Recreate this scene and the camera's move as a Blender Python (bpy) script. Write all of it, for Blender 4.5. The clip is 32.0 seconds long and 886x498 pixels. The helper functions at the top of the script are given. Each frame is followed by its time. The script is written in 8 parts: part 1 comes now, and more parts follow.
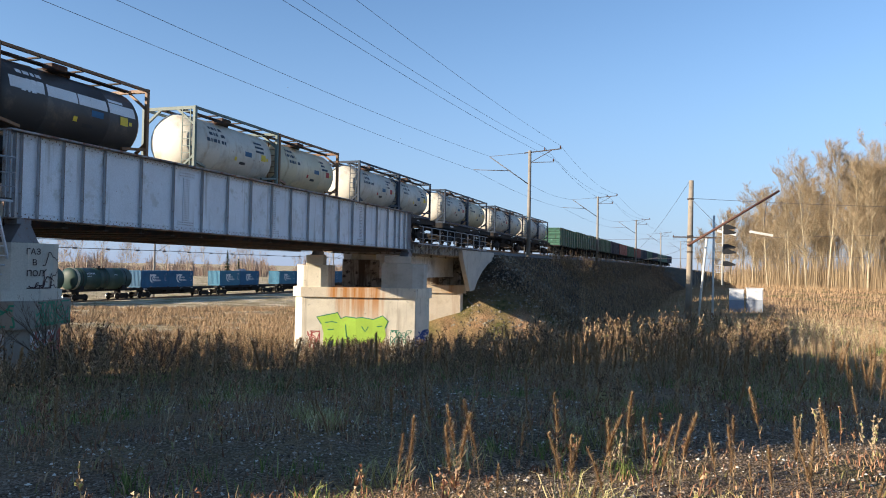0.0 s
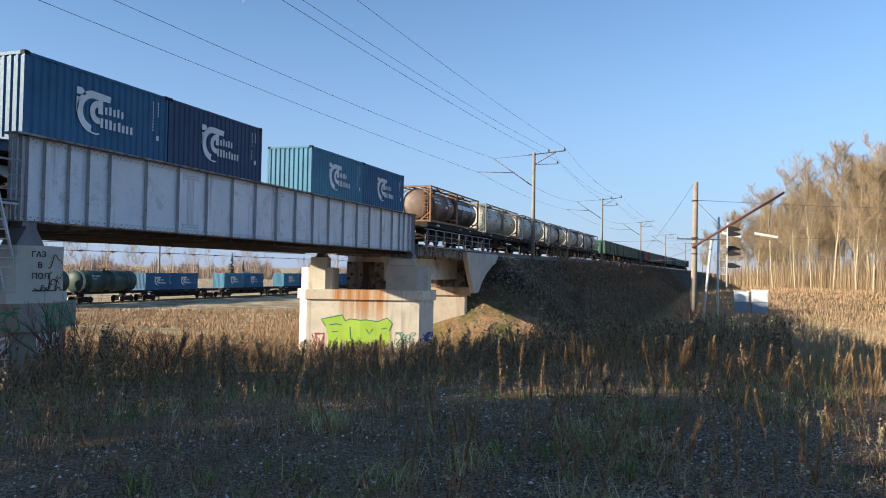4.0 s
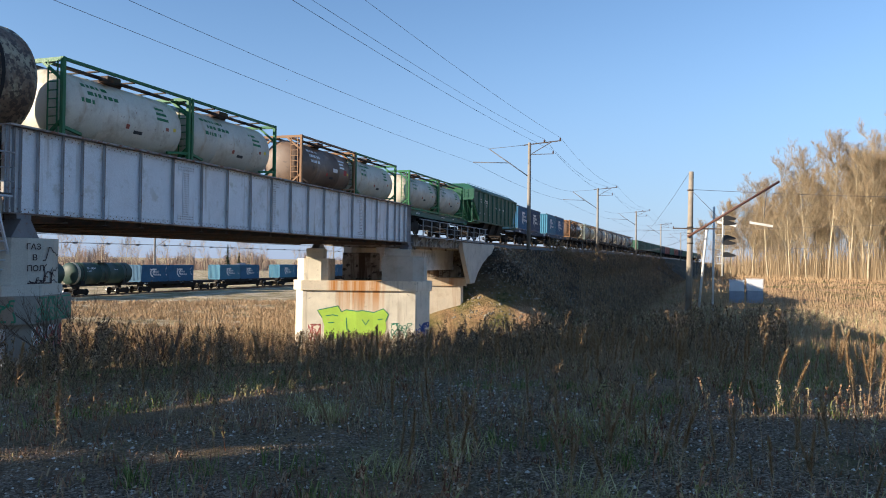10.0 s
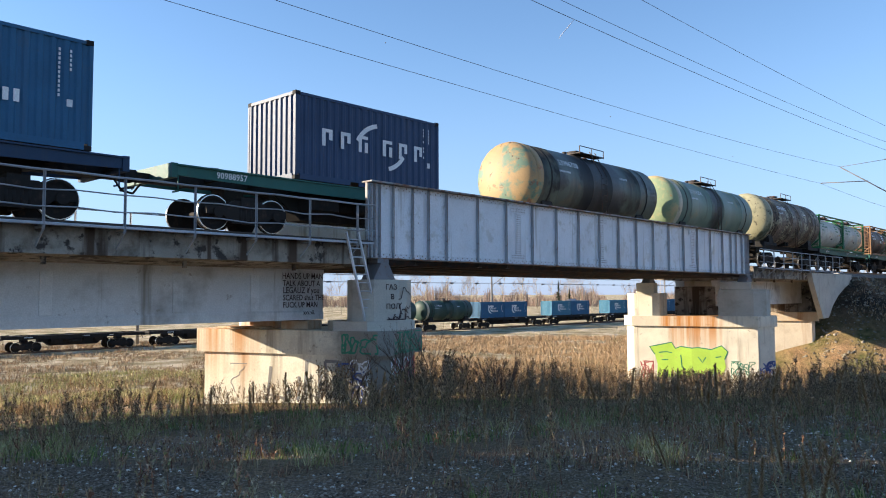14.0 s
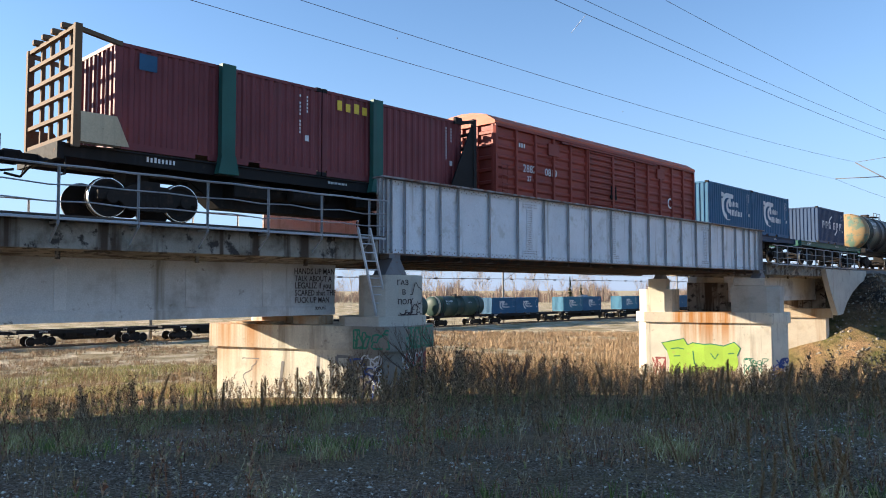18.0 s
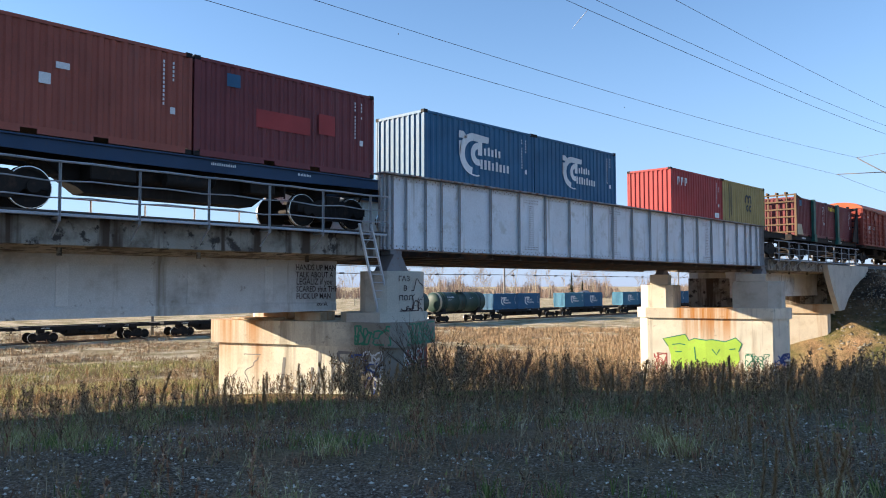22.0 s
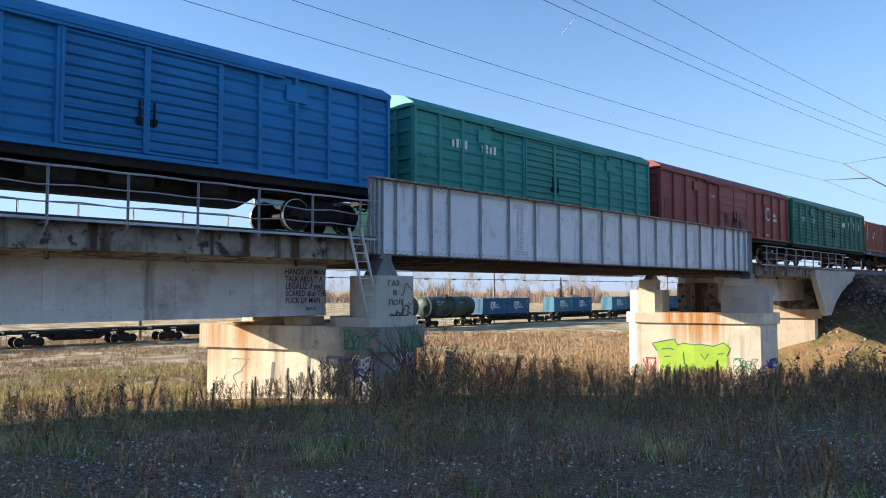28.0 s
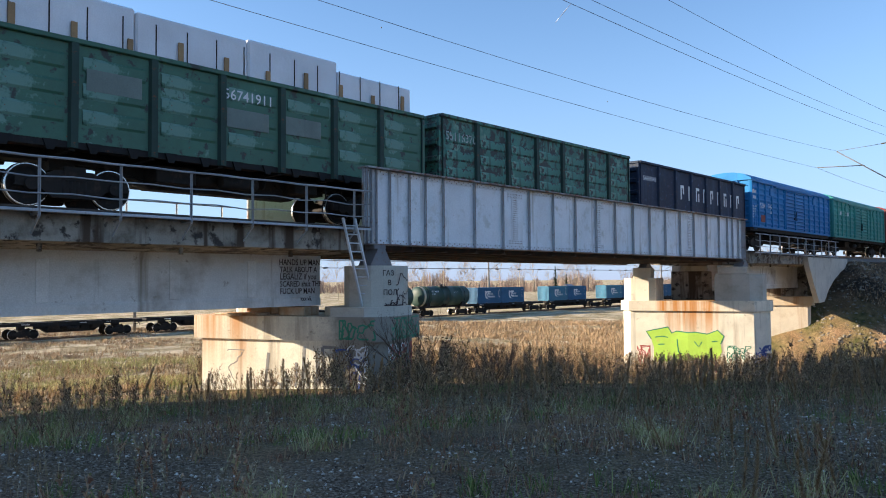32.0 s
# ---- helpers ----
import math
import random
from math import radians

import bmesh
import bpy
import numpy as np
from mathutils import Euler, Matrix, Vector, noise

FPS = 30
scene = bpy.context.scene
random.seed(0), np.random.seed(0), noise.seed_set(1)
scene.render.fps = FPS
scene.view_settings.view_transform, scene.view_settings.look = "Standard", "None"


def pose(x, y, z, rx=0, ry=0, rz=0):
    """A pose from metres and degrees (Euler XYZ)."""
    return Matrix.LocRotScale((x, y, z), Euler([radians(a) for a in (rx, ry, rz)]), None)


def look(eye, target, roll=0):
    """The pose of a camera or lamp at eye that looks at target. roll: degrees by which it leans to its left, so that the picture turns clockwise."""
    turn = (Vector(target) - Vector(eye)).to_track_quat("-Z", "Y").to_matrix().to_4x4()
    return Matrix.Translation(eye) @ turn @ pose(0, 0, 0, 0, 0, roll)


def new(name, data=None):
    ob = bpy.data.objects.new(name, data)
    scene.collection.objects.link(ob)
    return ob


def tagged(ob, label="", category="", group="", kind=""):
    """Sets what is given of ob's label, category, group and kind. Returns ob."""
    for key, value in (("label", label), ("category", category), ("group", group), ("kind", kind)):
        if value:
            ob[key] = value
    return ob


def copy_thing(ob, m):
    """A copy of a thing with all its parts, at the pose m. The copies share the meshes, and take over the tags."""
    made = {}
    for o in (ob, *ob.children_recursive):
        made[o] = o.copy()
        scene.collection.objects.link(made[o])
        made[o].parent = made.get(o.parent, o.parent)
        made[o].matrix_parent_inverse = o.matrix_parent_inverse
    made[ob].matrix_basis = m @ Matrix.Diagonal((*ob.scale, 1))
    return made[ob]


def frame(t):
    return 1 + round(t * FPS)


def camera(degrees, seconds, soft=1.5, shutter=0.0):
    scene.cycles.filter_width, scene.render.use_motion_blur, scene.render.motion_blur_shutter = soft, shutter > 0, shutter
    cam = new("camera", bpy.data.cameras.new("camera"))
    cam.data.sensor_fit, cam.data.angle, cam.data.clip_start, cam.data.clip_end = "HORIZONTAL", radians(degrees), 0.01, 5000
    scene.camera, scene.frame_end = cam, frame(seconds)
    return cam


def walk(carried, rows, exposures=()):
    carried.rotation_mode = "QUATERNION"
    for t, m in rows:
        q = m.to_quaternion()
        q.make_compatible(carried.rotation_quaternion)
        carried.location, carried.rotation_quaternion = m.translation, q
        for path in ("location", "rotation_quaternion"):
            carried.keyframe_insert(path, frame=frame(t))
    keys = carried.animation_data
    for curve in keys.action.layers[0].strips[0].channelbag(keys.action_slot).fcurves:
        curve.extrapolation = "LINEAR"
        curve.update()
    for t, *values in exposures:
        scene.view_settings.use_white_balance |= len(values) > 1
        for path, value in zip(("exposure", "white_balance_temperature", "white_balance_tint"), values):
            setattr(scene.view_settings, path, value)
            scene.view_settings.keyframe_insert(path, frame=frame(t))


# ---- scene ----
EYE = (0.0, 0.0, 5.6)


def aim(yaw, pitch, roll):
    """The camera at its one standing place, turned by yaw (to the left of +y), pitch and roll in degrees."""
    a, b = radians(yaw), radians(pitch)
    ahead = Vector((-math.sin(a) * math.cos(b), math.cos(a) * math.cos(b), math.sin(b)))
    return look(EYE, Vector(EYE) + ahead * 10, roll)


cam = camera(60.28, 32.0, 1.0)
PATH = [
    (0, aim(18.25, 1.40, 1.07)),
    (0.5, aim(18.39, 1.51, 0.95)),
    (1, aim(18.42, 1.60, 0.90)),
    (1.5, aim(18.45, 1.59, 0.90)),
    (2, aim(18.45, 1.47, 0.91)),
    (2.5, aim(18.46, 1.44, 0.97)),
    (3, aim(18.54, 1.43, 0.98)),
    (3.5, aim(18.58, 1.49, 0.99)),
    (5.5, aim(18.39, 1.84, 1.14)),
    (6, aim(18.22, 1.98, 1.10)),
    (6.5, aim(18.12, 1.90, 1.05)),
    (7, aim(18.04, 1.86, 1.05)),
    (7.5, aim(18.05, 1.85, 1.06)),
    (8, aim(18.11, 1.80, 1.07)),
    (8.5, aim(18.00, 1.47, 1.06)),
    (9, aim(17.90, 1.03, 0.88)),
    (9.5, aim(17.92, 0.82, 0.86)),
    (10, aim(18.25, 0.85, 0.74)),
    (10.5, aim(18.72, 1.13, 0.55)),
    (11, aim(18.94, 1.44, 0.51)),
    (11.5, aim(23.99, 1.88, 0.20)),
    (12, aim(35.57, 2.84, -0.55)),
    (12.5, aim(40.98, 3.62, -0.80)),
    (13, aim(42.03, 3.56, -0.51)),
    (13.5, aim(42.37, 3.46, -0.40)),
    (14, aim(42.58, 3.40, -0.22)),
    (14.5, aim(42.72, 3.17, -0.09)),
    (15, aim(42.90, 3.13, 0.07)),
    (15.5, aim(43.24, 3.19, 0.11)),
    (17.5, aim(43.63, 3.19, -0.04)),
    (18, aim(43.44, 3.07, -0.09)),
    (18.5, aim(43.26, 2.98, -0.09)),
    (19, aim(43.14, 2.93, -0.06)),
    (19.5, aim(43.20, 2.97, -0.13)),
    (20, aim(43.32, 2.93, -0.04)),
    (20.5, aim(43.44, 3.00, -0.08)),
    (21, aim(43.43, 2.99, -0.10)),
    (21.5, aim(43.49, 2.84, -0.13)),
    (22, aim(43.54, 2.77, -0.14)),
    (22.5, aim(43.57, 2.70, -0.06)),
    (23, aim(43.58, 2.78, -0.04)),
    (23.5, aim(43.51, 2.87, -0.04)),
    (24, aim(43.37, 2.89, 0.01)),
    (24.5, aim(43.20, 3.00, -0.01)),
    (25, aim(42.94, 3.16, 0.06)),
    (25.5, aim(42.84, 3.27, -0.02)),
    (27.5, aim(42.73, 3.24, -0.08)),
    (28, aim(42.77, 3.11, -0.07)),
    (28.5, aim(42.77, 3.10, -0.10)),
    (29, aim(42.69, 2.86, -0.15)),
    (29.5, aim(42.53, 2.58, -0.13)),
    (30, aim(42.49, 2.57, -0.12)),
    (30.5, aim(42.50, 2.51, -0.13)),
    (31, aim(42.42, 2.34, -0.09)),
    (31.5, aim(42.32, 2.24, -0.19)),
    (32, aim(42.35, 2.33, -0.43)),
]
LOOK = [(0.0, 1.00, 6200.0, 12.0), (11.3, 1.00, 6200.0, 12.0), (12.8, 1.34, 6250.0, 12.0), (32.0, 1.34, 6250.0, 12.0)]   # stops, kelvin, tint
walk(cam, PATH, LOOK)

# ---- world and sun ----
SUN_DIR = Vector((1.0, 0.84, -0.360)).normalized()   # the way the sunlight travels
sun_el = math.asin(-SUN_DIR.z)
sun_az = math.atan2(-SUN_DIR.x, -SUN_DIR.y)            # from +y towards +x
world = bpy.data.worlds.new("world")
scene.world = world
world.use_nodes = True
wn = world.node_tree
sky = wn.nodes.new("ShaderNodeTexSky")
sky.sky_type, sky.sun_disc = "NISHITA", False
sky.sun_elevation, sky.sun_rotation = sun_el, sun_az
sky.air_density, sky.dust_density, sky.ozone_density, sky.altitude = 1.0, 0.0, 3.2, 150.0
bgnode = wn.nodes["Background"]
bgnode.inputs["Strength"].default_value = 0.099
# thin pale haze that thickens towards the horizon
wco = wn.nodes.new("ShaderNodeTexCoord")
wsep = wn.nodes.new("ShaderNodeSeparateXYZ")
wn.links.new(wco.outputs["Generated"], wsep.inputs[0])
wmap = wn.nodes.new("ShaderNodeMapRange")
wmap.interpolation_type = "SMOOTHERSTEP"
for i, v in ((1, -0.15), (2, 0.42), (3, 0.92), (4, 0.0)):
    wmap.inputs[i].default_value = v
wn.links.new(wsep.outputs["Z"], wmap.inputs[0])
wmix = wn.nodes.new("ShaderNodeMix")
wmix.data_type = "RGBA"
wn.links.new(wmap.outputs[0], wmix.inputs[0])
wn.links.new(sky.outputs["Color"], wmix.inputs[6])
wmix.inputs[7].default_value = (1.60, 2.28, 3.65, 1.0)
wn.links.new(wmix.outputs[2], bgnode.inputs["Color"])
sun = new("sun", bpy.data.lights.new("sun", "SUN"))
sun.data.energy, sun.data.angle, sun.data.color = 5.0, radians(0.53), (1.0, 0.84, 0.62)
sun.matrix_world = look((0, 0, 60), Vector((0, 0, 60)) + SUN_DIR)

# ---- helpers for meshes ----
def box(bm, x0, x1, y0, y1, z0, z1):
    v = [bm.verts.new((x, y, z)) for x in (x0, x1) for y in (y0, y1) for z in (z0, z1)]
    for f in ((0, 1, 3, 2), (4, 6, 7, 5), (0, 4, 5, 1), (2, 3, 7, 6), (0, 2, 6, 4), (1, 5, 7, 3)):
        bm.faces.new([v[i] for i in f])
    return v


def rbox(bm, x0, x1, y0, y1, z0, z1, r=0.02):
    """A box with all edges rounded off by one step."""
    b = bmesh.new()
    box(b, x0, x1, y0, y1, z0, z1)
    bmesh.ops.bevel(b, geom=b.edges[:], offset=r, segments=1, affect="EDGES")
    merge(bm, b)


def merge(bm, b, m=None):
    if m is not None:
        b.transform(m)
    idx = {}
    for v in b.verts:
        idx[v] = bm.verts.new(v.co)
    for f in b.faces:
        g = bm.faces.new([idx[v] for v in f.verts])
        g.smooth = f.smooth
    b.free()


def prism(bm, pts, axis, a, b):
    """A closed outline of 2D points drawn out along an axis from a to b."""
    def at(p, q):
        return {"x": (q, p[0], p[1]), "y": (p[0], q, p[1]), "z": (p[0], p[1], q)}[axis]
    lo, hi = [bm.verts.new(at(p, a)) for p in pts], [bm.verts.new(at(p, b)) for p in pts]
    n = len(pts)
    for i in range(n):
        bm.faces.new((lo[i], lo[(i + 1) % n], hi[(i + 1) % n], hi[i]))
    bm.faces.new(lo[::-1])
    bm.faces.new(hi)
    return lo + hi


def rod(bm, p, q, r, seg=8, r2=None, smooth=True, caps=True):
    """A round bar from p to q."""
    p, q = Vector(p), Vector(q)
    d = (q - p).normalized()
    u = d.orthogonal().normalized()
    w = d.cross(u)
    r2 = r if r2 is None else r2
    rings = []
    for c, k in ((p, r), (q, r2)):
        rings.append([bm.verts.new(c + k * (math.cos(a) * u + math.sin(a) * w)) for a in (2 * math.pi * i / seg for i in range(seg))])
    for i in range(seg):
        bm.faces.new((rings[0][i], rings[0][(i + 1) % seg], rings[1][(i + 1) % seg], rings[1][i])).smooth = smooth
    if caps:
        bm.faces.new(rings[0][::-1])
        bm.faces.new(rings[1])


def bar(bm, p, q, w=0.05, h=None):
    """A square bar from p to q."""
    p, q = Vector(p), Vector(q)
    h = w if h is None else h
    d = (q - p).normalized()
    u = d.cross(Vector((0, 0, 1)))
    u = u.normalized() if u.length > 0.05 else Vector((1, 0, 0))
    k = u.cross(d)
    a = [[bm.verts.new(c + sx * u * w / 2 + sz * k * h / 2) for sx, sz in ((-1, -1), (1, -1), (1, 1), (-1, 1))] for c in (p, q)]
    for i in range(4):
        bm.faces.new((a[0][i], a[0][(i + 1) % 4], a[1][(i + 1) % 4], a[1][i]))
    bm.faces.new(a[0][::-1])
    bm.faces.new(a[1])


def lathe(bm, prof, seg=24, axis="y", smooth=True):
    """A turned body: profile rows (along, radius)."""
    rings = []
    for a, r in prof:
        ring = []
        for i in range(seg):
            t = 2 * math.pi * i / seg
            c, s = r * math.cos(t), r * math.sin(t)
            ring.append(bm.verts.new({"y": (c, a, s), "x": (a, c, s), "z": (c, s, a)}[axis]))
        rings.append(ring)
    for j in range(len(rings) - 1):
        for i in range(seg):
            bm.faces.new((rings[j][i], rings[j][(i + 1) % seg], rings[j + 1][(i + 1) % seg], rings[j + 1][i])).smooth = smooth
    bm.faces.new(rings[0][::-1])
    bm.faces.new(rings[-1])


def shift(bm, start, m):
    """Moves the verts made since start by the matrix m."""
    bm.verts.ensure_lookup_table()
    for v in bm.verts[start:]:
        v.co = m @ v.co


def mesh_of(name, bm):
    bmesh.ops.recalc_face_normals(bm, faces=bm.faces[:])
    me = bpy.data.meshes.new(name)
    bm.to_mesh(me)
    bm.free()
    return me


def part(name, bm, material, parent=None, label=""):
    me = mesh_of(name, bm)
    me.materials.append(material)
    ob = new(name, me)
    if parent is not None:
        ob.parent = parent
    return tagged(ob, label)


def part_of(name, build, material, parent=None, label=""):
    bm = bmesh.new()
    build(bm)
    return part(name, bm, material, parent, label)


def share(ob, m, parent):
    """Another object on the same mesh, at m in its parent's space."""
    o = bpy.data.objects.new(ob.name.split(".")[0], ob.data)
    scene.collection.objects.link(o)
    o.parent = parent
    o.matrix_basis = m
    return o


def thing(name, m, label, category, group="", kind=""):
    ob = new(name)
    ob.matrix_basis = m
    return tagged(ob, label, category, group, kind)


# ---- materials ----
def nodes_of(name):
    m = bpy.data.materials.new(name)
    m.use_nodes = True
    t = m.node_tree
    return m, t, t.nodes["Principled BSDF"]


def node(t, kind, ins=None, **attrs):
    n = t.nodes.new("ShaderNode" + kind)
    for k, v in attrs.items():
        setattr(n, k, v)
    for k, v in (ins or {}).items():
        if isinstance(v, bpy.types.NodeSocket):
            t.links.new(v, n.inputs[k])
        else:
            n.inputs[k].default_value = v
    return n


def rgb(c):
    return (c[0], c[1], c[2], 1.0)


def noise_of(t, co, scale, detail=4.0, rough=0.55, dims=(1, 1, 1)):
    mp = node(t, "Mapping", {"Vector": co, "Scale": dims})
    return node(t, "TexNoise", {"Vector": mp.outputs[0], "Scale": scale, "Detail": detail, "Roughness": rough}).outputs["Fac"]


def ramp(t, fac, stops):
    r = node(t, "ValToRGB", {"Fac": fac})
    e = r.color_ramp.elements
    e[0].position, e[0].color = stops[0][0], rgb(stops[0][1])
    e[1].position, e[1].color = stops[-1][0], rgb(stops[-1][1])
    for p, c in stops[1:-1]:
        k = e.new(p)
        k.color = rgb(c)
    return r.outputs["Color"]


def mixc(t, fac, a, b, how="MIX"):
    n = node(t, "Mix", {0: fac}, data_type="RGBA", blend_type=how)
    for i, v in ((6, a), (7, b)):
        if isinstance(v, bpy.types.NodeSocket):
            t.links.new(v, n.inputs[i])
        else:
            n.inputs[i].default_value = rgb(v)
    return n.outputs[2]


def val(t, fac, lo, hi, to0=0.0, to1=1.0):
    return node(t, "MapRange", {0: fac, 1: lo, 2: hi, 3: to0, 4: to1}).outputs[0]


def surface(name, colour, rough=0.6, metal=0.0, spots=(), streak=None, grain=0.18, big=0.25, gscale=30.0, bscale=0.8,
            bump=0.15, bscl=40.0, coords="Object", spec=0.5):
    """A surface of one base colour with broad and fine variation, patches (colour, scale, from, to), runs down the face and fine relief."""
    m, t, p = nodes_of(name)
    co = node(t, "TexCoord").outputs[coords]
    rnd = node(t, "ObjectInfo").outputs["Random"]
    wide = noise_of(t, co, bscale, 5.0)
    fine = noise_of(t, co, gscale, 3.0)
    c = mixc(t, val(t, wide, 0.3, 0.7), tuple(v * (1 - big) for v in colour), tuple(min(1, v * (1 + big)) for v in colour))
    c = mixc(t, grain, c, mixc(t, 1.0, c, ramp(t, fine, ((0.3, (0.4, 0.4, 0.4)), (0.7, (1.5, 1.5, 1.5)))), "MULTIPLY"))
    c = mixc(t, 1.0, c, mixc(t, rnd, (0.92, 0.92, 0.92), (1.06, 1.06, 1.06)), "MULTIPLY")
    for col, scale, lo, hi in spots:
        c = mixc(t, val(t, noise_of(t, co, scale, 6.0, 0.65), lo, hi), c, col)
    if streak:
        col, scale, lo, hi = streak
        c = mixc(t, val(t, noise_of(t, co, scale, 4.0, 0.6, (1, 1, 0.06)), lo, hi), c, col)
    t.links.new(c, p.inputs["Base Color"])
    p.inputs["Roughness"].default_value = rough
    t.links.new(val(t, fine, 0.2, 0.8, max(0.05, rough - 0.12), min(1.0, rough + 0.12)), p.inputs["Roughness"])
    p.inputs["Metallic"].default_value = metal
    p.inputs["Specular IOR Level"].default_value = spec
    if bump:
        b = node(t, "Bump", {"Height": noise_of(t, co, bscl, 5.0), "Strength": bump, "Distance": 0.02})
        t.links.new(b.outputs[0], p.inputs["Normal"])
    return m


RUST = (0.16, 0.06, 0.025)
DIRT = (0.09, 0.075, 0.06)
M = {}
M["girder"] = surface("girder_paint", (0.68, 0.70, 0.73), 0.55, spots=(((0.44, 0.44, 0.40), 2.2, 0.55, 0.75), ((0.66, 0.67, 0.68), 1.1, 0.58, 0.72), (RUST, 7.0, 0.66, 0.74)), streak=((0.30, 0.26, 0.21), 3.0, 0.56, 0.78), big=0.08, grain=0.16)
# ribs painted darker than the web in place of their shadow lines; rust on top
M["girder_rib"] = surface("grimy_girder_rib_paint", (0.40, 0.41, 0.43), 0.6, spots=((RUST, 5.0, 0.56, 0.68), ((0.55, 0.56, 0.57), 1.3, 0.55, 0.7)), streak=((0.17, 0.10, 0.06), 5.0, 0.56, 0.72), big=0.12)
M["rivet_grime"] = surface("rusty_rivet_heads", (0.24, 0.21, 0.19), 0.75, spots=((RUST, 4.0, 0.46, 0.6),), bump=0)
M["steel_dark"] = surface("dark_rusty_steel", (0.05, 0.042, 0.038), 0.8, spots=((RUST, 3.0, 0.5, 0.8),))
M["rail_grey"] = surface("grey_rail_paint", (0.33, 0.33, 0.34), 0.5, spots=((RUST, 9.0, 0.62, 0.75),))
M["pier"] = surface("pier_concrete", (0.66, 0.58, 0.46), 0.9, spots=(((0.45, 0.36, 0.25), 1.1, 0.55, 0.8),), streak=((0.36, 0.17, 0.06), 0.9, 0.60, 0.76), big=0.10)
M["beam"] = surface("span_concrete", (0.70, 0.70, 0.69), 0.9, spots=(((0.34, 0.32, 0.29), 0.8, 0.48, 0.74), ((0.22, 0.19, 0.16), 3.0, 0.64, 0.74)), streak=((0.22, 0.19, 0.15), 2.2, 0.60, 0.80), big=0.10)
M["ballast"] = surface("ballast", (0.17, 0.155, 0.14), 0.95, grain=0.6, gscale=18, bump=0.6, bscl=14)
M["flange_rust"] = surface("rusting_flange_paint", (0.30, 0.29, 0.28), 0.7, spots=((RUST, 4.0, 0.45, 0.62),))
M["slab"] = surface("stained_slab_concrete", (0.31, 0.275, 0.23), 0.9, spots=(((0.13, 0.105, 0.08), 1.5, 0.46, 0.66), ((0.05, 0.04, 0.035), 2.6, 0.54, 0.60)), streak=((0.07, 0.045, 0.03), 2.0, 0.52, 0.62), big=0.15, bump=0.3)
M["cap"] = surface("rust_stained_cap_concrete", (0.58, 0.47, 0.34), 0.9, spots=(((0.42, 0.22, 0.09), 0.7, 0.48, 0.68),), streak=((0.40, 0.19, 0.07), 1.0, 0.56, 0.72), big=0.12)
# column concrete toned darker than the piers, with the columns' shade in the colour
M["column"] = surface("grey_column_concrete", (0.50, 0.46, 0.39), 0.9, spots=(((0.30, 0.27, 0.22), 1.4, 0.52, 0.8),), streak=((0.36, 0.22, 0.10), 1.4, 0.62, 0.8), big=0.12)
M["bearing"] = surface("bearing_steel", (0.16, 0.16, 0.17), 0.6, spots=((RUST, 6.0, 0.55, 0.75),))
M["tie"] = surface("creosoted_timber", (0.055, 0.045, 0.038), 0.85)
M["rail_steel"] = surface("rusty_rail_steel", (0.14, 0.09, 0.06), 0.5, 0.6)
M["walk_edge"] = surface("pale_edge_steel", (0.42, 0.44, 0.48), 0.5, spots=((RUST, 9.0, 0.64, 0.75),))
M["lime"] = surface("lime_spray_paint", (0.42, 0.64, 0.08), 0.6, big=0.1, bump=0, spots=(((0.50, 0.45, 0.12), 1.5, 0.6, 0.7),))
M["dark_green_spray"] = surface("dark_green_spray_paint", (0.03, 0.22, 0.13), 0.6, bump=0)
M["red_spray"] = surface("faded_red_spray_paint", (0.42, 0.10, 0.09), 0.7, bump=0)
M["blue_spray"] = surface("blue_spray_paint", (0.05, 0.10, 0.33), 0.6, bump=0)
M["grey_spray"] = surface("grey_spray_paint", (0.22, 0.21, 0.20), 0.7, bump=0)
M["tar_spray"] = surface("dark_brown_spray_paint", (0.035, 0.018, 0.022), 0.7, bump=0)
M["ladder_metal2"] = surface("weathered_ladder_metal", (0.55, 0.57, 0.60), 0.5, 0.0)

# ---- materials of the train ----
def paint(name, c, rough=0.5, worn=0.0, dirt=0.62):
    spots = [(DIRT, 1.6, dirt, 0.9)]
    if worn:
        spots.append((RUST, 5.0, 0.72 - 0.25 * worn, 0.80 - 0.2 * worn))
    return surface(name, c, rough, spots=tuple(spots), streak=(tuple(0.55 * v + 0.03 for v in c), 3.5, 0.55, 0.85), big=0.16, grain=0.14, bump=0.08, spec=0.22)


M["teal_box"] = paint("teal_blue_paint", (0.055, 0.19, 0.29))
M["blue_box"] = paint("deep_blue_paint", (0.030, 0.118, 0.225))
M["navy_box"] = paint("navy_paint", (0.035, 0.065, 0.13))
M["red_box"] = paint("signal_red_paint", (0.36, 0.045, 0.045))
M["maroon_box"] = paint("maroon_paint", (0.175, 0.043, 0.048))
M["brown_box"] = paint("brick_brown_paint", (0.30, 0.085, 0.06), worn=0.3)
M["tan_box"] = surface("streaked_ochre_paint", (0.42, 0.32, 0.13), 0.6, spots=((DIRT, 1.6, 0.58, 0.85), (RUST, 5.0, 0.62, 0.7)), streak=((0.06, 0.045, 0.03), 3.2, 0.56, 0.70), big=0.16, grain=0.14, bump=0.08, spec=0.22)
M["white_mark"] = surface("white_lettering", (0.72, 0.74, 0.74), 0.6, big=0.08, grain=0.2, spots=((DIRT, 9.0, 0.66, 0.8),), bump=0)
M["yellow_mark"] = surface("yellow_lettering", (0.75, 0.55, 0.05), 0.6, big=0.08, bump=0)
M["black_mark"] = surface("black_lettering", (0.02, 0.025, 0.03), 0.6, big=0.1, bump=0)
M["frame_green"] = paint("green_frame_paint", (0.03, 0.15, 0.06))
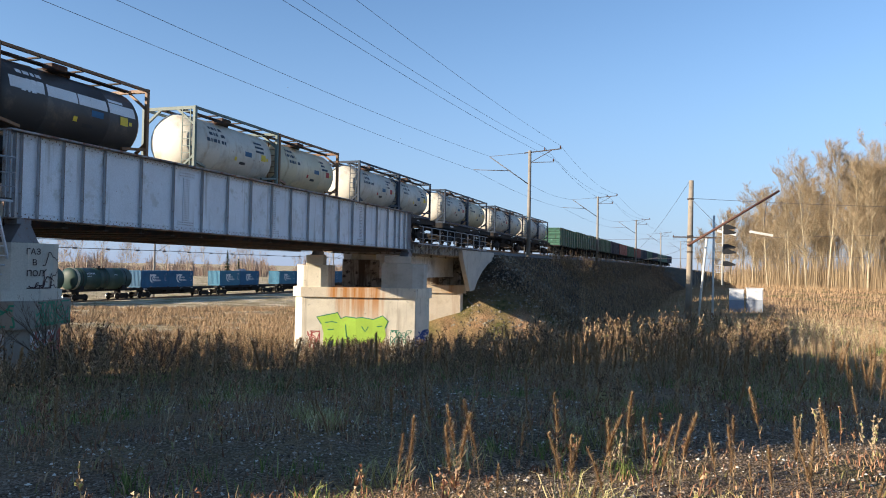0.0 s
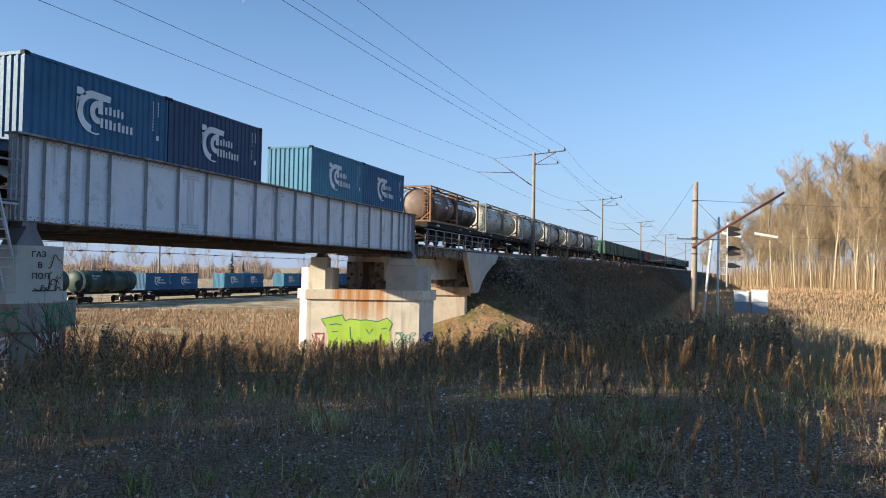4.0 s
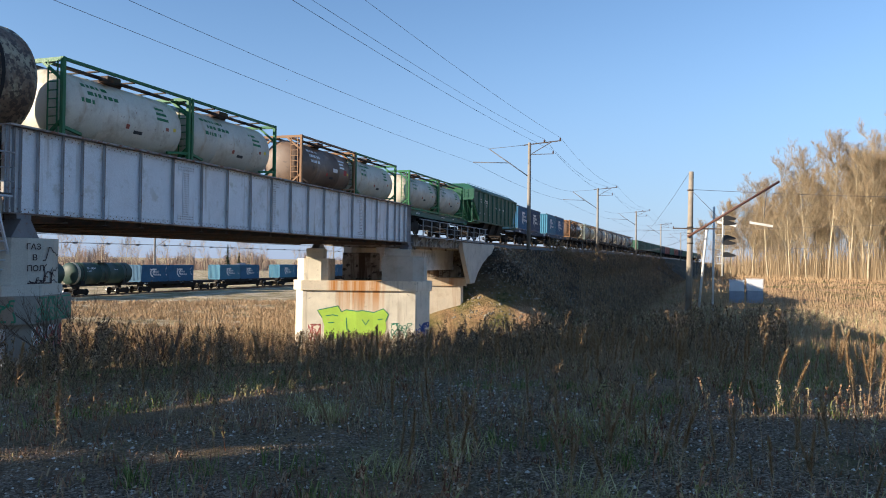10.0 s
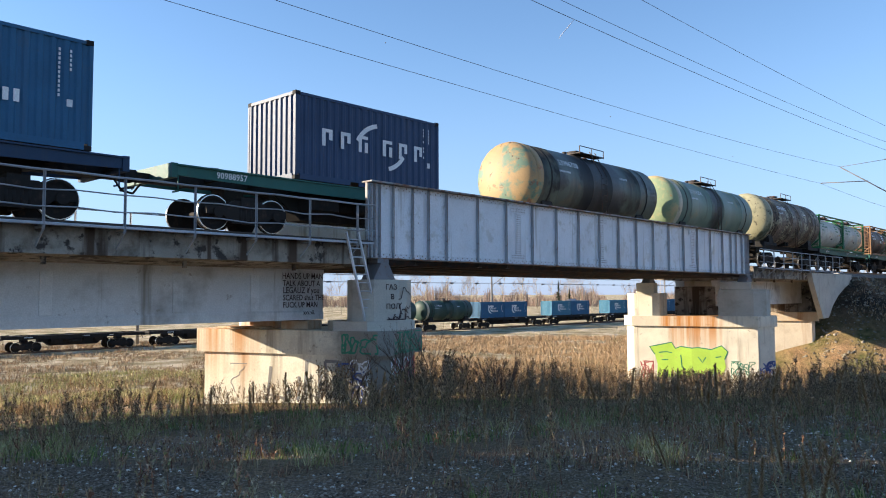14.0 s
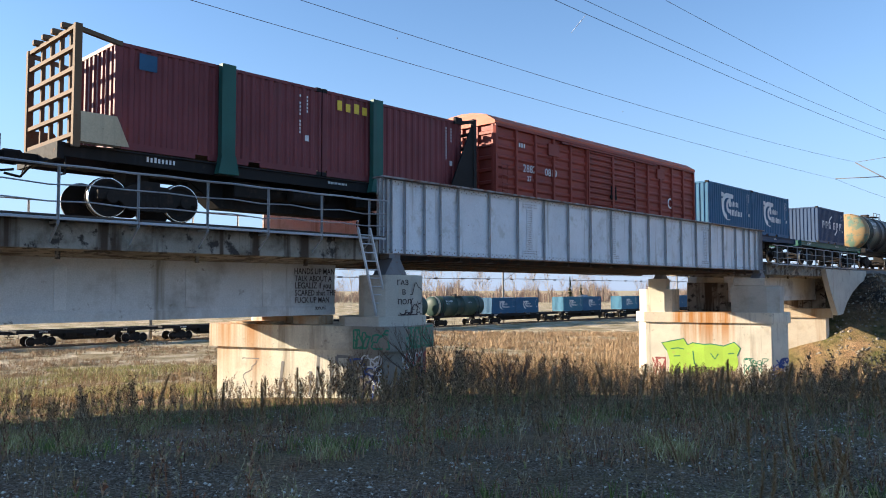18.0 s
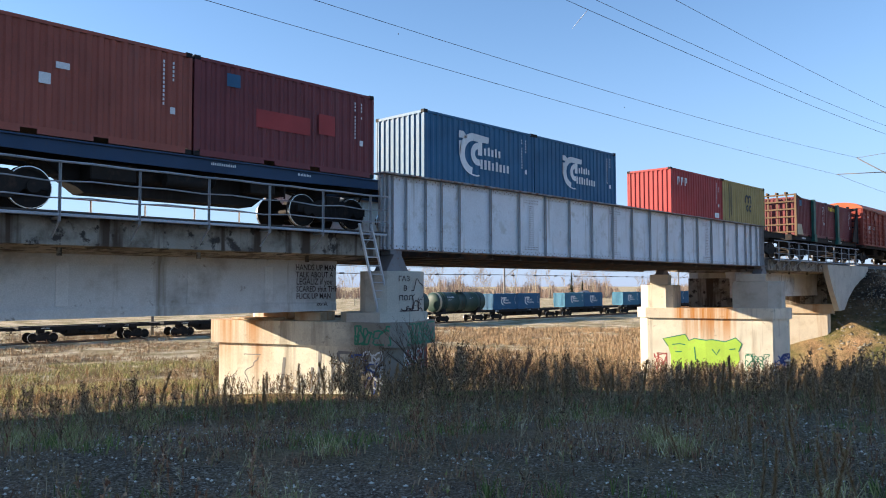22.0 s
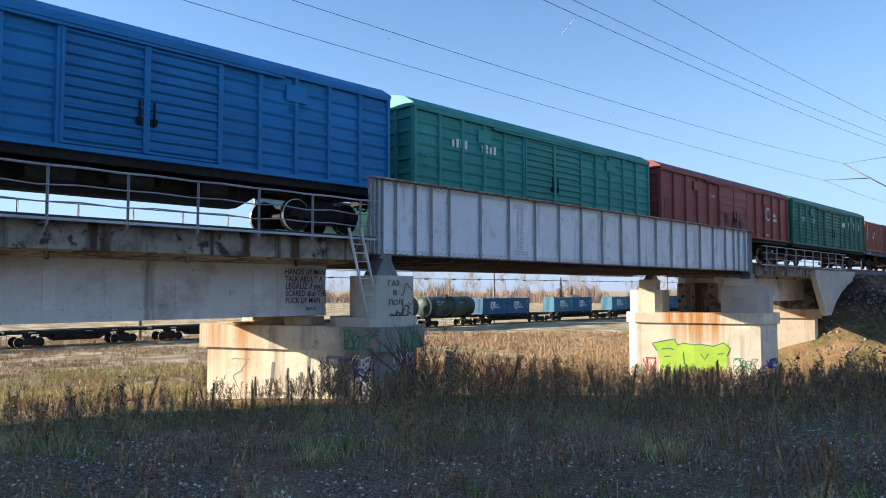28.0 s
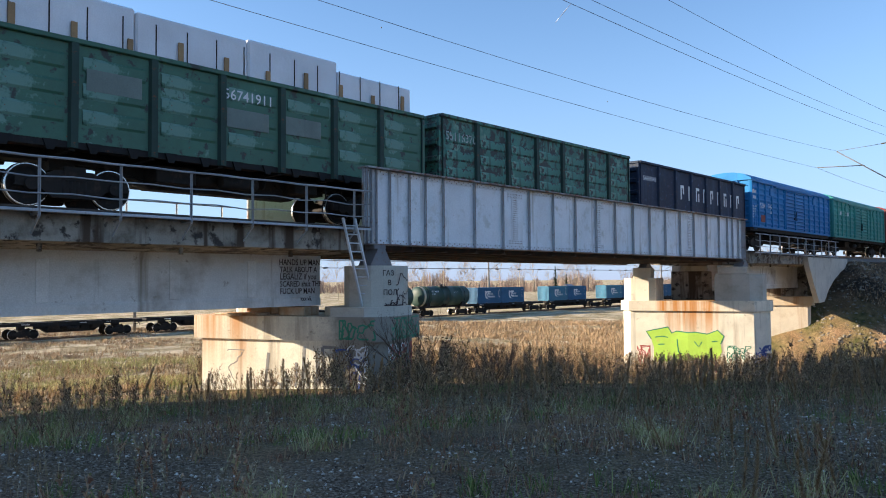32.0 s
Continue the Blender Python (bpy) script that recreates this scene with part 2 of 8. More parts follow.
M["frame_dark"] = paint("dark_blue_frame_paint", (0.03, 0.045, 0.07))
M["frame_brown"] = paint("rusty_frame_paint", (0.22, 0.12, 0.06), worn=0.6)
M["frame_grey"] = paint("grey_green_frame_paint", (0.16, 0.20, 0.18), worn=0.3)
M["tank_white"] = surface("white_tank_shell", (0.58, 0.55, 0.47), 0.5, spots=(((0.36, 0.31, 0.23), 1.8, 0.50, 0.74), (RUST, 6.0, 0.64, 0.72)), streak=((0.42, 0.33, 0.22), 3.0, 0.58, 0.8), big=0.08, bump=0.05)
M["tank_cream"] = surface("cream_tank_shell", (0.60, 0.53, 0.36), 0.45, spots=(((0.36, 0.30, 0.20), 1.8, 0.55, 0.8),), streak=((0.36, 0.26, 0.15), 3.0, 0.58, 0.8), big=0.08, bump=0.05)
M["tank_brown"] = surface("brown_soot_tank_shell", (0.13, 0.085, 0.06), 0.55, spots=(((0.30, 0.21, 0.14), 1.4, 0.52, 0.75), ((0.04, 0.035, 0.03), 2.4, 0.55, 0.7)), big=0.25, bump=0.05)
M["tank_black"] = surface("black_tank_shell", (0.045, 0.042, 0.04), 0.5, spots=(((0.14, 0.11, 0.08), 1.6, 0.56, 0.75),), big=0.2, bump=0.05)
M["cistern_green"] = surface("grey_green_cistern_shell", (0.085, 0.11, 0.088), 0.5, spots=(((0.16, 0.11, 0.06), 0.9, 0.52, 0.72), ((0.02, 0.02, 0.019), 0.7, 0.50, 0.60)), streak=((0.035, 0.032, 0.028), 1.2, 0.50, 0.68), big=0.18, bump=0.06)
M["cistern_pale"] = surface("pale_green_cistern_shell", (0.17, 0.23, 0.18), 0.5, spots=(((0.33, 0.25, 0.13), 0.8, 0.55, 0.72),), streak=((0.07, 0.065, 0.05), 1.6, 0.58, 0.75), big=0.15, bump=0.06)
M["cistern_rust"] = surface("peeling_brown_cistern_shell", (0.15, 0.10, 0.065), 0.6, spots=(((0.34, 0.31, 0.21), 1.3, 0.48, 0.60), ((0.045, 0.03, 0.02), 6.5, 0.50, 0.55), ((0.04, 0.03, 0.025), 1.1, 0.62, 0.72)), big=0.25, bump=0.1)
M["cistern_head"] = surface("ochre_stained_cistern_head", (0.42, 0.28, 0.13), 0.62, spots=(((0.13, 0.21, 0.15), 0.9, 0.50, 0.58), ((0.30, 0.09, 0.045), 1.6, 0.57, 0.66), ((0.06, 0.045, 0.03), 3.2, 0.62, 0.68)), big=0.2, bump=0.06)
M["cistern_head_green"] = surface("pale_green_cistern_head", (0.27, 0.35, 0.20), 0.62, spots=(((0.50, 0.38, 0.19), 0.8, 0.46, 0.58), ((0.36, 0.20, 0.09), 2.6, 0.62, 0.7)), big=0.15, bump=0.06)
M["cistern_band"] = surface("cream_band_paint", (0.52, 0.47, 0.34), 0.5, spots=(((0.30, 0.25, 0.16), 1.6, 0.52, 0.7), ((0.16, 0.20, 0.14), 2.2, 0.62, 0.7)), big=0.12, bump=0.05)
M["cistern_head_olive"] = surface("olive_cream_cistern_head", (0.34, 0.32, 0.20), 0.55, spots=(((0.09, 0.10, 0.06), 1.1, 0.54, 0.62), ((0.07, 0.045, 0.03), 4.0, 0.60, 0.66)), big=0.2, bump=0.08)


def spill(m, width):
    """Black oil that has run down the shell from the filling hatch."""
    t = m.node_tree
    p = t.nodes["Principled BSDF"]
    src = p.inputs["Base Color"].links[0].from_socket
    co = node(t, "TexCoord").outputs["Object"]
    sep = node(t, "SeparateXYZ", {0: co})
    wob = node(t, "Math", {0: noise_of(t, co, 1.6, 4.0, 0.6, (1, 1, 0.25)), 1: 1.6}, operation="MULTIPLY").outputs[0]
    y = node(t, "Math", {0: node(t, "Math", {0: sep.outputs["Y"]}, operation="ABSOLUTE").outputs[0], 1: wob}, operation="ADD").outputs[0]
    c = mixc(t, val(t, y, width, width + 0.45, 0.92, 0.0), src, (0.018, 0.017, 0.018))
    t.links.new(c, p.inputs["Base Color"])


spill(M["cistern_green"], 2.3)
spill(M["cistern_pale"], 1.25)
M["wagon_black"] = paint("black_underframe", (0.018, 0.017, 0.017), 0.75, worn=0.25)
M["wagon_green"] = paint("green_underframe", (0.025, 0.11, 0.09), 0.5)
M["wagon_blue"] = paint("blue_underframe", (0.028, 0.058, 0.11), 0.6)
M["bogie"] = surface("bogie_steel", (0.022, 0.019, 0.017), 0.8, spots=(((0.07, 0.045, 0.03), 5.0, 0.54, 0.8),), spec=0.2)
M["tread"] = surface("polished_wheel_tread", (0.55, 0.54, 0.52), 0.28, 1.0, big=0.1, grain=0.05)
M["hopper_green"] = paint("hopper_green_paint", (0.024, 0.095, 0.065), 0.5)
M["van_red"] = paint("oxide_red_van_paint", (0.26, 0.05, 0.035), worn=0.2)
M["van_orange"] = paint("orange_red_roof_paint", (0.50, 0.11, 0.045), worn=0.2)
M["van_teal"] = paint("teal_green_van_paint", (0.025, 0.18, 0.135), 0.45)
M["van_maroon"] = paint("dark_maroon_van_paint", (0.235, 0.058, 0.052), worn=0.25)
M["van_green"] = paint("sea_green_van_paint", (0.045, 0.27, 0.24), 0.55)
M["van_blue"] = paint("bright_blue_van_paint", (0.020, 0.185, 0.43), 0.55)
M["gon_black"] = surface("blue_black_gondola_paint", (0.021, 0.032, 0.062), 0.6, spots=((DIRT, 1.6, 0.58, 0.85), (RUST, 5.0, 0.63, 0.72), ((0.07, 0.12, 0.21), 6.5, 0.60, 0.66)), streak=((0.05, 0.075, 0.12), 3.5, 0.56, 0.80), big=0.2, grain=0.2, bump=0.08, spec=0.22)
M["gon_teal"] = surface("flaking_teal_gondola_paint", (0.050, 0.18, 0.135), 0.6, spots=(((0.16, 0.29, 0.215), 1.6, 0.54, 0.64), ((0.03, 0.034, 0.03), 3.4, 0.49, 0.54), ((0.10, 0.065, 0.04), 6.0, 0.62, 0.66)), streak=((0.03, 0.035, 0.03), 2.0, 0.58, 0.68), big=0.3, bump=0.1)
M["far_tank"] = paint("dark_bottle_green_paint", (0.035, 0.065, 0.055), 0.5)
M["gon_post"] = paint("grimy_dark_green_post_paint", (0.028, 0.055, 0.045), 0.6, worn=0.4)
M["rack_brown"] = paint("weathered_brown_rack_paint", (0.15, 0.095, 0.055), 0.7, worn=0.5)
M["cream_panel"] = paint("cream_panel_paint", (0.55, 0.45, 0.30), 0.6, worn=0.3)
M["chalk_mark"] = surface("faded_chalky_lettering", (0.40, 0.46, 0.44), 0.7, spots=(((0.05, 0.16, 0.13), 6.0, 0.52, 0.6),), bump=0)
M["gon_green"] = surface("patched_green_gondola_paint", (0.036, 0.12, 0.075), 0.55, spots=(((0.12, 0.24, 0.19), 0.9, 0.58, 0.62), ((0.025, 0.032, 0.028), 2.6, 0.56, 0.62), (RUST, 7.0, 0.66, 0.7)), big=0.2, bump=0.08)
M["tarp"] = surface("white_tarpaulin", (0.72, 0.74, 0.78), 0.5, big=0.1, grain=0.1, bump=0.9, bscl=4.0)
M["timber"] = surface("timber_stake", (0.32, 0.20, 0.10), 0.8)



SEEN_MESH = {}


def kept(key, build):
    """A mesh that is built once and shared."""
    if key not in SEEN_MESH:
        bm = bmesh.new()
        build(bm)
        SEEN_MESH[key] = mesh_of(key, bm)
    return SEEN_MESH[key]


def put(name, key, build, material, parent, m=None, label=""):
    """A part on a shared mesh; its material sits on the object."""
    me = kept(key, build)
    if not me.materials:
        me.materials.append(None)
    ob = new(name, me)
    ob.material_slots[0].link = "OBJECT"
    ob.material_slots[0].material = material
    ob.parent = parent
    if m is not None:
        ob.matrix_basis = m
    return tagged(ob, label)



# ---- the line of the track ----
TRACK_X, RAIL_Z = -19.04, 7.6


def track(s):
    """The centre of the track at the rails' top, and its heading in degrees, s metres along."""
    d = max(0.0, s - 80.0)
    x = TRACK_X + d * d / 5000.0
    up = min(max((s - 60.0) / 100.0, 0.0), 1.0)
    z = RAIL_Z + 0.55 * up * up * (3 - 2 * up) - 0.000024 * max(0.0, s - 170.0) ** 2 * (1 if s < 520 else 1)
    return Vector((x, s, z)), math.degrees(math.atan2(-d, 2500.0))


def train_at(t):
    """How far the train has gone at t seconds, from where it is at 16 s."""
    u = (t - 16.0) / 16.0
    return 177.879 * u + 7.929 * u ** 2 - 1.174 * u ** 3 - 0.714 * u ** 4


def smooth(a, b, v):
    """An eased step from 0 at a to 1 at b."""
    u = min(max((v - a) / (b - a), 0.0), 1.0)
    return u * u * (3 - 2 * u)


def ground_z(x, y):
    """The lie of the land: a gravel terrace round the eye that falls away to the low ground under the bridge, a field that rises towards the grove."""
    d = math.hypot(x, y)
    wb = smooth(1.0, -9.0, x) if x < 1.0 else 0.0
    k = 0.098 * wb + 0.047 * (1 - wb)
    lo = -5.55 * wb - 4.3 * (1 - wb)
    z = max(lo, -1.62 - k * max(0.0, d - 7.5))
    z += 1.5 * smooth(80, 150, y) * smooth(-6, 14, x)
    z += 0.10 * noise.noise((x * 0.16, y * 0.16, 0)) + 0.035 * noise.noise((x * 0.9, y * 0.9, 3)) + 0.3 * smooth(60, 200, d) * noise.noise((x * 0.02, y * 0.02, 5))
    return z + 5.6


def bank_z(x, y):
    """The railway embankment with its rounded end behind the abutment."""
    if y < 36:
        return -9.0
    p, _ = track(y)
    top = p.z - 0.85
    off = abs(x - p.x) - 3.5
    end = 61.0 - y
    d = math.hypot(max(off, 0.0), max(end, 0.0) * 1.15)
    return top - d / 1.35


def land(x, y):
    return max(ground_z(x, y), bank_z(x, y) + 0.12 * noise.noise((x * 0.5, y * 0.5, 7)))


def grid_axis(lo, hi, inner_lo, inner_hi, fine, coarse):
    out, v = [], lo
    while v < hi:
        out.append(v)
        near = inner_lo <= v < inner_hi
        v += fine if near else max(fine, min(coarse, fine + 0.12 * min(abs(v - inner_lo), abs(v - inner_hi))))
    return out + [hi]


def sheet(name, xs, ys, fn, material):
    verts = [(x, y, fn(x, y)) for y in ys for x in xs]
    n = len(xs)
    faces = [(j * n + i, j * n + i + 1, (j + 1) * n + i + 1, (j + 1) * n + i) for j in range(len(ys) - 1) for i in range(n - 1)]
    me = bpy.data.meshes.new(name)
    me.from_pydata(verts, [], faces)
    me.polygons.foreach_set("use_smooth", [True] * len(faces))
    me.materials.append(material)
    return new(name, me)


def ground_material():
    m, t, p = nodes_of("dry_field_and_gravel")
    co = node(t, "TexCoord").outputs["Object"]
    soil = ramp(t, noise_of(t, co, 0.9, 6.0, 0.65), ((0.30, (0.18, 0.108, 0.062)), (0.5, (0.36, 0.225, 0.13)), (0.7, (0.52, 0.35, 0.21))))
    litter = ramp(t, noise_of(t, co, 22.0, 8.0, 0.8), ((0.38, (0.22, 0.21, 0.20)), (0.50, (1.15, 1.12, 1.1)), (0.62, (2.5, 2.4, 2.3))))
    soil = mixc(t, 0.85, soil, mixc(t, 1.0, soil, litter, "MULTIPLY"))
    turf = ramp(t, noise_of(t, co, 2.5, 5.0), ((0.35, (0.10, 0.11, 0.035)), (0.65, (0.30, 0.24, 0.10))))
    sand = ramp(t, noise_of(t, co, 0.25, 6.0, 0.7), ((0.36, (0.26, 0.22, 0.10)), (0.48, (0.46, 0.37, 0.22)), (0.60, (0.80, 0.68, 0.48))))
    stone = ramp(t, node(t, "TexVoronoi", {"Vector": co, "Scale": 55.0}).outputs["Color"], ((0.2, (0.085, 0.055, 0.034)), (0.6, (0.28, 0.195, 0.13)), (0.9, (0.60, 0.47, 0.35))))
    c = mixc(t, val(t, noise_of(t, co, 0.22, 5.0), 0.42, 0.60), soil, turf)
    dist = node(t, "VectorMath", {0: co}, operation="LENGTH").outputs["Value"]
    near = val(t, dist, 9.0, 22.0, 1.0, 0.0)
    patch = val(t, noise_of(t, co, 0.42, 5.0, 0.65), 0.36, 0.56, 0.15, 0.92)
    mask = node(t, "Math", {0: near, 1: patch}, operation="MULTIPLY").outputs[0]
    c = mixc(t, mask, c, stone)
    # dry pale soil of the open ground on the far side of the line
    ox = node(t, "SeparateXYZ", {0: co}).outputs["X"]
    c = mixc(t, val(t, ox, -24.5, -21.0, 0.85, 0.0), c, sand)
    # dark cinders and stone of the railway bank
    oy = node(t, "SeparateXYZ", {0: co}).outputs["Y"]
    bend = node(t, "Math", {0: node(t, "Math", {0: node(t, "Math", {0: oy, 1: 80.0}, operation="SUBTRACT").outputs[0], 1: 0.0}, operation="MAXIMUM").outputs[0], 1: 2.0}, operation="POWER").outputs[0]
    off = node(t, "Math", {0: node(t, "Math", {0: bend, 1: -0.0002, 2: ox}, operation="MULTIPLY_ADD").outputs[0], 1: 19.04}, operation="ADD").outputs[0]
    off = node(t, "Math", {0: off}, operation="ABSOLUTE").outputs[0]
    flank = node(t, "Math", {0: val(t, off, 12.0, 15.5, 1.0, 0.0), 1: val(t, oy, 56.0, 59.0)}, operation="MULTIPLY").outputs[0]
    cinder = ramp(t, noise_of(t, co, 5.0, 6.0, 0.75), ((0.35, (0.022, 0.018, 0.014)), (0.55, (0.055, 0.044, 0.034)), (0.72, (0.15, 0.125, 0.10))))
    c = mixc(t, node(t, "Math", {0: flank, 1: val(t, noise_of(t, co, 0.35, 5.0, 0.7), 0.30, 0.55, 0.55, 1.0)}, operation="MULTIPLY").outputs[0], c, cinder)
    t.links.new(c, p.inputs["Base Color"])
    p.inputs["Roughness"].default_value = 0.95
    p.inputs["Specular IOR Level"].default_value = 0.2
    h = node(t, "Math", {0: noise_of(t, co, 14.0, 6.0, 0.7), 1: node(t, "TexVoronoi", {"Vector": co, "Scale": 55.0}).outputs["Distance"]}, operation="ADD").outputs[0]
    b = node(t, "Bump", {"Height": h, "Strength": 1.0, "Distance": 0.05})
    t.links.new(b.outputs[0], p.inputs["Normal"])
    return m


M["ground"] = ground_material()
ground = sheet("ground", grid_axis(-2500, 2500, -30, 14, 0.6, 250), grid_axis(-400, 3500, 2, 90, 0.6, 250), land, M["ground"])
tagged(ground, "dry autumn field with gravel and railway embankment", "ground", kind="structure")

# ---- the bridge ----


def cheap_rivets(bm, pts, r=0.016, out=0.012, sx=1):
    """Low pointed rivet heads on a face that looks along x."""
    for x, y, z in pts:
        tip = bm.verts.new((x + sx * out, y, z))
        q = [bm.verts.new((x, y + r * math.cos(a), z + r * math.sin(a))) for a in (0.785, 2.356, 3.927, 5.498)]
        for i in range(4):
            bm.faces.new((q[i], q[(i + 1) % 4], tip))


STIFF = [14.46, 14.62, 14.82, 15.36, 16.17, 16.86] + [17.68 + 1.52 * i for i in range(15)] + [40.04, 40.73, 41.54, 42.08, 42.28, 42.44]
span = thing("girder_span", Matrix(), "grey riveted steel plate girder bridge span with rust", "bridge")
Y0, Y1, ZB, ZT = 14.40, 42.50, 6.62, 8.84
for X, sx in ((-16.16, 1), (-21.92, -1)):
    gw = part_of("web_plate", lambda bm: box(bm, X - 0.012, X + 0.012, Y0, Y1, ZB + 0.03, ZT - 0.05), M["girder"], span, "grey painted web plate")
    for nm, z0, z1, w in (("top_flange", ZT - 0.05, ZT, 0.24), ("bottom_flange", ZB, ZB + 0.03, 0.22)):
        part_of(nm, lambda bm: rbox(bm, X - w, X + w, Y0 - 0.02, Y1 + 0.02, z0, z1, 0.008), M["flange_rust"], span)
    for z0, z1 in ((ZT - 0.20, ZT - 0.052), (ZB + 0.032, ZB + 0.17)):
        part_of("flange_angle", lambda bm: [box(bm, X + s * 0.013, X + s * 0.028, Y0, Y1, z0, z1) for s in (1, -1)], M["girder"], span)
    first = None
    for y in STIFF:
        if first is None:
            def angle_iron(bm):
                box(bm, 0.029, 0.13, -0.008, 0.008, ZB + 0.034, ZT - 0.054)
                box(bm, 0.029, 0.041, 0.008, 0.09, ZB + 0.034, ZT - 0.054)
                cheap_rivets(bm, [(0.041, 0.05, ZB + 0.12 + 0.16 * i) for i in range(13)])
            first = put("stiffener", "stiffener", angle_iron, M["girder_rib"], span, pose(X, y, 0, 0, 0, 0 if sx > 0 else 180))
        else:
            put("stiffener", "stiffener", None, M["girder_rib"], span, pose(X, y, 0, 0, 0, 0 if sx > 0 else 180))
    for y in (21.46, 27.05, 35.5):
        pl = part_of("splice_plate", lambda bm: (box(bm, X + sx * 0.029 - 0.006, X + sx * 0.029 + 0.006, y - 0.17, y + 0.17, ZB + 0.18, ZT - 0.21), box(bm, X + sx * 0.036 - 0.006, X + sx * 0.036 + 0.006, y - 0.42, y + 0.42, ZT - 0.42, ZT - 0.205), box(bm, X + sx * 0.036 - 0.006, X + sx * 0.036 + 0.006, y - 0.42, y + 0.42, ZB + 0.175, ZB + 0.38)), M["girder"], span, "riveted splice plate")
        pts = [(X + sx * 0.035, y + dy, ZB + 0.25 + 0.075 * i) for i in range(24) for dy in (-0.11, -0.04, 0.04, 0.11)]
        pts += [(X + sx * 0.042, y - 0.36 + 0.09 * i, z) for i in range(9) for z in (ZT - 0.36, ZT - 0.27, ZB + 0.24, ZB + 0.32)]
        tagged(part_of("rivets", lambda bm: cheap_rivets(bm, pts, 0.022, 0.016, sx), M["rivet_grime"], pl), kind="stuff")
    pts = [(X + sx * 0.028, Y0 + 0.06 + 0.115 * i, z + (0.03 if i % 2 else -0.03)) for i in range(243) for z in (ZT - 0.125, ZB + 0.10)]
    tagged(part_of("flange_rivets", lambda bm: cheap_rivets(bm, pts, 0.024, 0.016, sx), M["rivet_grime"], gw), kind="stuff")
    for y in (Y0 - 0.012, Y1 + 0.012):
        part_of("end_plate", lambda bm: rbox(bm, X - 0.05, X + 0.05, y - 0.012, y + 0.012, ZB + 0.032, ZT - 0.052, 0.004), M["flange_rust"], span)
for i, y in enumerate(np.linspace(14.9, 42.0, 19)):
    put("floor_beam", "floor_beam", lambda bm: (box(bm, -2.84, 2.84, -0.01, 0.01, 6.50, 6.84), box(bm, -2.84, 2.84, -0.11, 0.11, 6.47, 6.50), box(bm, -2.84, 2.84, -0.11, 0.11, 6.84, 6.87)), M["steel_dark"], span, pose(TRACK_X, y, 0))
for x in (-0.95, 0.95):
    put("stringer", "stringer", lambda bm: (box(bm, -0.01, 0.01, Y0, Y1, 6.56, 6.90), box(bm, -0.1, 0.1, Y0, Y1, 6.53, 6.56), box(bm, -0.1, 0.1, Y0, Y1, 6.90, 6.93)), M["steel_dark"], span, pose(TRACK_X + x, 0, 0))
for i in range(9):
    for s in (1, -1):
        part_of("lateral_brace", lambda bm: bar(bm, (TRACK_X - 2.7 * s, 15 + 3.0 * i, 6.60), (TRACK_X + 2.7 * s, 18 + 3.0 * i, 6.60), 0.10, 0.02), M["steel_dark"], span)
for x in (-16.16, -21.92):
    for y in (14.85, 42.05):
        part_of("bearing", lambda bm: (prism(bm, [(y - 0.42, 6.03 if y < 20 else 6.22), (y + 0.42, 6.03 if y < 20 else 6.22), (y + 0.14, 6.50), (y - 0.14, 6.50)], "x", x - 0.26, x + 0.26), box(bm, x - 0.2, x + 0.2, y - 0.22, y + 0.22, 6.50, 6.618)), M["bearing"], span, "cast steel rocker bearing")

# unseen planking on brackets outside the far girder, added to shade the far pier
for i in range(18):
    part_of("walkway_bracket", lambda bm: (bar(bm, (-21.93, 15.2 + 1.56 * i, 6.52), (-23.35, 15.2 + 1.56 * i, 6.52), 0.08), bar(bm, (-21.95, 15.2 + 1.56 * i, 6.7), (-23.3, 15.2 + 1.56 * i, 6.50), 0.04)), M["steel_dark"], span)
for x in (-22.22, -22.5, -22.82, -23.14):
    part_of("walkway_plank", lambda bm: rbox(bm, x - 0.14, x + 0.14, 14.5, 42.4, 6.562, 6.61, 0.008), M["tie"], span)
part_of("walkway_edge", lambda bm: rbox(bm, -23.37, -23.31, 14.5, 42.4, 6.44, 6.64, 0.008), M["steel_dark"], span)

# ties and rails
ties = thing("track_ties", Matrix(), "dark timber and concrete sleepers under the rails", "sleepers")
for i in range(150):
    y = -6.0 + 0.56 * i
    put("tie", "tie", lambda bm: rbox(bm, -1.32, 1.32, -0.12, 0.12, 6.945, 7.15, 0.015), M["tie"], ties, pose(TRACK_X, y, 0.0))


def rail_mesh(bm, off, ya, yb, fn, zlow=-0.18):
    prev = None
    n = int((yb - ya) / 6)
    for i in range(n + 1):
        y = ya + (yb - ya) * i / n
        p, yaw = fn(y)
        c, s = math.cos(radians(yaw)), math.sin(radians(yaw))
        ring = [bm.verts.new((p.x + (off + dx) * c, p.y + (off + dx) * s, p.z - 0.27 + dz)) for dx, dz in ((-0.037, 0.0), (0.037, 0.0), (0.037, -0.045), (0.01, -0.06), (0.01, -0.14), (0.075, zlow), (-0.075, zlow), (-0.01, -0.14), (-0.01, -0.06), (-0.037, -0.045))]
        if prev:
            for k in range(10):
                bm.faces.new((prev[k], prev[(k + 1) % 10], ring[(k + 1) % 10], ring[k]))
        else:
            bm.faces.new(ring)
        prev = ring
    bm.faces.new(prev[::-1])


track_thing = thing("railway_track", Matrix(), "pair of worn steel rails on sleepers", "rails")
for off in (-0.797, 0.797):
    part_of("rail", lambda bm: rail_mesh(bm, off, -60, 520, track), M["rail_steel"], track_thing)


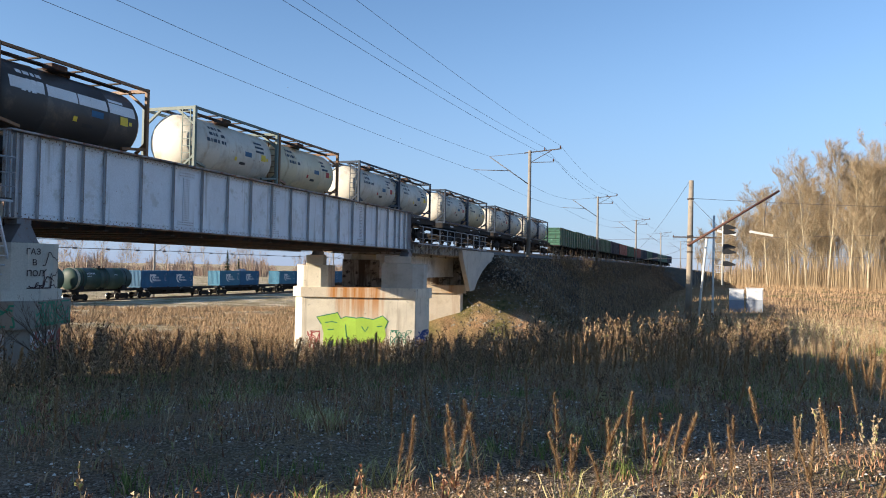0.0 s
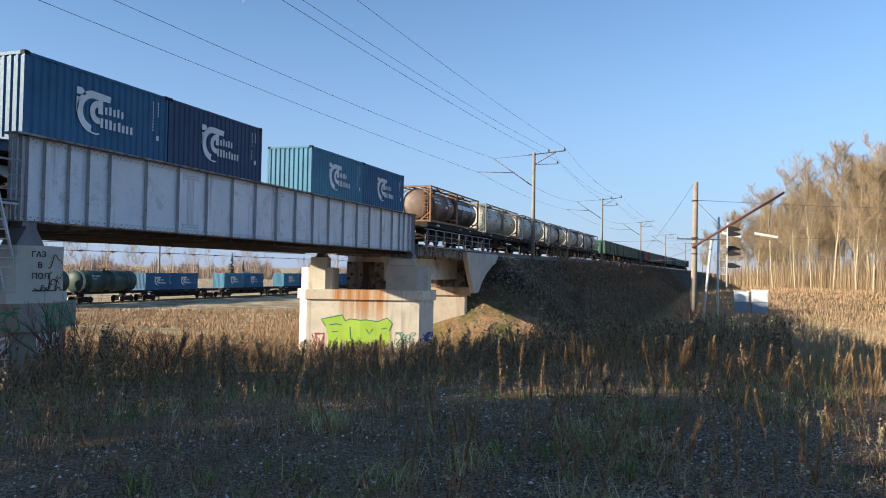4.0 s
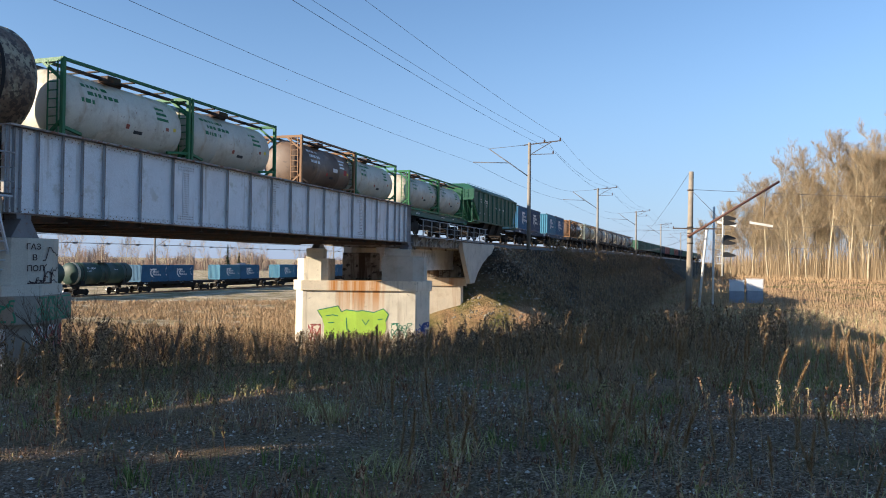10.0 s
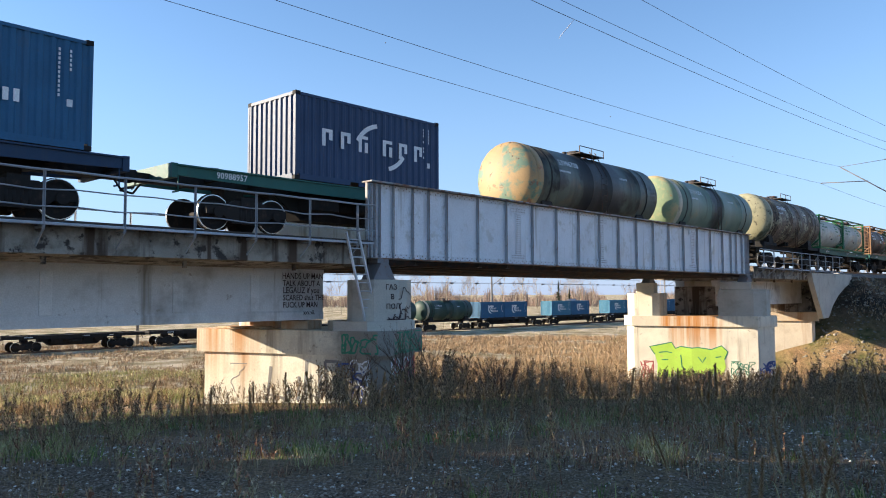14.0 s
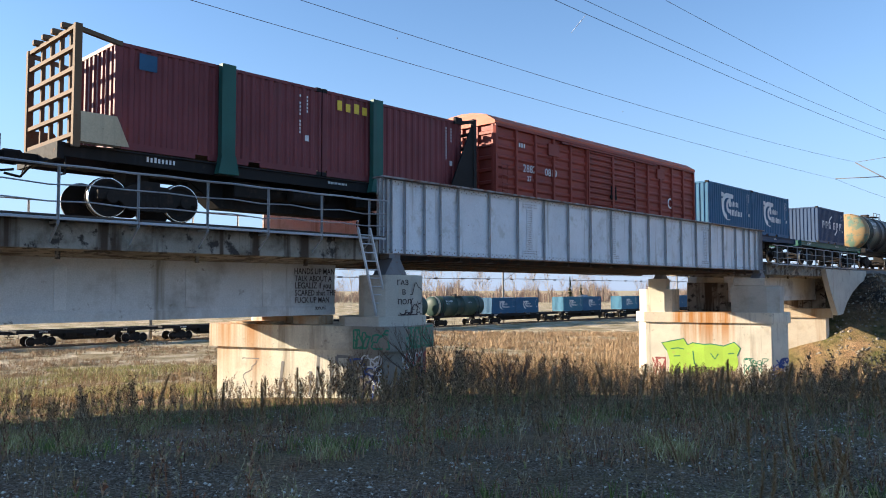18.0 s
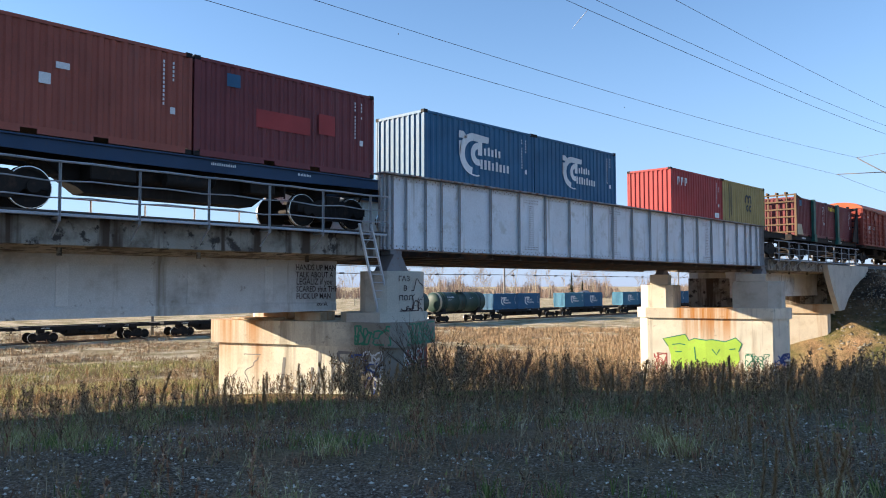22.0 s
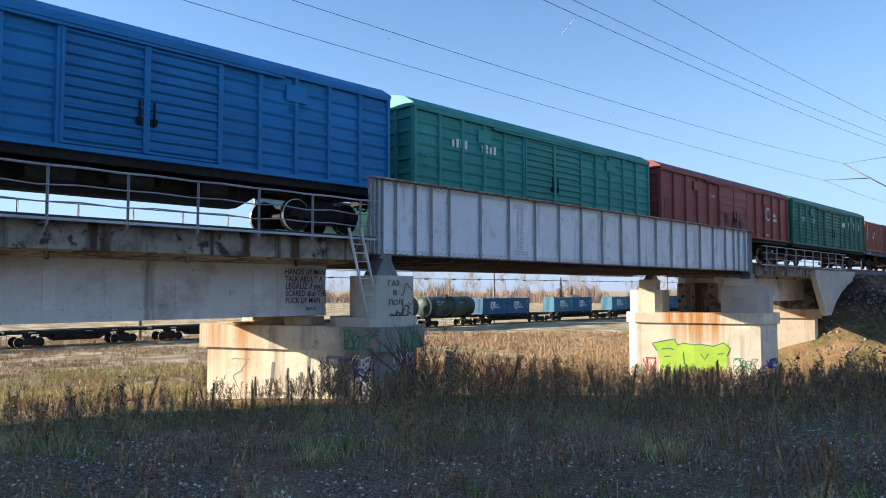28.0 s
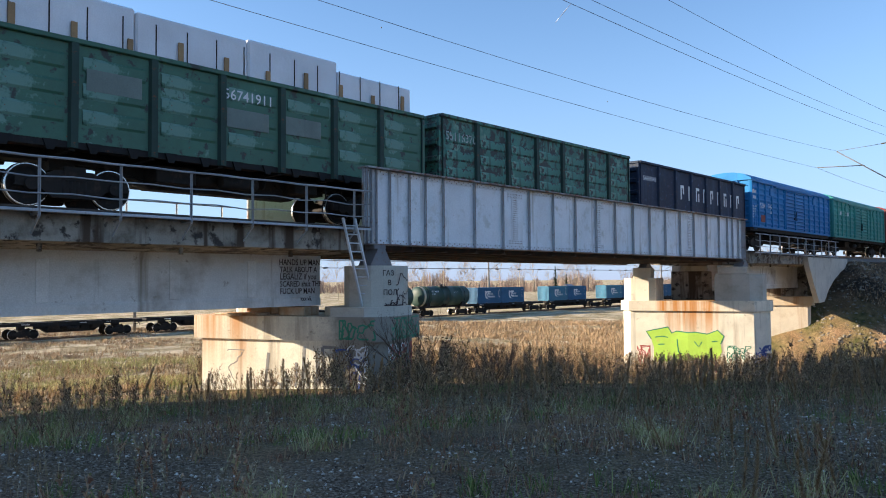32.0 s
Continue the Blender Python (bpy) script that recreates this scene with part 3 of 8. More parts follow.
def ballast_bed(bm):
    prev = None
    for y in list(np.arange(-60, 14.3, 4.0)) + [14.3]:
        prev = bed_ring(bm, y, prev)
    prev = None
    for y in [42.7, 46, 50, 54, 58] + list(np.arange(62, 520, 8.0)):
        prev = bed_ring(bm, y, prev)


def bed_ring(bm, y, prev):
    p, yaw = track(y)
    ring = [bm.verts.new((p.x + dx, y, p.z + dz)) for dx, dz in ((-2.5, -0.80), (-1.75, -0.50), (1.75, -0.50), (2.5, -0.80))]
    if prev:
        for k in range(3):
            bm.faces.new((prev[k], prev[k + 1], ring[k + 1], ring[k]))
        bm.faces.new((prev[3], prev[0], ring[0], ring[3]))
    return ring


bed = part_of("ballast_bed", ballast_bed, M["ballast"])
tagged(bed, "dark crushed stone ballast under the sleepers", "ballast", kind="structure")


# ---- concrete spans ----
def concrete_span(ya, yb, label, seams):
    c = thing("concrete_span", Matrix(), label, "bridge")
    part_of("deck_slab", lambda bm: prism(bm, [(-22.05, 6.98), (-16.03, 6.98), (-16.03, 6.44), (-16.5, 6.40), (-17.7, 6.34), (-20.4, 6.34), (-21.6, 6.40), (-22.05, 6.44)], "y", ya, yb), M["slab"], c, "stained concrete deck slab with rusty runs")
    for x in (-18.2, -20.40):
        part_of("beam", lambda bm: prism(bm, [(x - 0.30, 6.34), (x - 0.26, 6.10), (x - 0.26, 5.15), (x - 0.285, 5.10), (x - 0.285, 4.88), (x + 0.285, 4.88), (x + 0.285, 5.10), (x + 0.26, 5.15), (x + 0.26, 6.10), (x + 0.30, 6.34)], "y", ya + 0.02, yb - 0.02), M["beam"], c, "pale grey concrete beam")
    for y in seams:
        part_of("pilaster", lambda bm: rbox(bm, -17.95, -17.918, y - 0.14, y + 0.14, 5.16, 6.15, 0.012), M["beam"], c)
    for s, x0 in ((1, -16.03), (-1, -22.05)):
        part_of("kerb", lambda bm: rbox(bm, min(x0, x0 - s * 0.18), max(x0, x0 - s * 0.18), ya, yb, 6.982, 7.12, 0.02), M["slab"], c)
    for y in np.arange(ya + 1.3, yb, 3.1):
        part_of("drain_pipe", lambda bm: rod(bm, (-16.45, y, 6.24), (-16.45, y, 6.50), 0.055, 10), M["slab"], c)
    return c


walls_seams = [6.5, 9.64, 11.9]
concrete_span(-14.0, 14.28, "concrete beam span with stained slab and painted scrawls", walls_seams)
concrete_span(43.0, 57.0, "concrete beam span next to the abutment", [45.0, 47.5, 50.0, 52.5])


def walkway(ya, yb, label, step=1.6):
    """A steel walkway on brackets outside the slab, with posts and three rails."""
    w = thing("walkway_railing", Matrix(), label, "railing")
    xo = -15.62
    part_of("edge_beam", lambda bm: rbox(bm, xo - 0.05, xo, ya, yb, 6.98, 7.04, 0.008), M["walk_edge"], w, "pale steel edge angle")
    for i in range(3):
        part_of("plank", lambda bm: rbox(bm, -16.0 + 0.12 * i, -15.89 + 0.12 * i, ya, yb, 7.045, 7.085, 0.006), M["tie"], w)
    n = int((yb - ya) / step)
    for i in range(n + 1):
        y = yb - 0.6 - step * i
        if y < ya:
            continue
        p = put("post", "rail_post", lambda bm: (box(bm, -0.03, 0.03, -0.004, 0.004, -0.12, 1.06), box(bm, -0.03, -0.022, -0.03, 0.03, -0.12, 1.06)), M["rail_grey"], w, pose(xo, y, 7.0))
        put("bracket", "rail_bracket", lambda bm: (bar(bm, (0.0, 0, -0.05), (-0.42, 0, -0.05), 0.05), bar(bm, (0.0, 0, -0.09), (-0.42, 0, -0.42), 0.03)), M["rail_grey"], w, pose(xo, y, 7.0))
    for k, z in enumerate((8.06, 7.70, 7.36)):
        def rail_line(bm):
            r = random.Random(5 + k)
            y, pts = yb, [(yb, z)]
            while y > ya:
                nxt = max(ya, y - step)
                pts += [((y + nxt) / 2, z - 0.015 - 0.05 * r.random() * (k > 0)), (nxt, z)]
                y = nxt
            prev, q = None, 0.016 if k else 0.026
            for y, zz in pts:
                ring = [bm.verts.new((xo + 0.02 + q * math.cos(1.047 * i), y, zz + q * math.sin(1.047 * i))) for i in range(6)]
                for i in range(6 if prev else 0):
                    bm.faces.new((prev[i], prev[(i + 1) % 6], ring[(i + 1) % 6], ring[i]))
                prev = ring
        part_of("hand_rail", rail_line, M["rail_grey"], w)
    return w


walkway(-6.0, 14.2, "grey steel walkway railing along the concrete span")
w2 = walkway(42.8, 58.5, "grey steel walkway railing by the abutment")
far_rail = thing("far_railing", Matrix(), "grey steel railing on the far edge of the span", "railing")
for i in range(13):
    put("post", "rail_post", None, M["rail_grey"], far_rail, pose(-22.2, 13.6 - 1.6 * i, 7.0))
for z in (8.06, 7.70, 7.36):
    part_of("hand_rail", lambda bm: rod(bm, (-22.2, -6, z), (-22.2, 14.2, z), 0.018, 6), M["rail_grey"], far_rail)
part_of("edge_beam", lambda bm: box(bm, -22.22, -22.07, -6, 14.2, 6.9, 7.0), M["walk_edge"], far_rail)


# ---- piers ----
def octo(x0, x1, y0, y1, cx, cy):
    return [(x0 + cx, y0), (x1 - cx, y0), (x1, y0 + cy), (x1, y1 - cy), (x1 - cx, y1), (x0 + cx, y1), (x0, y1 - cy), (x0, y0 + cy)]


def stroke(bm, pts, w, fn):
    """A painted ribbon through points of a face; fn maps (u, v) to the wall."""
    prev = None
    for i, (u, v) in enumerate(pts):
        (a, b), (c, d) = pts[max(i - 1, 0)], pts[min(i + 1, len(pts) - 1)]
        L = math.hypot(c - a, d - b) or 1.0
        nx, ny = -(d - b) / L * w / 2, (c - a) / L * w / 2
        cur = [bm.verts.new(fn(u + nx, v + ny)), bm.verts.new(fn(u - nx, v - ny))]
        if prev:
            bm.faces.new((prev[0], prev[1], cur[1], cur[0]))
        prev = cur


def scrawls(parent, material, label, u0, u1, v0, v1, n, w, fn, seed):
    """Scribbled tags, each a ribbon of its own."""
    r = random.Random(seed)
    for _ in range(n):
        u, v = u0 + (u1 - u0) * r.random(), v0 + (v1 - v0) * r.random()
        pts, a = [], r.random() * 6.3
        for _ in range(12):
            pts.append((u, v))
            a += r.uniform(-1.2, 1.4)
            k = 0.05 + 0.09 * r.random()
            u, v = min(max(u + k * math.cos(a), u0), u1), min(max(v + k * math.sin(a) * 1.3, v0), v1)
        part_of("graffiti", lambda bm: stroke(bm, pts, w, fn), material, parent, label)


def rust_runs(name, base, u0, u1, z0, z1, rust=(0.52, 0.22, 0.055), amount=1.0, grime=None):
    """Concrete with rust that has run down the face below a leaking joint."""
    m = surface(name, base, 0.9, spots=(((0.45, 0.37, 0.27), 1.1, 0.55, 0.85), ((0.27, 0.23, 0.18), 4.0, 0.60, 0.76)), streak=((0.30, 0.24, 0.17), 2.4, 0.54, 0.74), big=0.12, bump=0.3)
    t = m.node_tree
    p = t.nodes["Principled BSDF"]
    src = p.inputs["Base Color"].links[0].from_socket
    co = node(t, "TexCoord").outputs["Object"]
    sep = node(t, "SeparateXYZ", {0: co})
    wob = noise_of(t, co, 1.3, 3.0, 0.5, (1, 1, 0.1))
    x = node(t, "Math", {0: sep.outputs["X"], 1: node(t, "Math", {0: wob, 1: 0.8}, operation="MULTIPLY").outputs[0]}, operation="ADD").outputs[0]
    inside = node(t, "Math", {0: val(t, x, u0 + 0.3, u0 + 0.6), 1: val(t, x, u1 + 0.3, u1 + 0.6, 1.0, 0.0)}, operation="MULTIPLY").outputs[0]
    runs = val(t, noise_of(t, co, 2.6, 5.0, 0.65, (1, 1, 0.03)), 0.34, 0.56)
    fade = val(t, sep.outputs["Z"], z0, z1)
    f = node(t, "Math", {0: inside, 1: runs}, operation="MULTIPLY").outputs[0]
    f = node(t, "Math", {0: f, 1: fade}, operation="MULTIPLY").outputs[0]
    f = node(t, "Math", {0: f, 1: amount}, operation="MULTIPLY").outputs[0]
    c = mixc(t, f, src, rust)
    if grime is not None:
        # shade of the trackside end, put into the colour as a darker tone
        g = node(t, "Math", {0: sep.outputs["X"], 1: node(t, "Math", {0: noise_of(t, co, 0.9, 5.0, 0.7), 1: 2.0}, operation="MULTIPLY").outputs[0]}, operation="ADD").outputs[0]
        c = mixc(t, val(t, g, grime + 0.8, grime + 1.5, 0.0, 0.8), c, (0.17, 0.155, 0.135))
    t.links.new(c, p.inputs["Base Color"])
    return m


M["pier_near"] = rust_runs("near_pier_concrete", (0.72, 0.67, 0.54), -3.2, -0.6, 2.4, 4.7, amount=0.9, grime=1.9)
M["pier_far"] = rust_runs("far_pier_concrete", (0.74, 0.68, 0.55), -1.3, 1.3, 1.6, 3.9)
M["cap_far"] = rust_runs("far_cap_concrete", (0.70, 0.62, 0.49), -1.9, 1.5, 2.5, 3.6)
SKEW = 20.0
CA = TRACK_X
pier1 = thing("bridge_pier", pose(-19.04, 14.1, 0, 0, 0, SKEW), "pale concrete bridge pier with rust stains and graffiti", "pier", "bridge piers")
part_of("shaft", lambda bm: prism(bm, octo(-2.72, 3.6, -1.25, 1.25, 0.35, 0.45), "z", 0.0, 3.93), M["pier_near"], pier1)
part_of("cap", lambda bm: prism(bm, octo(-2.90, 3.78, -1.35, 1.35, 0.30, 0.4), "z", 3.93, 4.60), M["pier_near"], pier1, "rust-stained concrete pier cap")
part_of("plinth", lambda bm: prism(bm, octo(1.45, 3.72, -1.25, 1.25, 0.6, 0.7), "z", 4.60, 4.86), M["column"], pier1)
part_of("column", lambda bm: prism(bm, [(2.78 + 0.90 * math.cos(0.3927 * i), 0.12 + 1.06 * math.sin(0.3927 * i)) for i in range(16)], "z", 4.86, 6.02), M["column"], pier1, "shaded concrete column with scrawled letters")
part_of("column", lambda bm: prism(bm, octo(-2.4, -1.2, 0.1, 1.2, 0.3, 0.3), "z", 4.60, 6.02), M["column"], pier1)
for u, v in ((0.57, -0.55), (-0.95, 0.0)):
    part_of("bearing_block", lambda bm: rbox(bm, u - 0.45, u + 0.45, v - 0.4, v + 0.4, 4.602, 4.86, 0.02), M["cap"], pier1)
part_of("ledge", lambda bm: rbox(bm, -2.0, -0.45, -1.2, -0.5, 4.602, 4.67, 0.03), M["pier_near"], pier1)
pier2 = thing("bridge_pier", pose(-19.0, 42.0, 0, 0, 0, SKEW), "sunlit cream concrete bridge pier with green graffiti", "pier", "bridge piers")
NOSE2 = lambda g: [(-3.25 - 0.5 * g, -1.5 - g), (3.28 + 0.3 * g, -1.5 - g), (4.12 + g, -0.6 - 0.3 * g), (4.12 + g, 0.7), (3.4, 1.5 + g), (-3.2, 1.5 + g), (-3.75 - g, 0.8), (-3.75 - g, -0.8 - 0.3 * g)]
part_of("shaft", lambda bm: prism(bm, NOSE2(0.0), "z", -0.6, 3.78), M["pier_far"], pier2)
part_of("cap", lambda bm: prism(bm, NOSE2(0.14), "z", 3.78, 4.35), M["cap_far"], pier2, "concrete pier cap with rust runs")
# shaded column in the darker concrete, sunlit one in the lighter pier concrete
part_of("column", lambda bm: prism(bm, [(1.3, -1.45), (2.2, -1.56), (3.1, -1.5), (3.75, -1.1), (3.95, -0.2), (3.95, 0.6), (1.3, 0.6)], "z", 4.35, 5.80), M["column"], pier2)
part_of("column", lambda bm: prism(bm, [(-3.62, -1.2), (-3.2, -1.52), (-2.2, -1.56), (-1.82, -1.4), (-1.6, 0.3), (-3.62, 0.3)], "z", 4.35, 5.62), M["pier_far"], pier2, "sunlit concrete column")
part_of("column_block", lambda bm: rbox(bm, 1.45, 3.0, -1.5, 0.3, 5.802, 6.21, 0.03), M["column"], pier2)
part_of("column_block", lambda bm: rbox(bm, -3.1, -2.1, -1.35, 0.2, 5.622, 6.21, 0.03), M["pier_far"], pier2)
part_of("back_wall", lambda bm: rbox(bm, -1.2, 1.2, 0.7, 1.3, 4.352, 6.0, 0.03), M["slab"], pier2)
pier0 = thing("bridge_pier", pose(-19.04, -14.4, 0, 0, 0, SKEW), "concrete bridge pier under the concrete span", "pier", "bridge piers")
part_of("shaft", lambda bm: prism(bm, octo(-3.6, 3.6, -1.15, 1.15, 0.3, 0.3), "z", 0.0, 4.86), M["pier"], pier0)


def fill(bm, pts, fn):
    """A painted patch as a fan about its middle."""
    n = len(pts)
    c = bm.verts.new(fn(sum(p[0] for p in pts) / n, sum(p[1] for p in pts) / n))
    q = [bm.verts.new(fn(*p)) for p in pts]
    for i in range(n):
        bm.faces.new((c, q[i], q[(i + 1) % n]))


# the green throw-up and the lesser tags on the sunlit face
LETTERS = ([(-2.4, 2.62), (-1.85, 2.74), (-1.2, 2.88), (-1.0, 2.5), (-1.02, 1.9), (-1.1, 1.0), (-1.52, 0.92), (-2.0, 0.9), (-1.98, 1.7), (-2.12, 2.2)],
           [(-1.04, 2.54), (-0.72, 2.66), (-0.12, 2.58), (-0.10, 1.9), (-0.14, 1.1), (-0.42, 0.85), (-0.86, 0.92), (-1.08, 1.4)],
           [(-0.14, 2.54), (0.22, 2.62), (0.58, 2.56), (0.88, 2.52), (0.86, 1.9), (0.80, 1.1), (0.40, 1.2), (-0.10, 1.02)],
           [(0.84, 2.50), (1.42, 2.74), (1.74, 2.42), (1.56, 2.0), (1.62, 1.6), (1.50, 1.2), (0.84, 1.15)])
for i, pts in enumerate(LETTERS):
    part_of("graffiti", lambda bm: fill(bm, pts, lambda u, v: (u, -1.504 - 0.001 * i, v)), M["lime"], pier2, "lime green sprayed shape")
OUTLINES = ([(-2.12, 2.2), (-2.4, 2.62), (-1.85, 2.74), (-1.2, 2.88), (-1.0, 2.54), (-0.72, 2.66), (-0.12, 2.58), (0.22, 2.62), (0.88, 2.52), (1.42, 2.74), (1.74, 2.42), (1.56, 2.0)],
            [(-1.9, 2.3), (-1.5, 2.36), (-1.2, 2.3)], [(-1.75, 1.9), (-1.4, 1.92)], [(-0.72, 2.2), (-0.66, 1.5), (-0.46, 1.4)], [(0.2, 2.1), (0.42, 1.8), (0.6, 2.1)], [(1.1, 2.1), (1.4, 2.15)])
for pts in OUTLINES:
    part_of("graffiti", lambda bm: stroke(bm, pts, 0.055, lambda u, v: (u, -1.512, v)), M["dark_green_spray"], pier2, "dark green sprayed outline")
for u, v in ((-1.8, 0.92), (-1.62, 0.95), (-0.62, 0.88), (0.1, 1.02), (0.66, 1.1), (1.2, 1.18)):
    part_of("graffiti", lambda bm: stroke(bm, [(u, v + 0.05), (u + 0.01, v - 0.25), (u, v - 0.55)], 0.04, lambda p, q: (p, -1.507, q)), M["lime"], pier2, "lime green paint run")
scrawls(pier2, M["red_spray"], "reddish scribbled tag", 0.2, 1.3, 0.5, 1.5, 14, 0.06, lambda u, v: (u, -1.505, v), 3)
scrawls(pier2, M["red_spray"], "reddish scribbled tag", -2.9, -2.2, 0.6, 1.8, 10, 0.05, lambda u, v: (u, -1.505, v), 4)
scrawls(pier2, M["dark_green_spray"], "pale green scribbled tag", 1.9, 3.1, 0.7, 1.9, 12, 0.04, lambda u, v: (u, -1.505, v), 5)
cham = lambda u, v: (3.28 + u * 0.84 + 0.008, -1.5 + u * 0.9 - 0.008, v)
scrawls(pier2, M["blue_spray"], "blue sprayed tag", 0.1, 0.95, 0.4, 1.9, 22, 0.07, cham, 6)
for pts in ([(0.0, 3.55), (-0.1, 2.75), (0.5, 2.65), (0.6, 2.95), (0.9, 2.6), (0.95, 3.3)], [(1.2, 3.75), (1.15, 2.8), (1.6, 2.75), (1.65, 3.6)], [(1.8, 3.75), (2.3, 3.75), (2.35, 2.9), (1.85, 2.85), (1.8, 3.75)]):
    part_of("graffiti", lambda bm: stroke(bm, pts, 0.10, lambda u, v: (u, -1.256, v)), M["grey_spray"], pier1, "faded grey block letters")
scrawls(pier1, M["grey_spray"], "thin scribbled tags", -1.8, -0.2, 2.6, 3.6, 5, 0.025, lambda u, v: (u, -1.256, v), 8)
scrawls(pier1, M["blue_spray"], "blue and violet scribbles", 2.2, 3.2, 1.6, 3.7, 12, 0.05, lambda u, v: (u, -1.256, v), 9)
scrawls(pier1, M["red_spray"], "dark red scribbles", -0.75, 0.75, 1.6, 3.8, 30, 0.07, lambda u, v: (3.606, u, v), 10)
scrawls(pier1, M["white_mark"], "white scribbles", 2.5, 3.2, 2.8, 3.8, 7, 0.05, lambda u, v: (u, -1.258, v), 11)
scrawls(pier1, M["dark_green_spray"], "green scribbles", 2.4, 3.5, 4.0, 4.5, 9, 0.05, lambda u, v: (u, -1.356, v), 12)


scrawls(pier1, M["white_mark"], "white scribbles", -0.75, 0.75, 1.8, 3.8, 14, 0.05, lambda u, v: (3.611, u, v), 13)
scrawls(pier1, M["dark_green_spray"], "green scribbles", -0.9, 0.9, 3.98, 4.55, 26, 0.04, lambda u, v: (3.786, u, v), 14)
scrawls(pier1, M["tar_spray"], "thin dark scribbles", -0.3, 0.8, 4.9, 5.9, 8, 0.03, lambda u, v: (2.78 + 0.91 * math.cos(1.0 * u - 0.5), 0.12 + 1.07 * math.sin(1.0 * u - 0.5), v), 15)


def words(body, size, m, material, parent, name="writing"):
    """Lettering in the built-in font as a flat mesh."""
    cu = bpy.data.curves.new("letters", "FONT")
    cu.body, cu.size, cu.resolution_u, cu.offset = body, size, 2, 0.003
    tmp = bpy.data.objects.new("letters", cu)
    me = bpy.data.meshes.new_from_object(tmp)
    bpy.data.objects.remove(tmp)
    me.materials.clear()
    me.materials.append(material)
    ob = new(name, me)
    ob.parent = parent
    ob.matrix_basis = m
    return ob


beam_thing = bpy.data.objects["concrete_span"]
for i, (line, sz, dy) in enumerate((("HANDS UP MAN", 0.24, 0), ("TALK ABOUT A", 0.23, 0.02), ("LEGALIZ if you", 0.25, 0.03), ("SCARED shut THE", 0.23, 0.03), ("FUCK UP MAN", 0.23, 0.03), ("xxv.vii.", 0.18, 0.75))):
    words(line, sz, pose(-17.908, 12.78 + dy, 6.06 - 0.205 * i, 90, 0, 90) @ Matrix.Scale(0.82, 4, (1, 0, 0)), M["tar_spray"], beam_thing)
for i, (line, dx) in enumerate((("ГАЗ", 0.0), ("В", 0.16), ("ПОЛ", 0.02))):
    k = dx - 0.24
    words(line, 0.20, pose(2.78 + 0.75 + 0.57 * k, 0.12 - 0.61 + 0.82 * k, 5.74 - 0.27 * i, 90, 0, 55), M["tar_spray"], pier1)

# the abutment with its wing
ab = thing("abutment", pose(-19.04, 56.0, 0, 0, 0, SKEW), "pale concrete abutment with rounded wing wall", "abutment")
part_of("wall", lambda bm: prism(bm, octo(-4.4, 2.1, -1.05, 1.6, 0.2, 0.2), "z", -0.6, 3.67), M["pier"], ab)
part_of("cap", lambda bm: prism(bm, octo(-4.5, 2.35, -1.2, 1.6, 0.15, 0.15), "z", 3.67, 4.27), M["cap"], ab)
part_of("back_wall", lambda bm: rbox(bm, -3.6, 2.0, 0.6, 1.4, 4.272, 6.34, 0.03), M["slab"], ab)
wing_wall = part_of("wing_wall", lambda bm: prism(bm, [(52.0, 6.9), (61.0, 6.9), (61.0, 6.35), (59.2, 5.95), (57.6, 5.4), (56.3, 4.75), (55.3, 3.95), (54.2, 3.9), (53.1, 5.2), (52.3, 6.3)], "x", -16.02, -15.70), M["column"], ab, "grey curved concrete wing wall")
wing_wall.matrix_basis = pose(-19.04, 56.0, 0, 0, 0, SKEW).inverted()

# the ladder leaning on the walkway
lad = thing("ladder", Matrix(), "grey metal ladder leaning on the bridge walkway", "ladder")
A0, A1 = Vector((-16.05, 14.48, 4.87)), Vector((-15.55, 13.34, 7.26))
for dy in (-0.2, 0.2):
    part_of("stile", lambda bm: bar(bm, A0 + Vector((0, dy * 1.15, 0)), A1 + Vector((0, dy * 1.05, 0)), 0.05, 0.07), M["ladder_metal2"], lad)
for i in range(10):
    f = (i + 0.6) / 10.4
    c = A0.lerp(A1, f)
    part_of("rung", lambda bm: rod(bm, c + Vector((0, -0.2, 0)), c + Vector((0, 0.2, 0)), 0.018, 6), M["ladder_metal2"], lad)

# ---- bogie ----
def side_frame(bm):
    for sx in (-1, 1):
        x0, x1 = (0.93, 1.07) if sx > 0 else (-1.07, -0.93)
        pts = [(-1.25, 0.42), (-1.25, 0.62), (-0.70, 0.66), (-0.42, 0.82), (0.42, 0.82), (0.70, 0.66), (1.25, 0.62), (1.25, 0.42), (0.75, 0.40), (0.48, 0.20), (-0.48, 0.20), (-0.75, 0.40)]
        prism(bm, pts, "x", x0, x1)
        for y in (-0.925, 0.925):
            rod(bm, (sx * 0.9, y, 0.475), (sx * 1.14, y, 0.475), 0.15, 12)
        for y in (-0.24, -0.08, 0.08, 0.24):
            rod(bm, (sx * 1.0, y, 0.26), (sx * 1.0, y, 0.60), 0.085, 8)
    box(bm, -1.1, 1.1, -0.24, 0.24, 0.60, 0.92)
    box(bm, -0.35, 0.35, -0.3, 0.3, 0.90, 1.24)
    for y in (-0.45, 0.45):
        box(bm, -0.8, 0.8, y - 0.06, y + 0.06, 0.28, 0.40)


def wheel_disc(bm, sx):
    prof = [(0.72, 0.50), (0.75, 0.50), (0.76, 0.475), (0.85, 0.47), (0.85, 0.40), (0.81, 0.38), (0.79, 0.20), (0.84, 0.16), (0.84, 0.09)]
    lathe(bm, [(sx * a, r) for a, r in prof], 20, "x")


def axle(bm):
    rod(bm, (-0.9, 0, 0), (0.9, 0, 0), 0.085, 10)


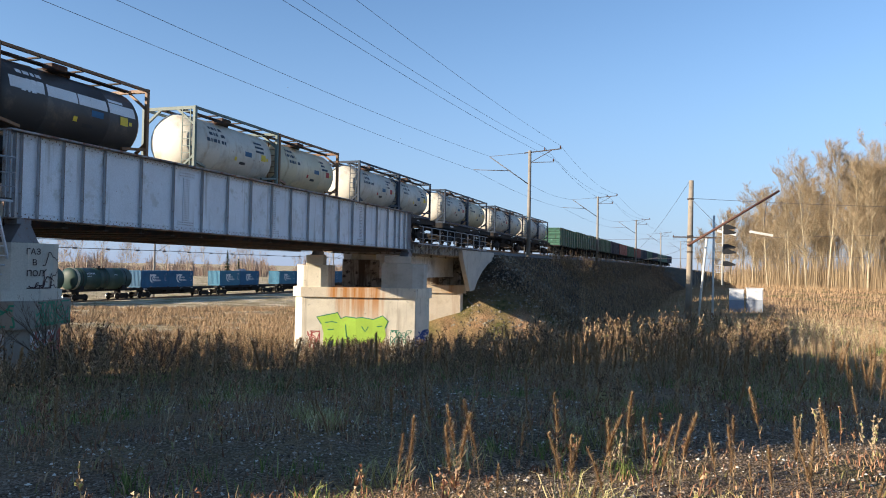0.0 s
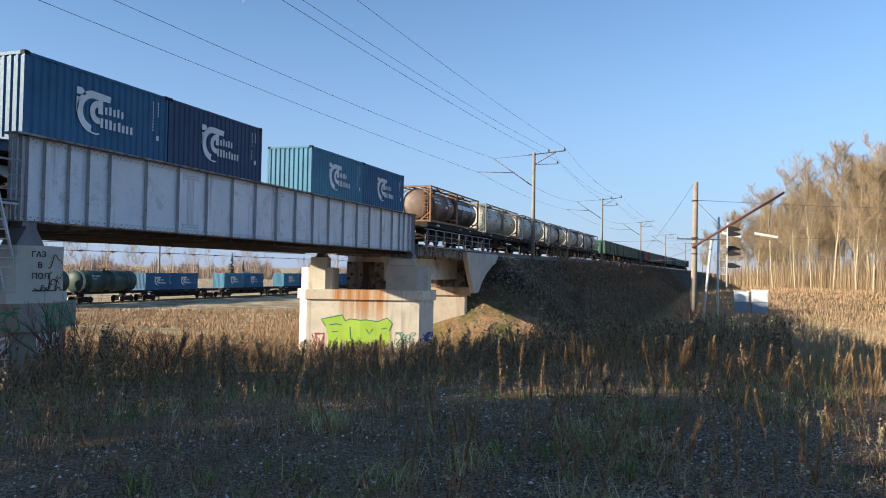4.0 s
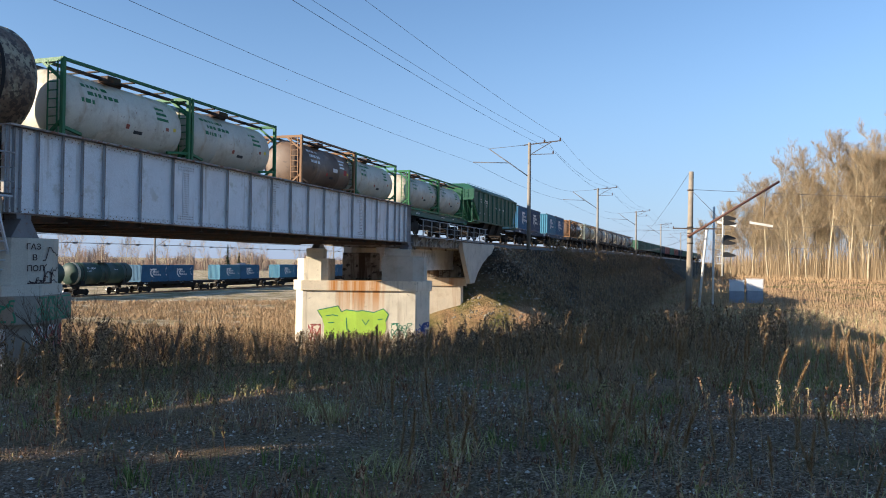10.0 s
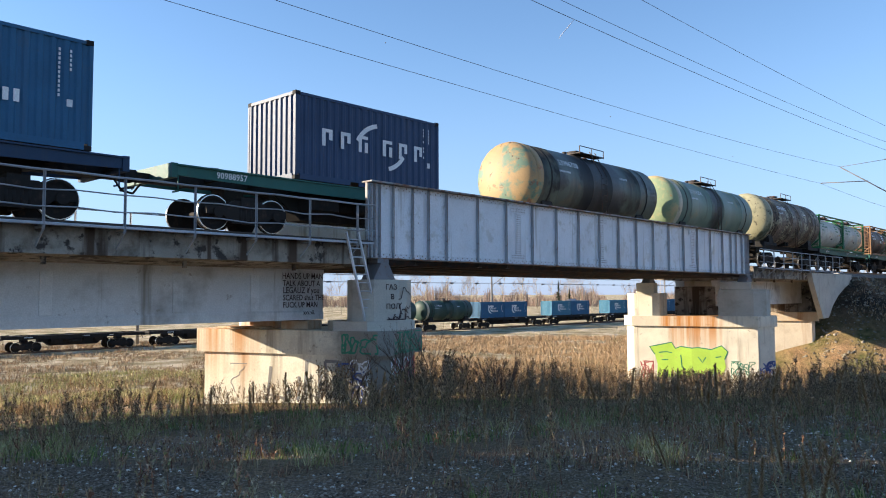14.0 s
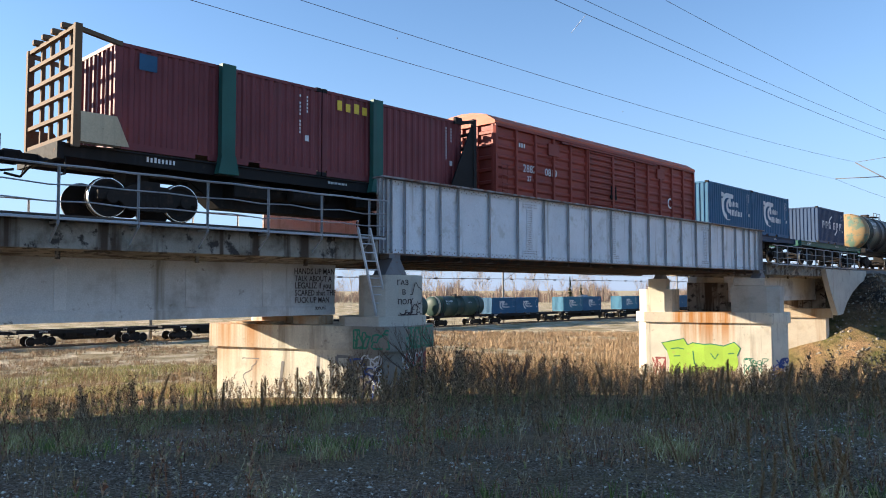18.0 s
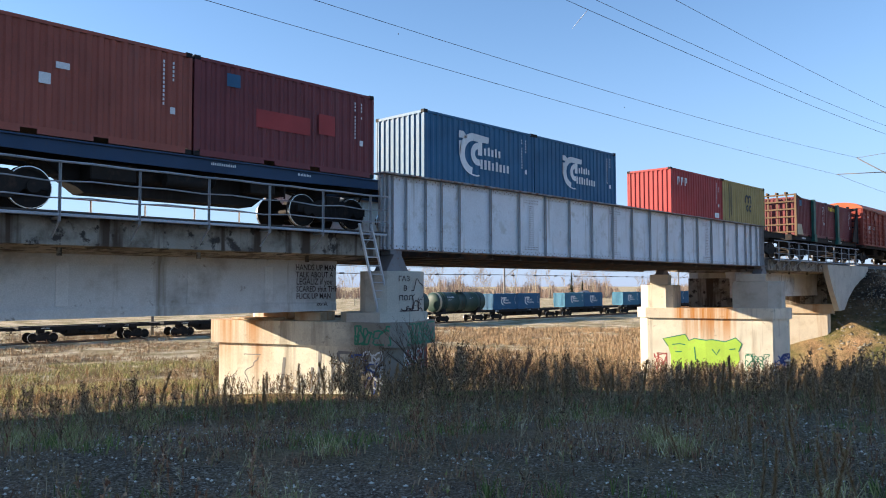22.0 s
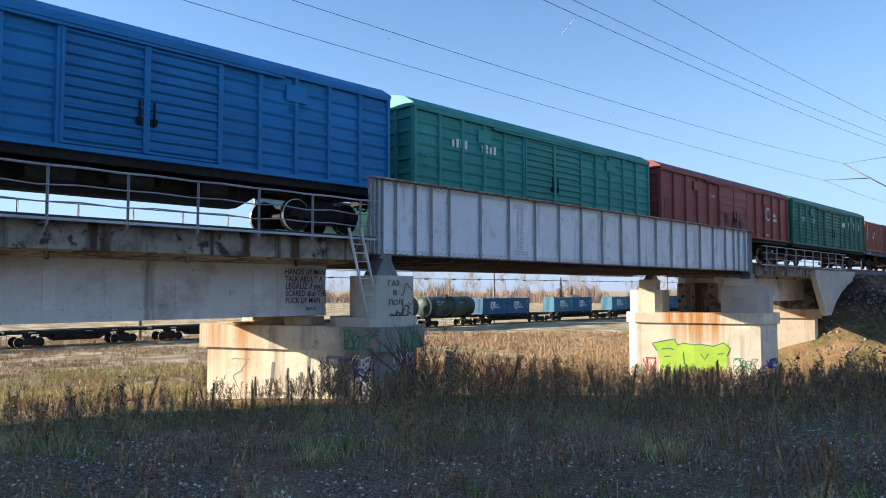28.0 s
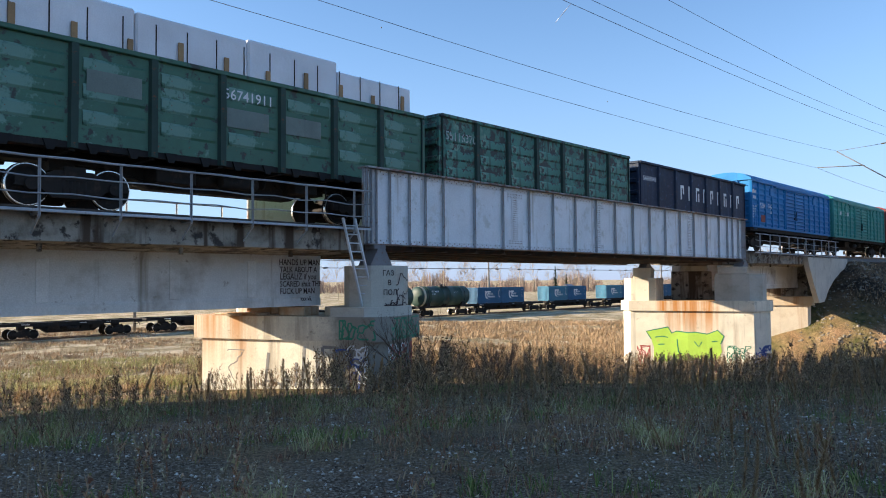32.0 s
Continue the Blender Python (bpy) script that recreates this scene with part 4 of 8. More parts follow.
def tread_ring(bm, sx):
    n = 32
    for (xa, ra), (xb, rb) in ((((0.765), 0.479), ((0.852), 0.474)), (((0.852), 0.474), ((0.853), 0.456))):
        ring = [[bm.verts.new((sx * x, r * math.cos(2 * math.pi * i / n), r * math.sin(2 * math.pi * i / n))) for i in range(n)] for x, r in ((xa, ra), (xb, rb))]
        for i in range(n):
            bm.faces.new((ring[0][i], ring[0][(i + 1) % n], ring[1][(i + 1) % n], ring[1][i])).smooth = True


def bogie(parent, y):
    b = put("bogie", "bogie_frame", side_frame, M["bogie"], parent, pose(0, y, -0.27), "dark cast steel bogie frame")
    for dy in (-0.925, 0.925):
        put("axle", "axle", axle, M["bogie"], b, pose(0, dy, 0.475))
        for sx, key in ((1, "near"), (-1, "far")):
            put("wheel", "wheel_" + key, lambda bm, k=sx: wheel_disc(bm, k), M["bogie"], b, pose(0, dy, 0.475), "dark steel wheel")
            put("wheel_rim", "rim_" + key, lambda bm, k=sx: tread_ring(bm, k), M["tread"], b, pose(0, dy, 0.475), "polished steel rim")


def coupler(bm):
    box(bm, -0.12, 0.12, -0.05, 0.45, 0.92, 1.16)
    rbox(bm, -0.22, 0.24, 0.40, 0.78, 0.90, 1.20, 0.05)
    rod(bm, (0.42, 0.0, 1.0), (0.34, 0.28, 0.66), 0.03, 6)
    rod(bm, (0.34, 0.28, 0.66), (0.36, 0.62, 0.72), 0.03, 6)
    rod(bm, (0.6, 0.05, 1.1), (0.75, 0.12, 0.8), 0.015, 5)


def running_gear(w, half, bog):
    bogie(w, bog)
    bogie(w, -bog)
    put("coupler", "coupler", coupler, M["bogie"], w, pose(0, half, 0), "cast steel coupler with hose")
    put("coupler", "coupler", coupler, M["bogie"], w, pose(0, -half, 0, 0, 0, 180), "cast steel coupler with hose")


def brake_gear(bm):
    rod(bm, (0.5, -1.2, 0.72), (0.5, -0.3, 0.72), 0.18, 12)
    rod(bm, (-0.4, 0.6, 0.75), (-0.4, 1.7, 0.75), 0.22, 12)
    rod(bm, (0.9, 0.7, 0.78), (0.9, 0.74, 0.78), 0.22, 14)
    rbox(bm, -0.95, 0.95, -2.4, -1.3, 0.50, 0.95, 0.03)
    rbox(bm, -0.5, 0.9, 1.9, 2.7, 0.55, 0.95, 0.03)
    box(bm, -0.28, 0.28, -3.4, 3.4, 0.62, 0.95)
    rod(bm, (0.95, -0.6, 0.66), (0.95, 0.5, 0.66), 0.17, 10)
    bar(bm, (1.05, 2.9, 0.95), (1.05, 2.9, 0.45), 0.04)
    for y in (-3.2, -1.6, 1.6, 3.2):
        bar(bm, (0.3, y, 0.80), (0.3, y + 0.9, 0.62), 0.05)
    rod(bm, (0.2, -4.2, 0.78), (0.2, 4.2, 0.78), 0.025, 6)
    rod(bm, (-0.6, -4.6, 0.90), (-0.6, 4.6, 0.90), 0.03, 6)


# ---- lettering as plain bars ----
def bars(parent, x, y, z, n, h, material, name="lettering", gap=0.55, seed=1, up=False):
    """A run of n plain upright bars on the near side, about as large as the writing."""
    r = random.Random(seed)
    bm = bmesh.new()
    w = h * gap
    for i in range(n):
        k = w * (0.6 + 0.3 * r.random())
        a = y - i * w * 1.25 if not up else y
        c = z if not up else z - i * h * 1.25
        sgn = 1
        cut = r.random()
        box(bm, x, x + 0.006, a - k * (0.7 + 0.3 * cut), a, c, c + h * 0.9)
    return part(name, bm, material, parent)


def ring_shape(bm, x, y, z, r, w, a0, a1, n=14):
    for i in range(n):
        t0, t1 = radians(a0 + (a1 - a0) * i / n), radians(a0 + (a1 - a0) * (i + 1) / n)
        q = [bm.verts.new((x, y + k * math.cos(t), z + k * math.sin(t))) for k, t in ((r, t0), (r, t1), (r - w, t1), (r - w, t0))]
        bm.faces.new(q)


# ---- containers ----
def corrugated(bm, x, y0, y1, z0, z1, depth, pitch, axis="y", inward=-1):
    """A trapezoid-corrugated wall standing in the plane x (or y), drawn as folded sheet with a back."""
    n = max(2, round((y1 - y0) / pitch))
    p = (y1 - y0) / n
    line = []
    for i in range(n):
        a = y0 + i * p
        line += [(a, 0), (a + p * 0.34, 0), (a + p * 0.5, depth), (a + p * 0.84, depth)]
    line.append((y1, 0))
    cols = []
    for a, d in line:
        c = x + inward * d
        cols.append([bm.verts.new((c, a, z) if axis == "y" else (a, c, z)) for z in (z0, z1)])
    for i in range(len(cols) - 1):
        bm.faces.new((cols[i][0], cols[i + 1][0], cols[i + 1][1], cols[i][1]))


def post_set(bm, w, l, h):
    for sx in (-1, 1):
        for sy in (-1, 1):
            x, y = sx * (w - 0.08), sy * (l - 0.08)
            box(bm, min(x, sx * w), max(x, sx * w), min(y, sy * l), max(y, sy * l), 0.12, h - 0.12)


def castings(bm, w, l, h):
    for sx in (-1, 1):
        for sy in (-1, 1):
            for z in (0, h - 0.118):
                x, y = sx * (w - 0.165), sy * (l - 0.178)
                rbox(bm, min(x, sx * (w + 0.004)), max(x, sx * (w + 0.004)), min(y, sy * (l + 0.004)), max(y, sy * (l + 0.004)), z - 0.002, z + 0.12, 0.01)


def container(colour, label, half=3.029, h=2.591, doors="front", end_mat=None, name="shipping_container"):
    """An ISO box on its own base; +y is the end away from the sun."""
    mt = M[colour]
    c = thing(name, Matrix(), label, "container", "containers on the freight train")
    w, l = 1.219, half
    key = f"{half:.2f}_{h:.2f}"
    for sx, nm in ((1, "near"), (-1, "far")):
        put("side_panel", f"side_{nm}_{key}", lambda bm, s=sx: corrugated(bm, s * (w - 0.012), -l + 0.08, l - 0.08, 0.16, h - 0.10, 0.036, 0.278, "y", -s), mt, c)
    put("end_panel", f"end_{key}", lambda bm: corrugated(bm, -l + 0.012, -w + 0.08, w - 0.08, 0.16, h - 0.10, 0.045, 0.25, "x", 1), mt, c)
    put("door", f"door_{key}", lambda bm: (rbox(bm, -w + 0.09, -0.01, l - 0.07, l - 0.02, 0.16, h - 0.12, 0.01), rbox(bm, 0.01, w - 0.09, l - 0.07, l - 0.02, 0.16, h - 0.12, 0.01)), mt, c)
    for x in (-0.9, -0.35, 0.35, 0.9):
        put("locking_bar", f"bar_{key}", lambda bm: rod(bm, (0, l, 0.1), (0, l, h - 0.1), 0.02, 6), M["rail_grey"], c, pose(x, 0, 0), "galvanised locking bar")
    put("roof", f"roof_{key}", lambda bm: corrugated(bm, 0, -l + 0.1, l - 0.1, -w + 0.06, w - 0.06, 0.02, 0.21, "y", 1) or [setattr(v, "co", Vector((v.co.z, v.co.y, h - 0.03 - v.co.x))) for v in bm.verts], mt, c)
    for sx in (-1, 1):
        for sy in (-1, 1):
            put("corner_post", f"post_{key}", lambda bm: box(bm, -0.04, 0.04, -0.04, 0.04, 0.12, h - 0.12), mt, c, pose(sx * (w - 0.04), sy * (l - 0.04), 0))
            for zc in (0.058, h - 0.058):
                put("corner_casting", "corner_casting", lambda bm: rbox(bm, -0.084, 0.084, -0.09, 0.09, -0.06, 0.06, 0.01), M["wagon_black"], c, pose(sx * (w - 0.08), sy * (l - 0.086), zc))
    put("top_rail", f"top_{key}", lambda bm: (box(bm, w - 0.06, w, -l + 0.17, l - 0.17, h - 0.11, h - 0.03), box(bm, -w, -w + 0.06, -l + 0.17, l - 0.17, h - 0.11, h - 0.03), box(bm, -w + 0.16, w - 0.16, -l, -l + 0.06, h - 0.11, h - 0.02), box(bm, -w + 0.16, w - 0.16, l - 0.06, l, h - 0.13, h - 0.02)), mt, c)
    put("bottom_rail", f"bottom_{key}", lambda bm: (box(bm, w - 0.05, w + 0.002, -l + 0.17, -0.95, 0.01, 0.17), box(bm, w - 0.05, w + 0.002, -0.6, 0.6, 0.01, 0.17), box(bm, w - 0.05, w + 0.002, 0.95, l - 0.17, 0.01, 0.17), box(bm, w - 0.05, w, -l + 0.17, l - 0.17, 0.12, 0.175), box(bm, -w, -w + 0.05, -l + 0.17, l - 0.17, 0.01, 0.17), box(bm, -w + 0.16, w - 0.16, -l, -l + 0.05, 0.01, 0.17), box(bm, -w + 0.16, w - 0.16, l - 0.05, l, 0.01, 0.16)), mt, c)
    put("floor", f"floor_{key}", lambda bm: box(bm, -w + 0.05, w - 0.05, -l + 0.05, l - 0.05, 0.12, 0.16), M["timber"], c)
    return c


LX = 1.219 + 0.003   # the near face, for lettering


def swoosh_logo(c, k=1.0, y=0.4, z=1.35):
    """The pale emblem with arcs and two lines of lettering, drawn as plain shapes."""
    y -= 0.35
    part_of("emblem", lambda bm: ring_shape(bm, LX, y - 0.50 * k, z, 0.66 * k, 0.24 * k, 92, 262), M["white_mark"], c, "white arc emblem")
    part_of("emblem", lambda bm: ring_shape(bm, LX + 0.001, y - 0.28 * k, z + 0.03 * k, 0.36 * k, 0.20 * k, 95, 285), M["white_mark"], c, "white arc emblem")
    part_of("emblem", lambda bm: ring_shape(bm, LX + 0.001, y - 0.40 * k, z - 0.02 * k, 0.66 * k, 0.05 * k, 200, 285), M["white_mark"], c, "white arc emblem")
    part_of("emblem", lambda bm: prism(bm, [(y - 1.18 * k, z + 0.44 * k), (y - 0.78 * k, z + 0.46 * k), (y - 0.95 * k, z + 0.66 * k), (y - 1.18 * k, z + 0.66 * k)], "x", LX - 0.003, LX), M["white_mark"], c, "white corner of the emblem")
    part_of("emblem", lambda bm: prism(bm, [(y - 1.18 * k, z - 0.10 * k), (y - 1.13 * k, z - 0.10 * k), (y - 1.05 * k, z + 0.36 * k), (y - 1.18 * k, z + 0.36 * k)], "x", LX - 0.003, LX), M["white_mark"], c, "white corner of the emblem")
    part_of("emblem", lambda bm: prism(bm, [(y - 0.50 * k, z + 0.42 * k), (y + 0.20 * k, z + 0.42 * k), (y + 0.24 * k, z + 0.62 * k), (y - 0.55 * k, z + 0.66 * k)], "x", LX - 0.003, LX), M["white_mark"], c, "white bar of the emblem")
    part_of("emblem", lambda bm: box(bm, LX - 0.003, LX, y - 0.30 * k, y - 0.10 * k, z + 0.0 * k, z + 0.42 * k), M["white_mark"], c, "white bar of the emblem")
    bars_fwd(c, y - 0.02 * k, z + 0.03 * k, 5, 0.27 * k, M["white_mark"], 3, gap=0.55)
    bars_fwd(c, y - 0.20 * k, z - 0.42 * k, 8, 0.30 * k, M["white_mark"], 5, gap=0.52)


def bars_fwd(parent, y, z, n, h, material, seed=1, x=LX, name="lettering", gap=0.62):
    """Plain letter-sized bars that run forward along the near side."""
    r = random.Random(seed)
    bm = bmesh.new()
    w = h * gap
    for i in range(n):
        a, k = y + i * w * 1.2, w * (0.8 + 0.2 * r.random())
        if h > 0.4:
            lo, hi = (0.0, 0.62) if r.random() < 0.5 else (0.38, 1.0)
            box(bm, x - 0.003, x + 0.001, a + 0.08 * k, a + 0.34 * k, z, z + h)
            box(bm, x - 0.003, x + 0.001, a + 0.34 * k, a + 0.86 * k, z + h * 0.80, z + h)
            box(bm, x - 0.003, x + 0.001, a + 0.60 * k, a + 0.86 * k, z + h * lo, z + h * min(hi, 0.80))
        else:
            box(bm, x - 0.003, x + 0.001, a + 0.10 * k, a + 0.84 * k, z, z + h * (0.82 + 0.18 * (r.random() > 0.6)))
    return part(name, bm, material, parent)


def number(parent, text, y, z, h, x, material=None, tilt=0.0):
    """A painted number that runs forward along the near side."""
    return words(text, h * 1.38, pose(x, y, z, 90 - tilt, 0, 90), material or M["white_mark"], parent, "number")


def code_marks(c, half, seed, down=True, x=LX):
    """The small code and plates by the far end of the near side."""
    r = random.Random(seed)
    bm = bmesh.new()
    for col in (0.75, 0.5):
        n = 11 if col > 0.6 else 5
        for i in range(n):
            z = 2.2 - i * 0.105
            if r.random() < 0.9:
                box(bm, x - 0.003, x, half - col, half - col + 0.045, z, z + 0.068)
    box(bm, x - 0.003, x, half - 0.55, half - 0.42, 0.95, 1.12)
    part("code_lettering", bm, M["white_mark"], c, "small white code marks")


# ---- tank containers ----
def tank_barrel(bm):
    prof = [(-2.93, 0.02), (-2.92, 0.45), (-2.86, 0.80), (-2.74, 1.02), (-2.58, 1.12)]
    prof += [(-1.3, 1.12), (-1.28, 1.135), (-1.2, 1.135), (-1.18, 1.12), (1.18, 1.12), (1.2, 1.135), (1.28, 1.135), (1.3, 1.12)]
    prof += [(-a, r) for a, r in reversed(prof[:5])]
    lathe(bm, prof, 36, "y")
    for v in bm.verts:
        v.co.z += 1.30


def tank_frame(bm):
    w, l, h = 1.219, 3.029, 2.591
    for sy in (-1, 1):
        y0, y1 = (l - 0.13, l) if sy > 0 else (-l, -l + 0.13)
        for sx in (-1, 1):
            x0, x1 = (w - 0.13, w) if sx > 0 else (-w, -w + 0.13)
            rbox(bm, x0, x1, y0, y1, 0.0, h, 0.015)
            bar(bm, (sx * (w - 0.1), (y0 + y1) / 2, 1.9), (sx * 0.35, (y0 + y1) / 2, h - 0.08), 0.08)
            bar(bm, (sx * (w - 0.1), (y0 + y1) / 2, 0.7), (sx * 0.35, (y0 + y1) / 2, 0.08), 0.08)
            bar(bm, (sx * (w - 0.06), sy * (l - 0.1), 0.5), (sx * 0.95, sy * (l - 1.0), 0.42), 0.09)
        box(bm, -w + 0.13, w - 0.13, y0 + 0.02, y1 - 0.02, h - 0.13, h - 0.01)
        box(bm, -w + 0.13, w - 0.13, y0 + 0.02, y1 - 0.02, 0.02, 0.16)
    for sx in (-1, 1):
        box(bm, sx * w - 0.10 * (sx > 0), sx * w + 0.10 * (sx < 0), -l + 0.13, l - 0.13, h - 0.11, h - 0.02)
        bar(bm, (sx * (w - 0.05), -l + 0.1, 0.10), (sx * (w - 0.05), l - 0.1, 0.10), 0.10, 0.14)


def tank_walkway(bm):
    for x in (-0.55, 0.30):
        box(bm, x, x + 0.28, -2.85, 2.85, 2.48, 2.52)
    for y in (-1.6, 0.0, 1.6):
        box(bm, -1.2, 1.2, y - 0.04, y + 0.04, 2.44, 2.48)
    rbox(bm, -0.32, 0.32, -0.45, 0.45, 2.38, 2.54, 0.04)
    rbox(bm, 0.5, 0.95, -0.9, -0.3, 2.33, 2.53, 0.04)


def tank_ladder(bm):
    for x in (0.62, 0.98):
        bar(bm, (x, -3.0, 0.1), (x, -3.0, 2.5), 0.035)
    for i in range(9):
        bar(bm, (0.62, -3.0, 0.3 + 0.26 * i), (0.98, -3.0, 0.3 + 0.26 * i), 0.03)


def tank_container(shell, frame_c, label, seed, stripe=False, diag=False):
    c = thing("tank_container", Matrix(), label, "tank container", "tank containers on the freight train")
    put("barrel", "tank_barrel", tank_barrel, M[shell], c)
    put("frame", "tank_frame", tank_frame, M[frame_c], c, None, "welded corner frame")
    put("walkway", "tank_walkway", tank_walkway, M["steel_dark"], c, None, "top walkway and hatch")
    put("ladder", "tank_ladder", tank_ladder, M[frame_c], c, None, "end ladder")
    r = random.Random(seed)
    light = shell in ("tank_white", "tank_cream")
    ink = M["frame_green" if (light and frame_c == "frame_green") else "frame_dark" if light else "white_mark"]

    def patch(y, a, dy, da, name="marking", material=None, label="stencilled mark"):
        """A patch that lies on the curved shell: along y, at angle a up from level."""
        n = 3
        bm = bmesh.new()
        for i in range(n):
            t = [radians(a + da * k / n) for k in (i, i + 1)]
            q = [bm.verts.new((1.126 * math.cos(s), yy, 1.30 + 1.126 * math.sin(s))) for yy, s in ((y, t[0]), (y + dy, t[0]), (y + dy, t[1]), (y, t[1]))]
            bm.faces.new(q)
        part(name, bm, material or ink, c, label)

    for row in range(3):
        y = -2.2 + r.random() * 0.4
        for i in range(r.randint(3, 6)):
            d = 0.08 + 0.18 * r.random()
            patch(y, 34 - row * 14, d, 7)
            y += d + 0.06
    for row in range(3):
        patch(1.1 + 0.25 * r.random(), 28 - row * 10, 0.45 + 0.3 * r.random(), 5)
    green = frame_c == "frame_green"
    plate = M["brown_box" if green else "red_box" if seed % 2 else "yellow_mark"]
    patch(1.75, -8, 0.16 if green else 0.35, 6 if green else 14, "hazard_plate", plate, "hazard plate")
    patch(2.15, -6, 0.14, 6, "hazard_plate", M["yellow_mark"], "small warning plate")
    patch(-0.2, -20, 0.16, 8, "hazard_plate", plate, "hazard plate")
    if not green:
        patch(0.5, -6, 0.5, 10, "marking", M["blue_box"] if seed % 3 else ink)
    patch(0.2, -26, 0.42, 6, "marking", M["black_mark"])
    if stripe:
        for i in range(4):
            patch(-2.5 + 1.25 * i, 8, 1.2, 18, "stripe", M["white_mark"], "grimy white stripe")
    if diag:
        bm = bmesh.new()
        bar(bm, (1.2, -2.9, 2.4), (1.2, -1.5, 0.2), 0.08)
        part("brace", bm, M[frame_c], c)
    return c


# ---- flat wagon ----
NUMBERS = {81: "90988957", 99: "94805142", 101: "9492591", 103: "14378262"}


def flat_wagon(half, colour, label, bog=4.6, belly=0.34, seed=0):
    w = thing("flat_wagon", Matrix(), label, "flat wagon", "wagons of the freight train")
    mt = M[colour]

    def sill(bm):
        for sx in (-1, 1):
            pts = [(-half, 1.28), (-half, 1.02), (-bog - 1.6, 1.0), (-bog + 1.9, 1.28 - belly), (bog - 1.9, 1.28 - belly), (bog + 1.6, 1.0), (half, 1.02), (half, 1.28)]
            x0, x1 = (1.20, 1.26) if sx > 0 else (-1.26, -1.20)
            prism(bm, pts, "x", x0, x1)
            box(bm, min(sx * 1.08, sx * 1.32), max(sx * 1.08, sx * 1.32), -half, half, 1.26, 1.30)

    key = f"{half:.2f}_{belly:.2f}_{bog:.1f}"
    put("side_sill", "sill_" + key, sill, mt, w)
    for y in np.linspace(-half + 0.1, half - 0.1, 11):
        put("cross_member", "cross_member", lambda bm: box(bm, -1.2, 1.2, -0.07, 0.07, 1.05, 1.24), M["wagon_black"], w, pose(0, y, 0))
    put("centre_sill", "centre_" + key, lambda bm: prism(bm, [(-half, 1.25), (-half, 0.95), (-bog + 1.35, 0.95), (-bog + 2.3, 0.24), (bog - 2.3, 0.24), (bog - 1.35, 0.95), (half, 0.95), (half, 1.25)], "x", -0.34, 0.34), M["wagon_black"], w)
    for y in (-half + 0.02, half - 0.02):
        put("end_beam", "end_beam", lambda bm: box(bm, -1.3, 1.3, -0.08, 0.08, 0.95, 1.32), mt, w, pose(0, y, 0))
    put("brake_gear", "brake_gear", brake_gear, M["bogie"], w)
    for s in (-1, 1):
        for y in (-half + 1.2, -0.15, 0.15, half - 1.2):
            put("twist_lock", "twist_lock", lambda bm: rbox(bm, -0.12, 0.12, -0.12, 0.12, 1.29, 1.335, 0.01), M["wagon_black"], w, pose(s * 1.08, y, 0))
    running_gear(w, half, bog)
    bm = bmesh.new()
    for sy in (-1, 1):
        rod(bm, (1.22, sy * (half - 0.15), 0.62), (1.22, sy * (half - 0.15), 1.02), 0.018, 5)
        bar(bm, (0.95, sy * (half - 0.15), 0.62), (1.24, sy * (half - 0.15), 0.62), 0.035)
    part("footstep", bm, mt, w)
    if seed in NUMBERS:
        number(w, NUMBERS[seed], -half + 1.2, 1.06, 0.17, 1.266)
    else:
        bars_fwd(w, -half + 2.0, 1.10, 8, 0.13, M["white_mark"], seed + 1, 1.263)
    bars_fwd(w, 0.5, 1.13, 14, 0.07, M["white_mark"], seed + 2, 1.263)
    bars_fwd(w, 3.2, 1.13, 9, 0.07, M["white_mark"], seed + 3, 1.263)
    return w


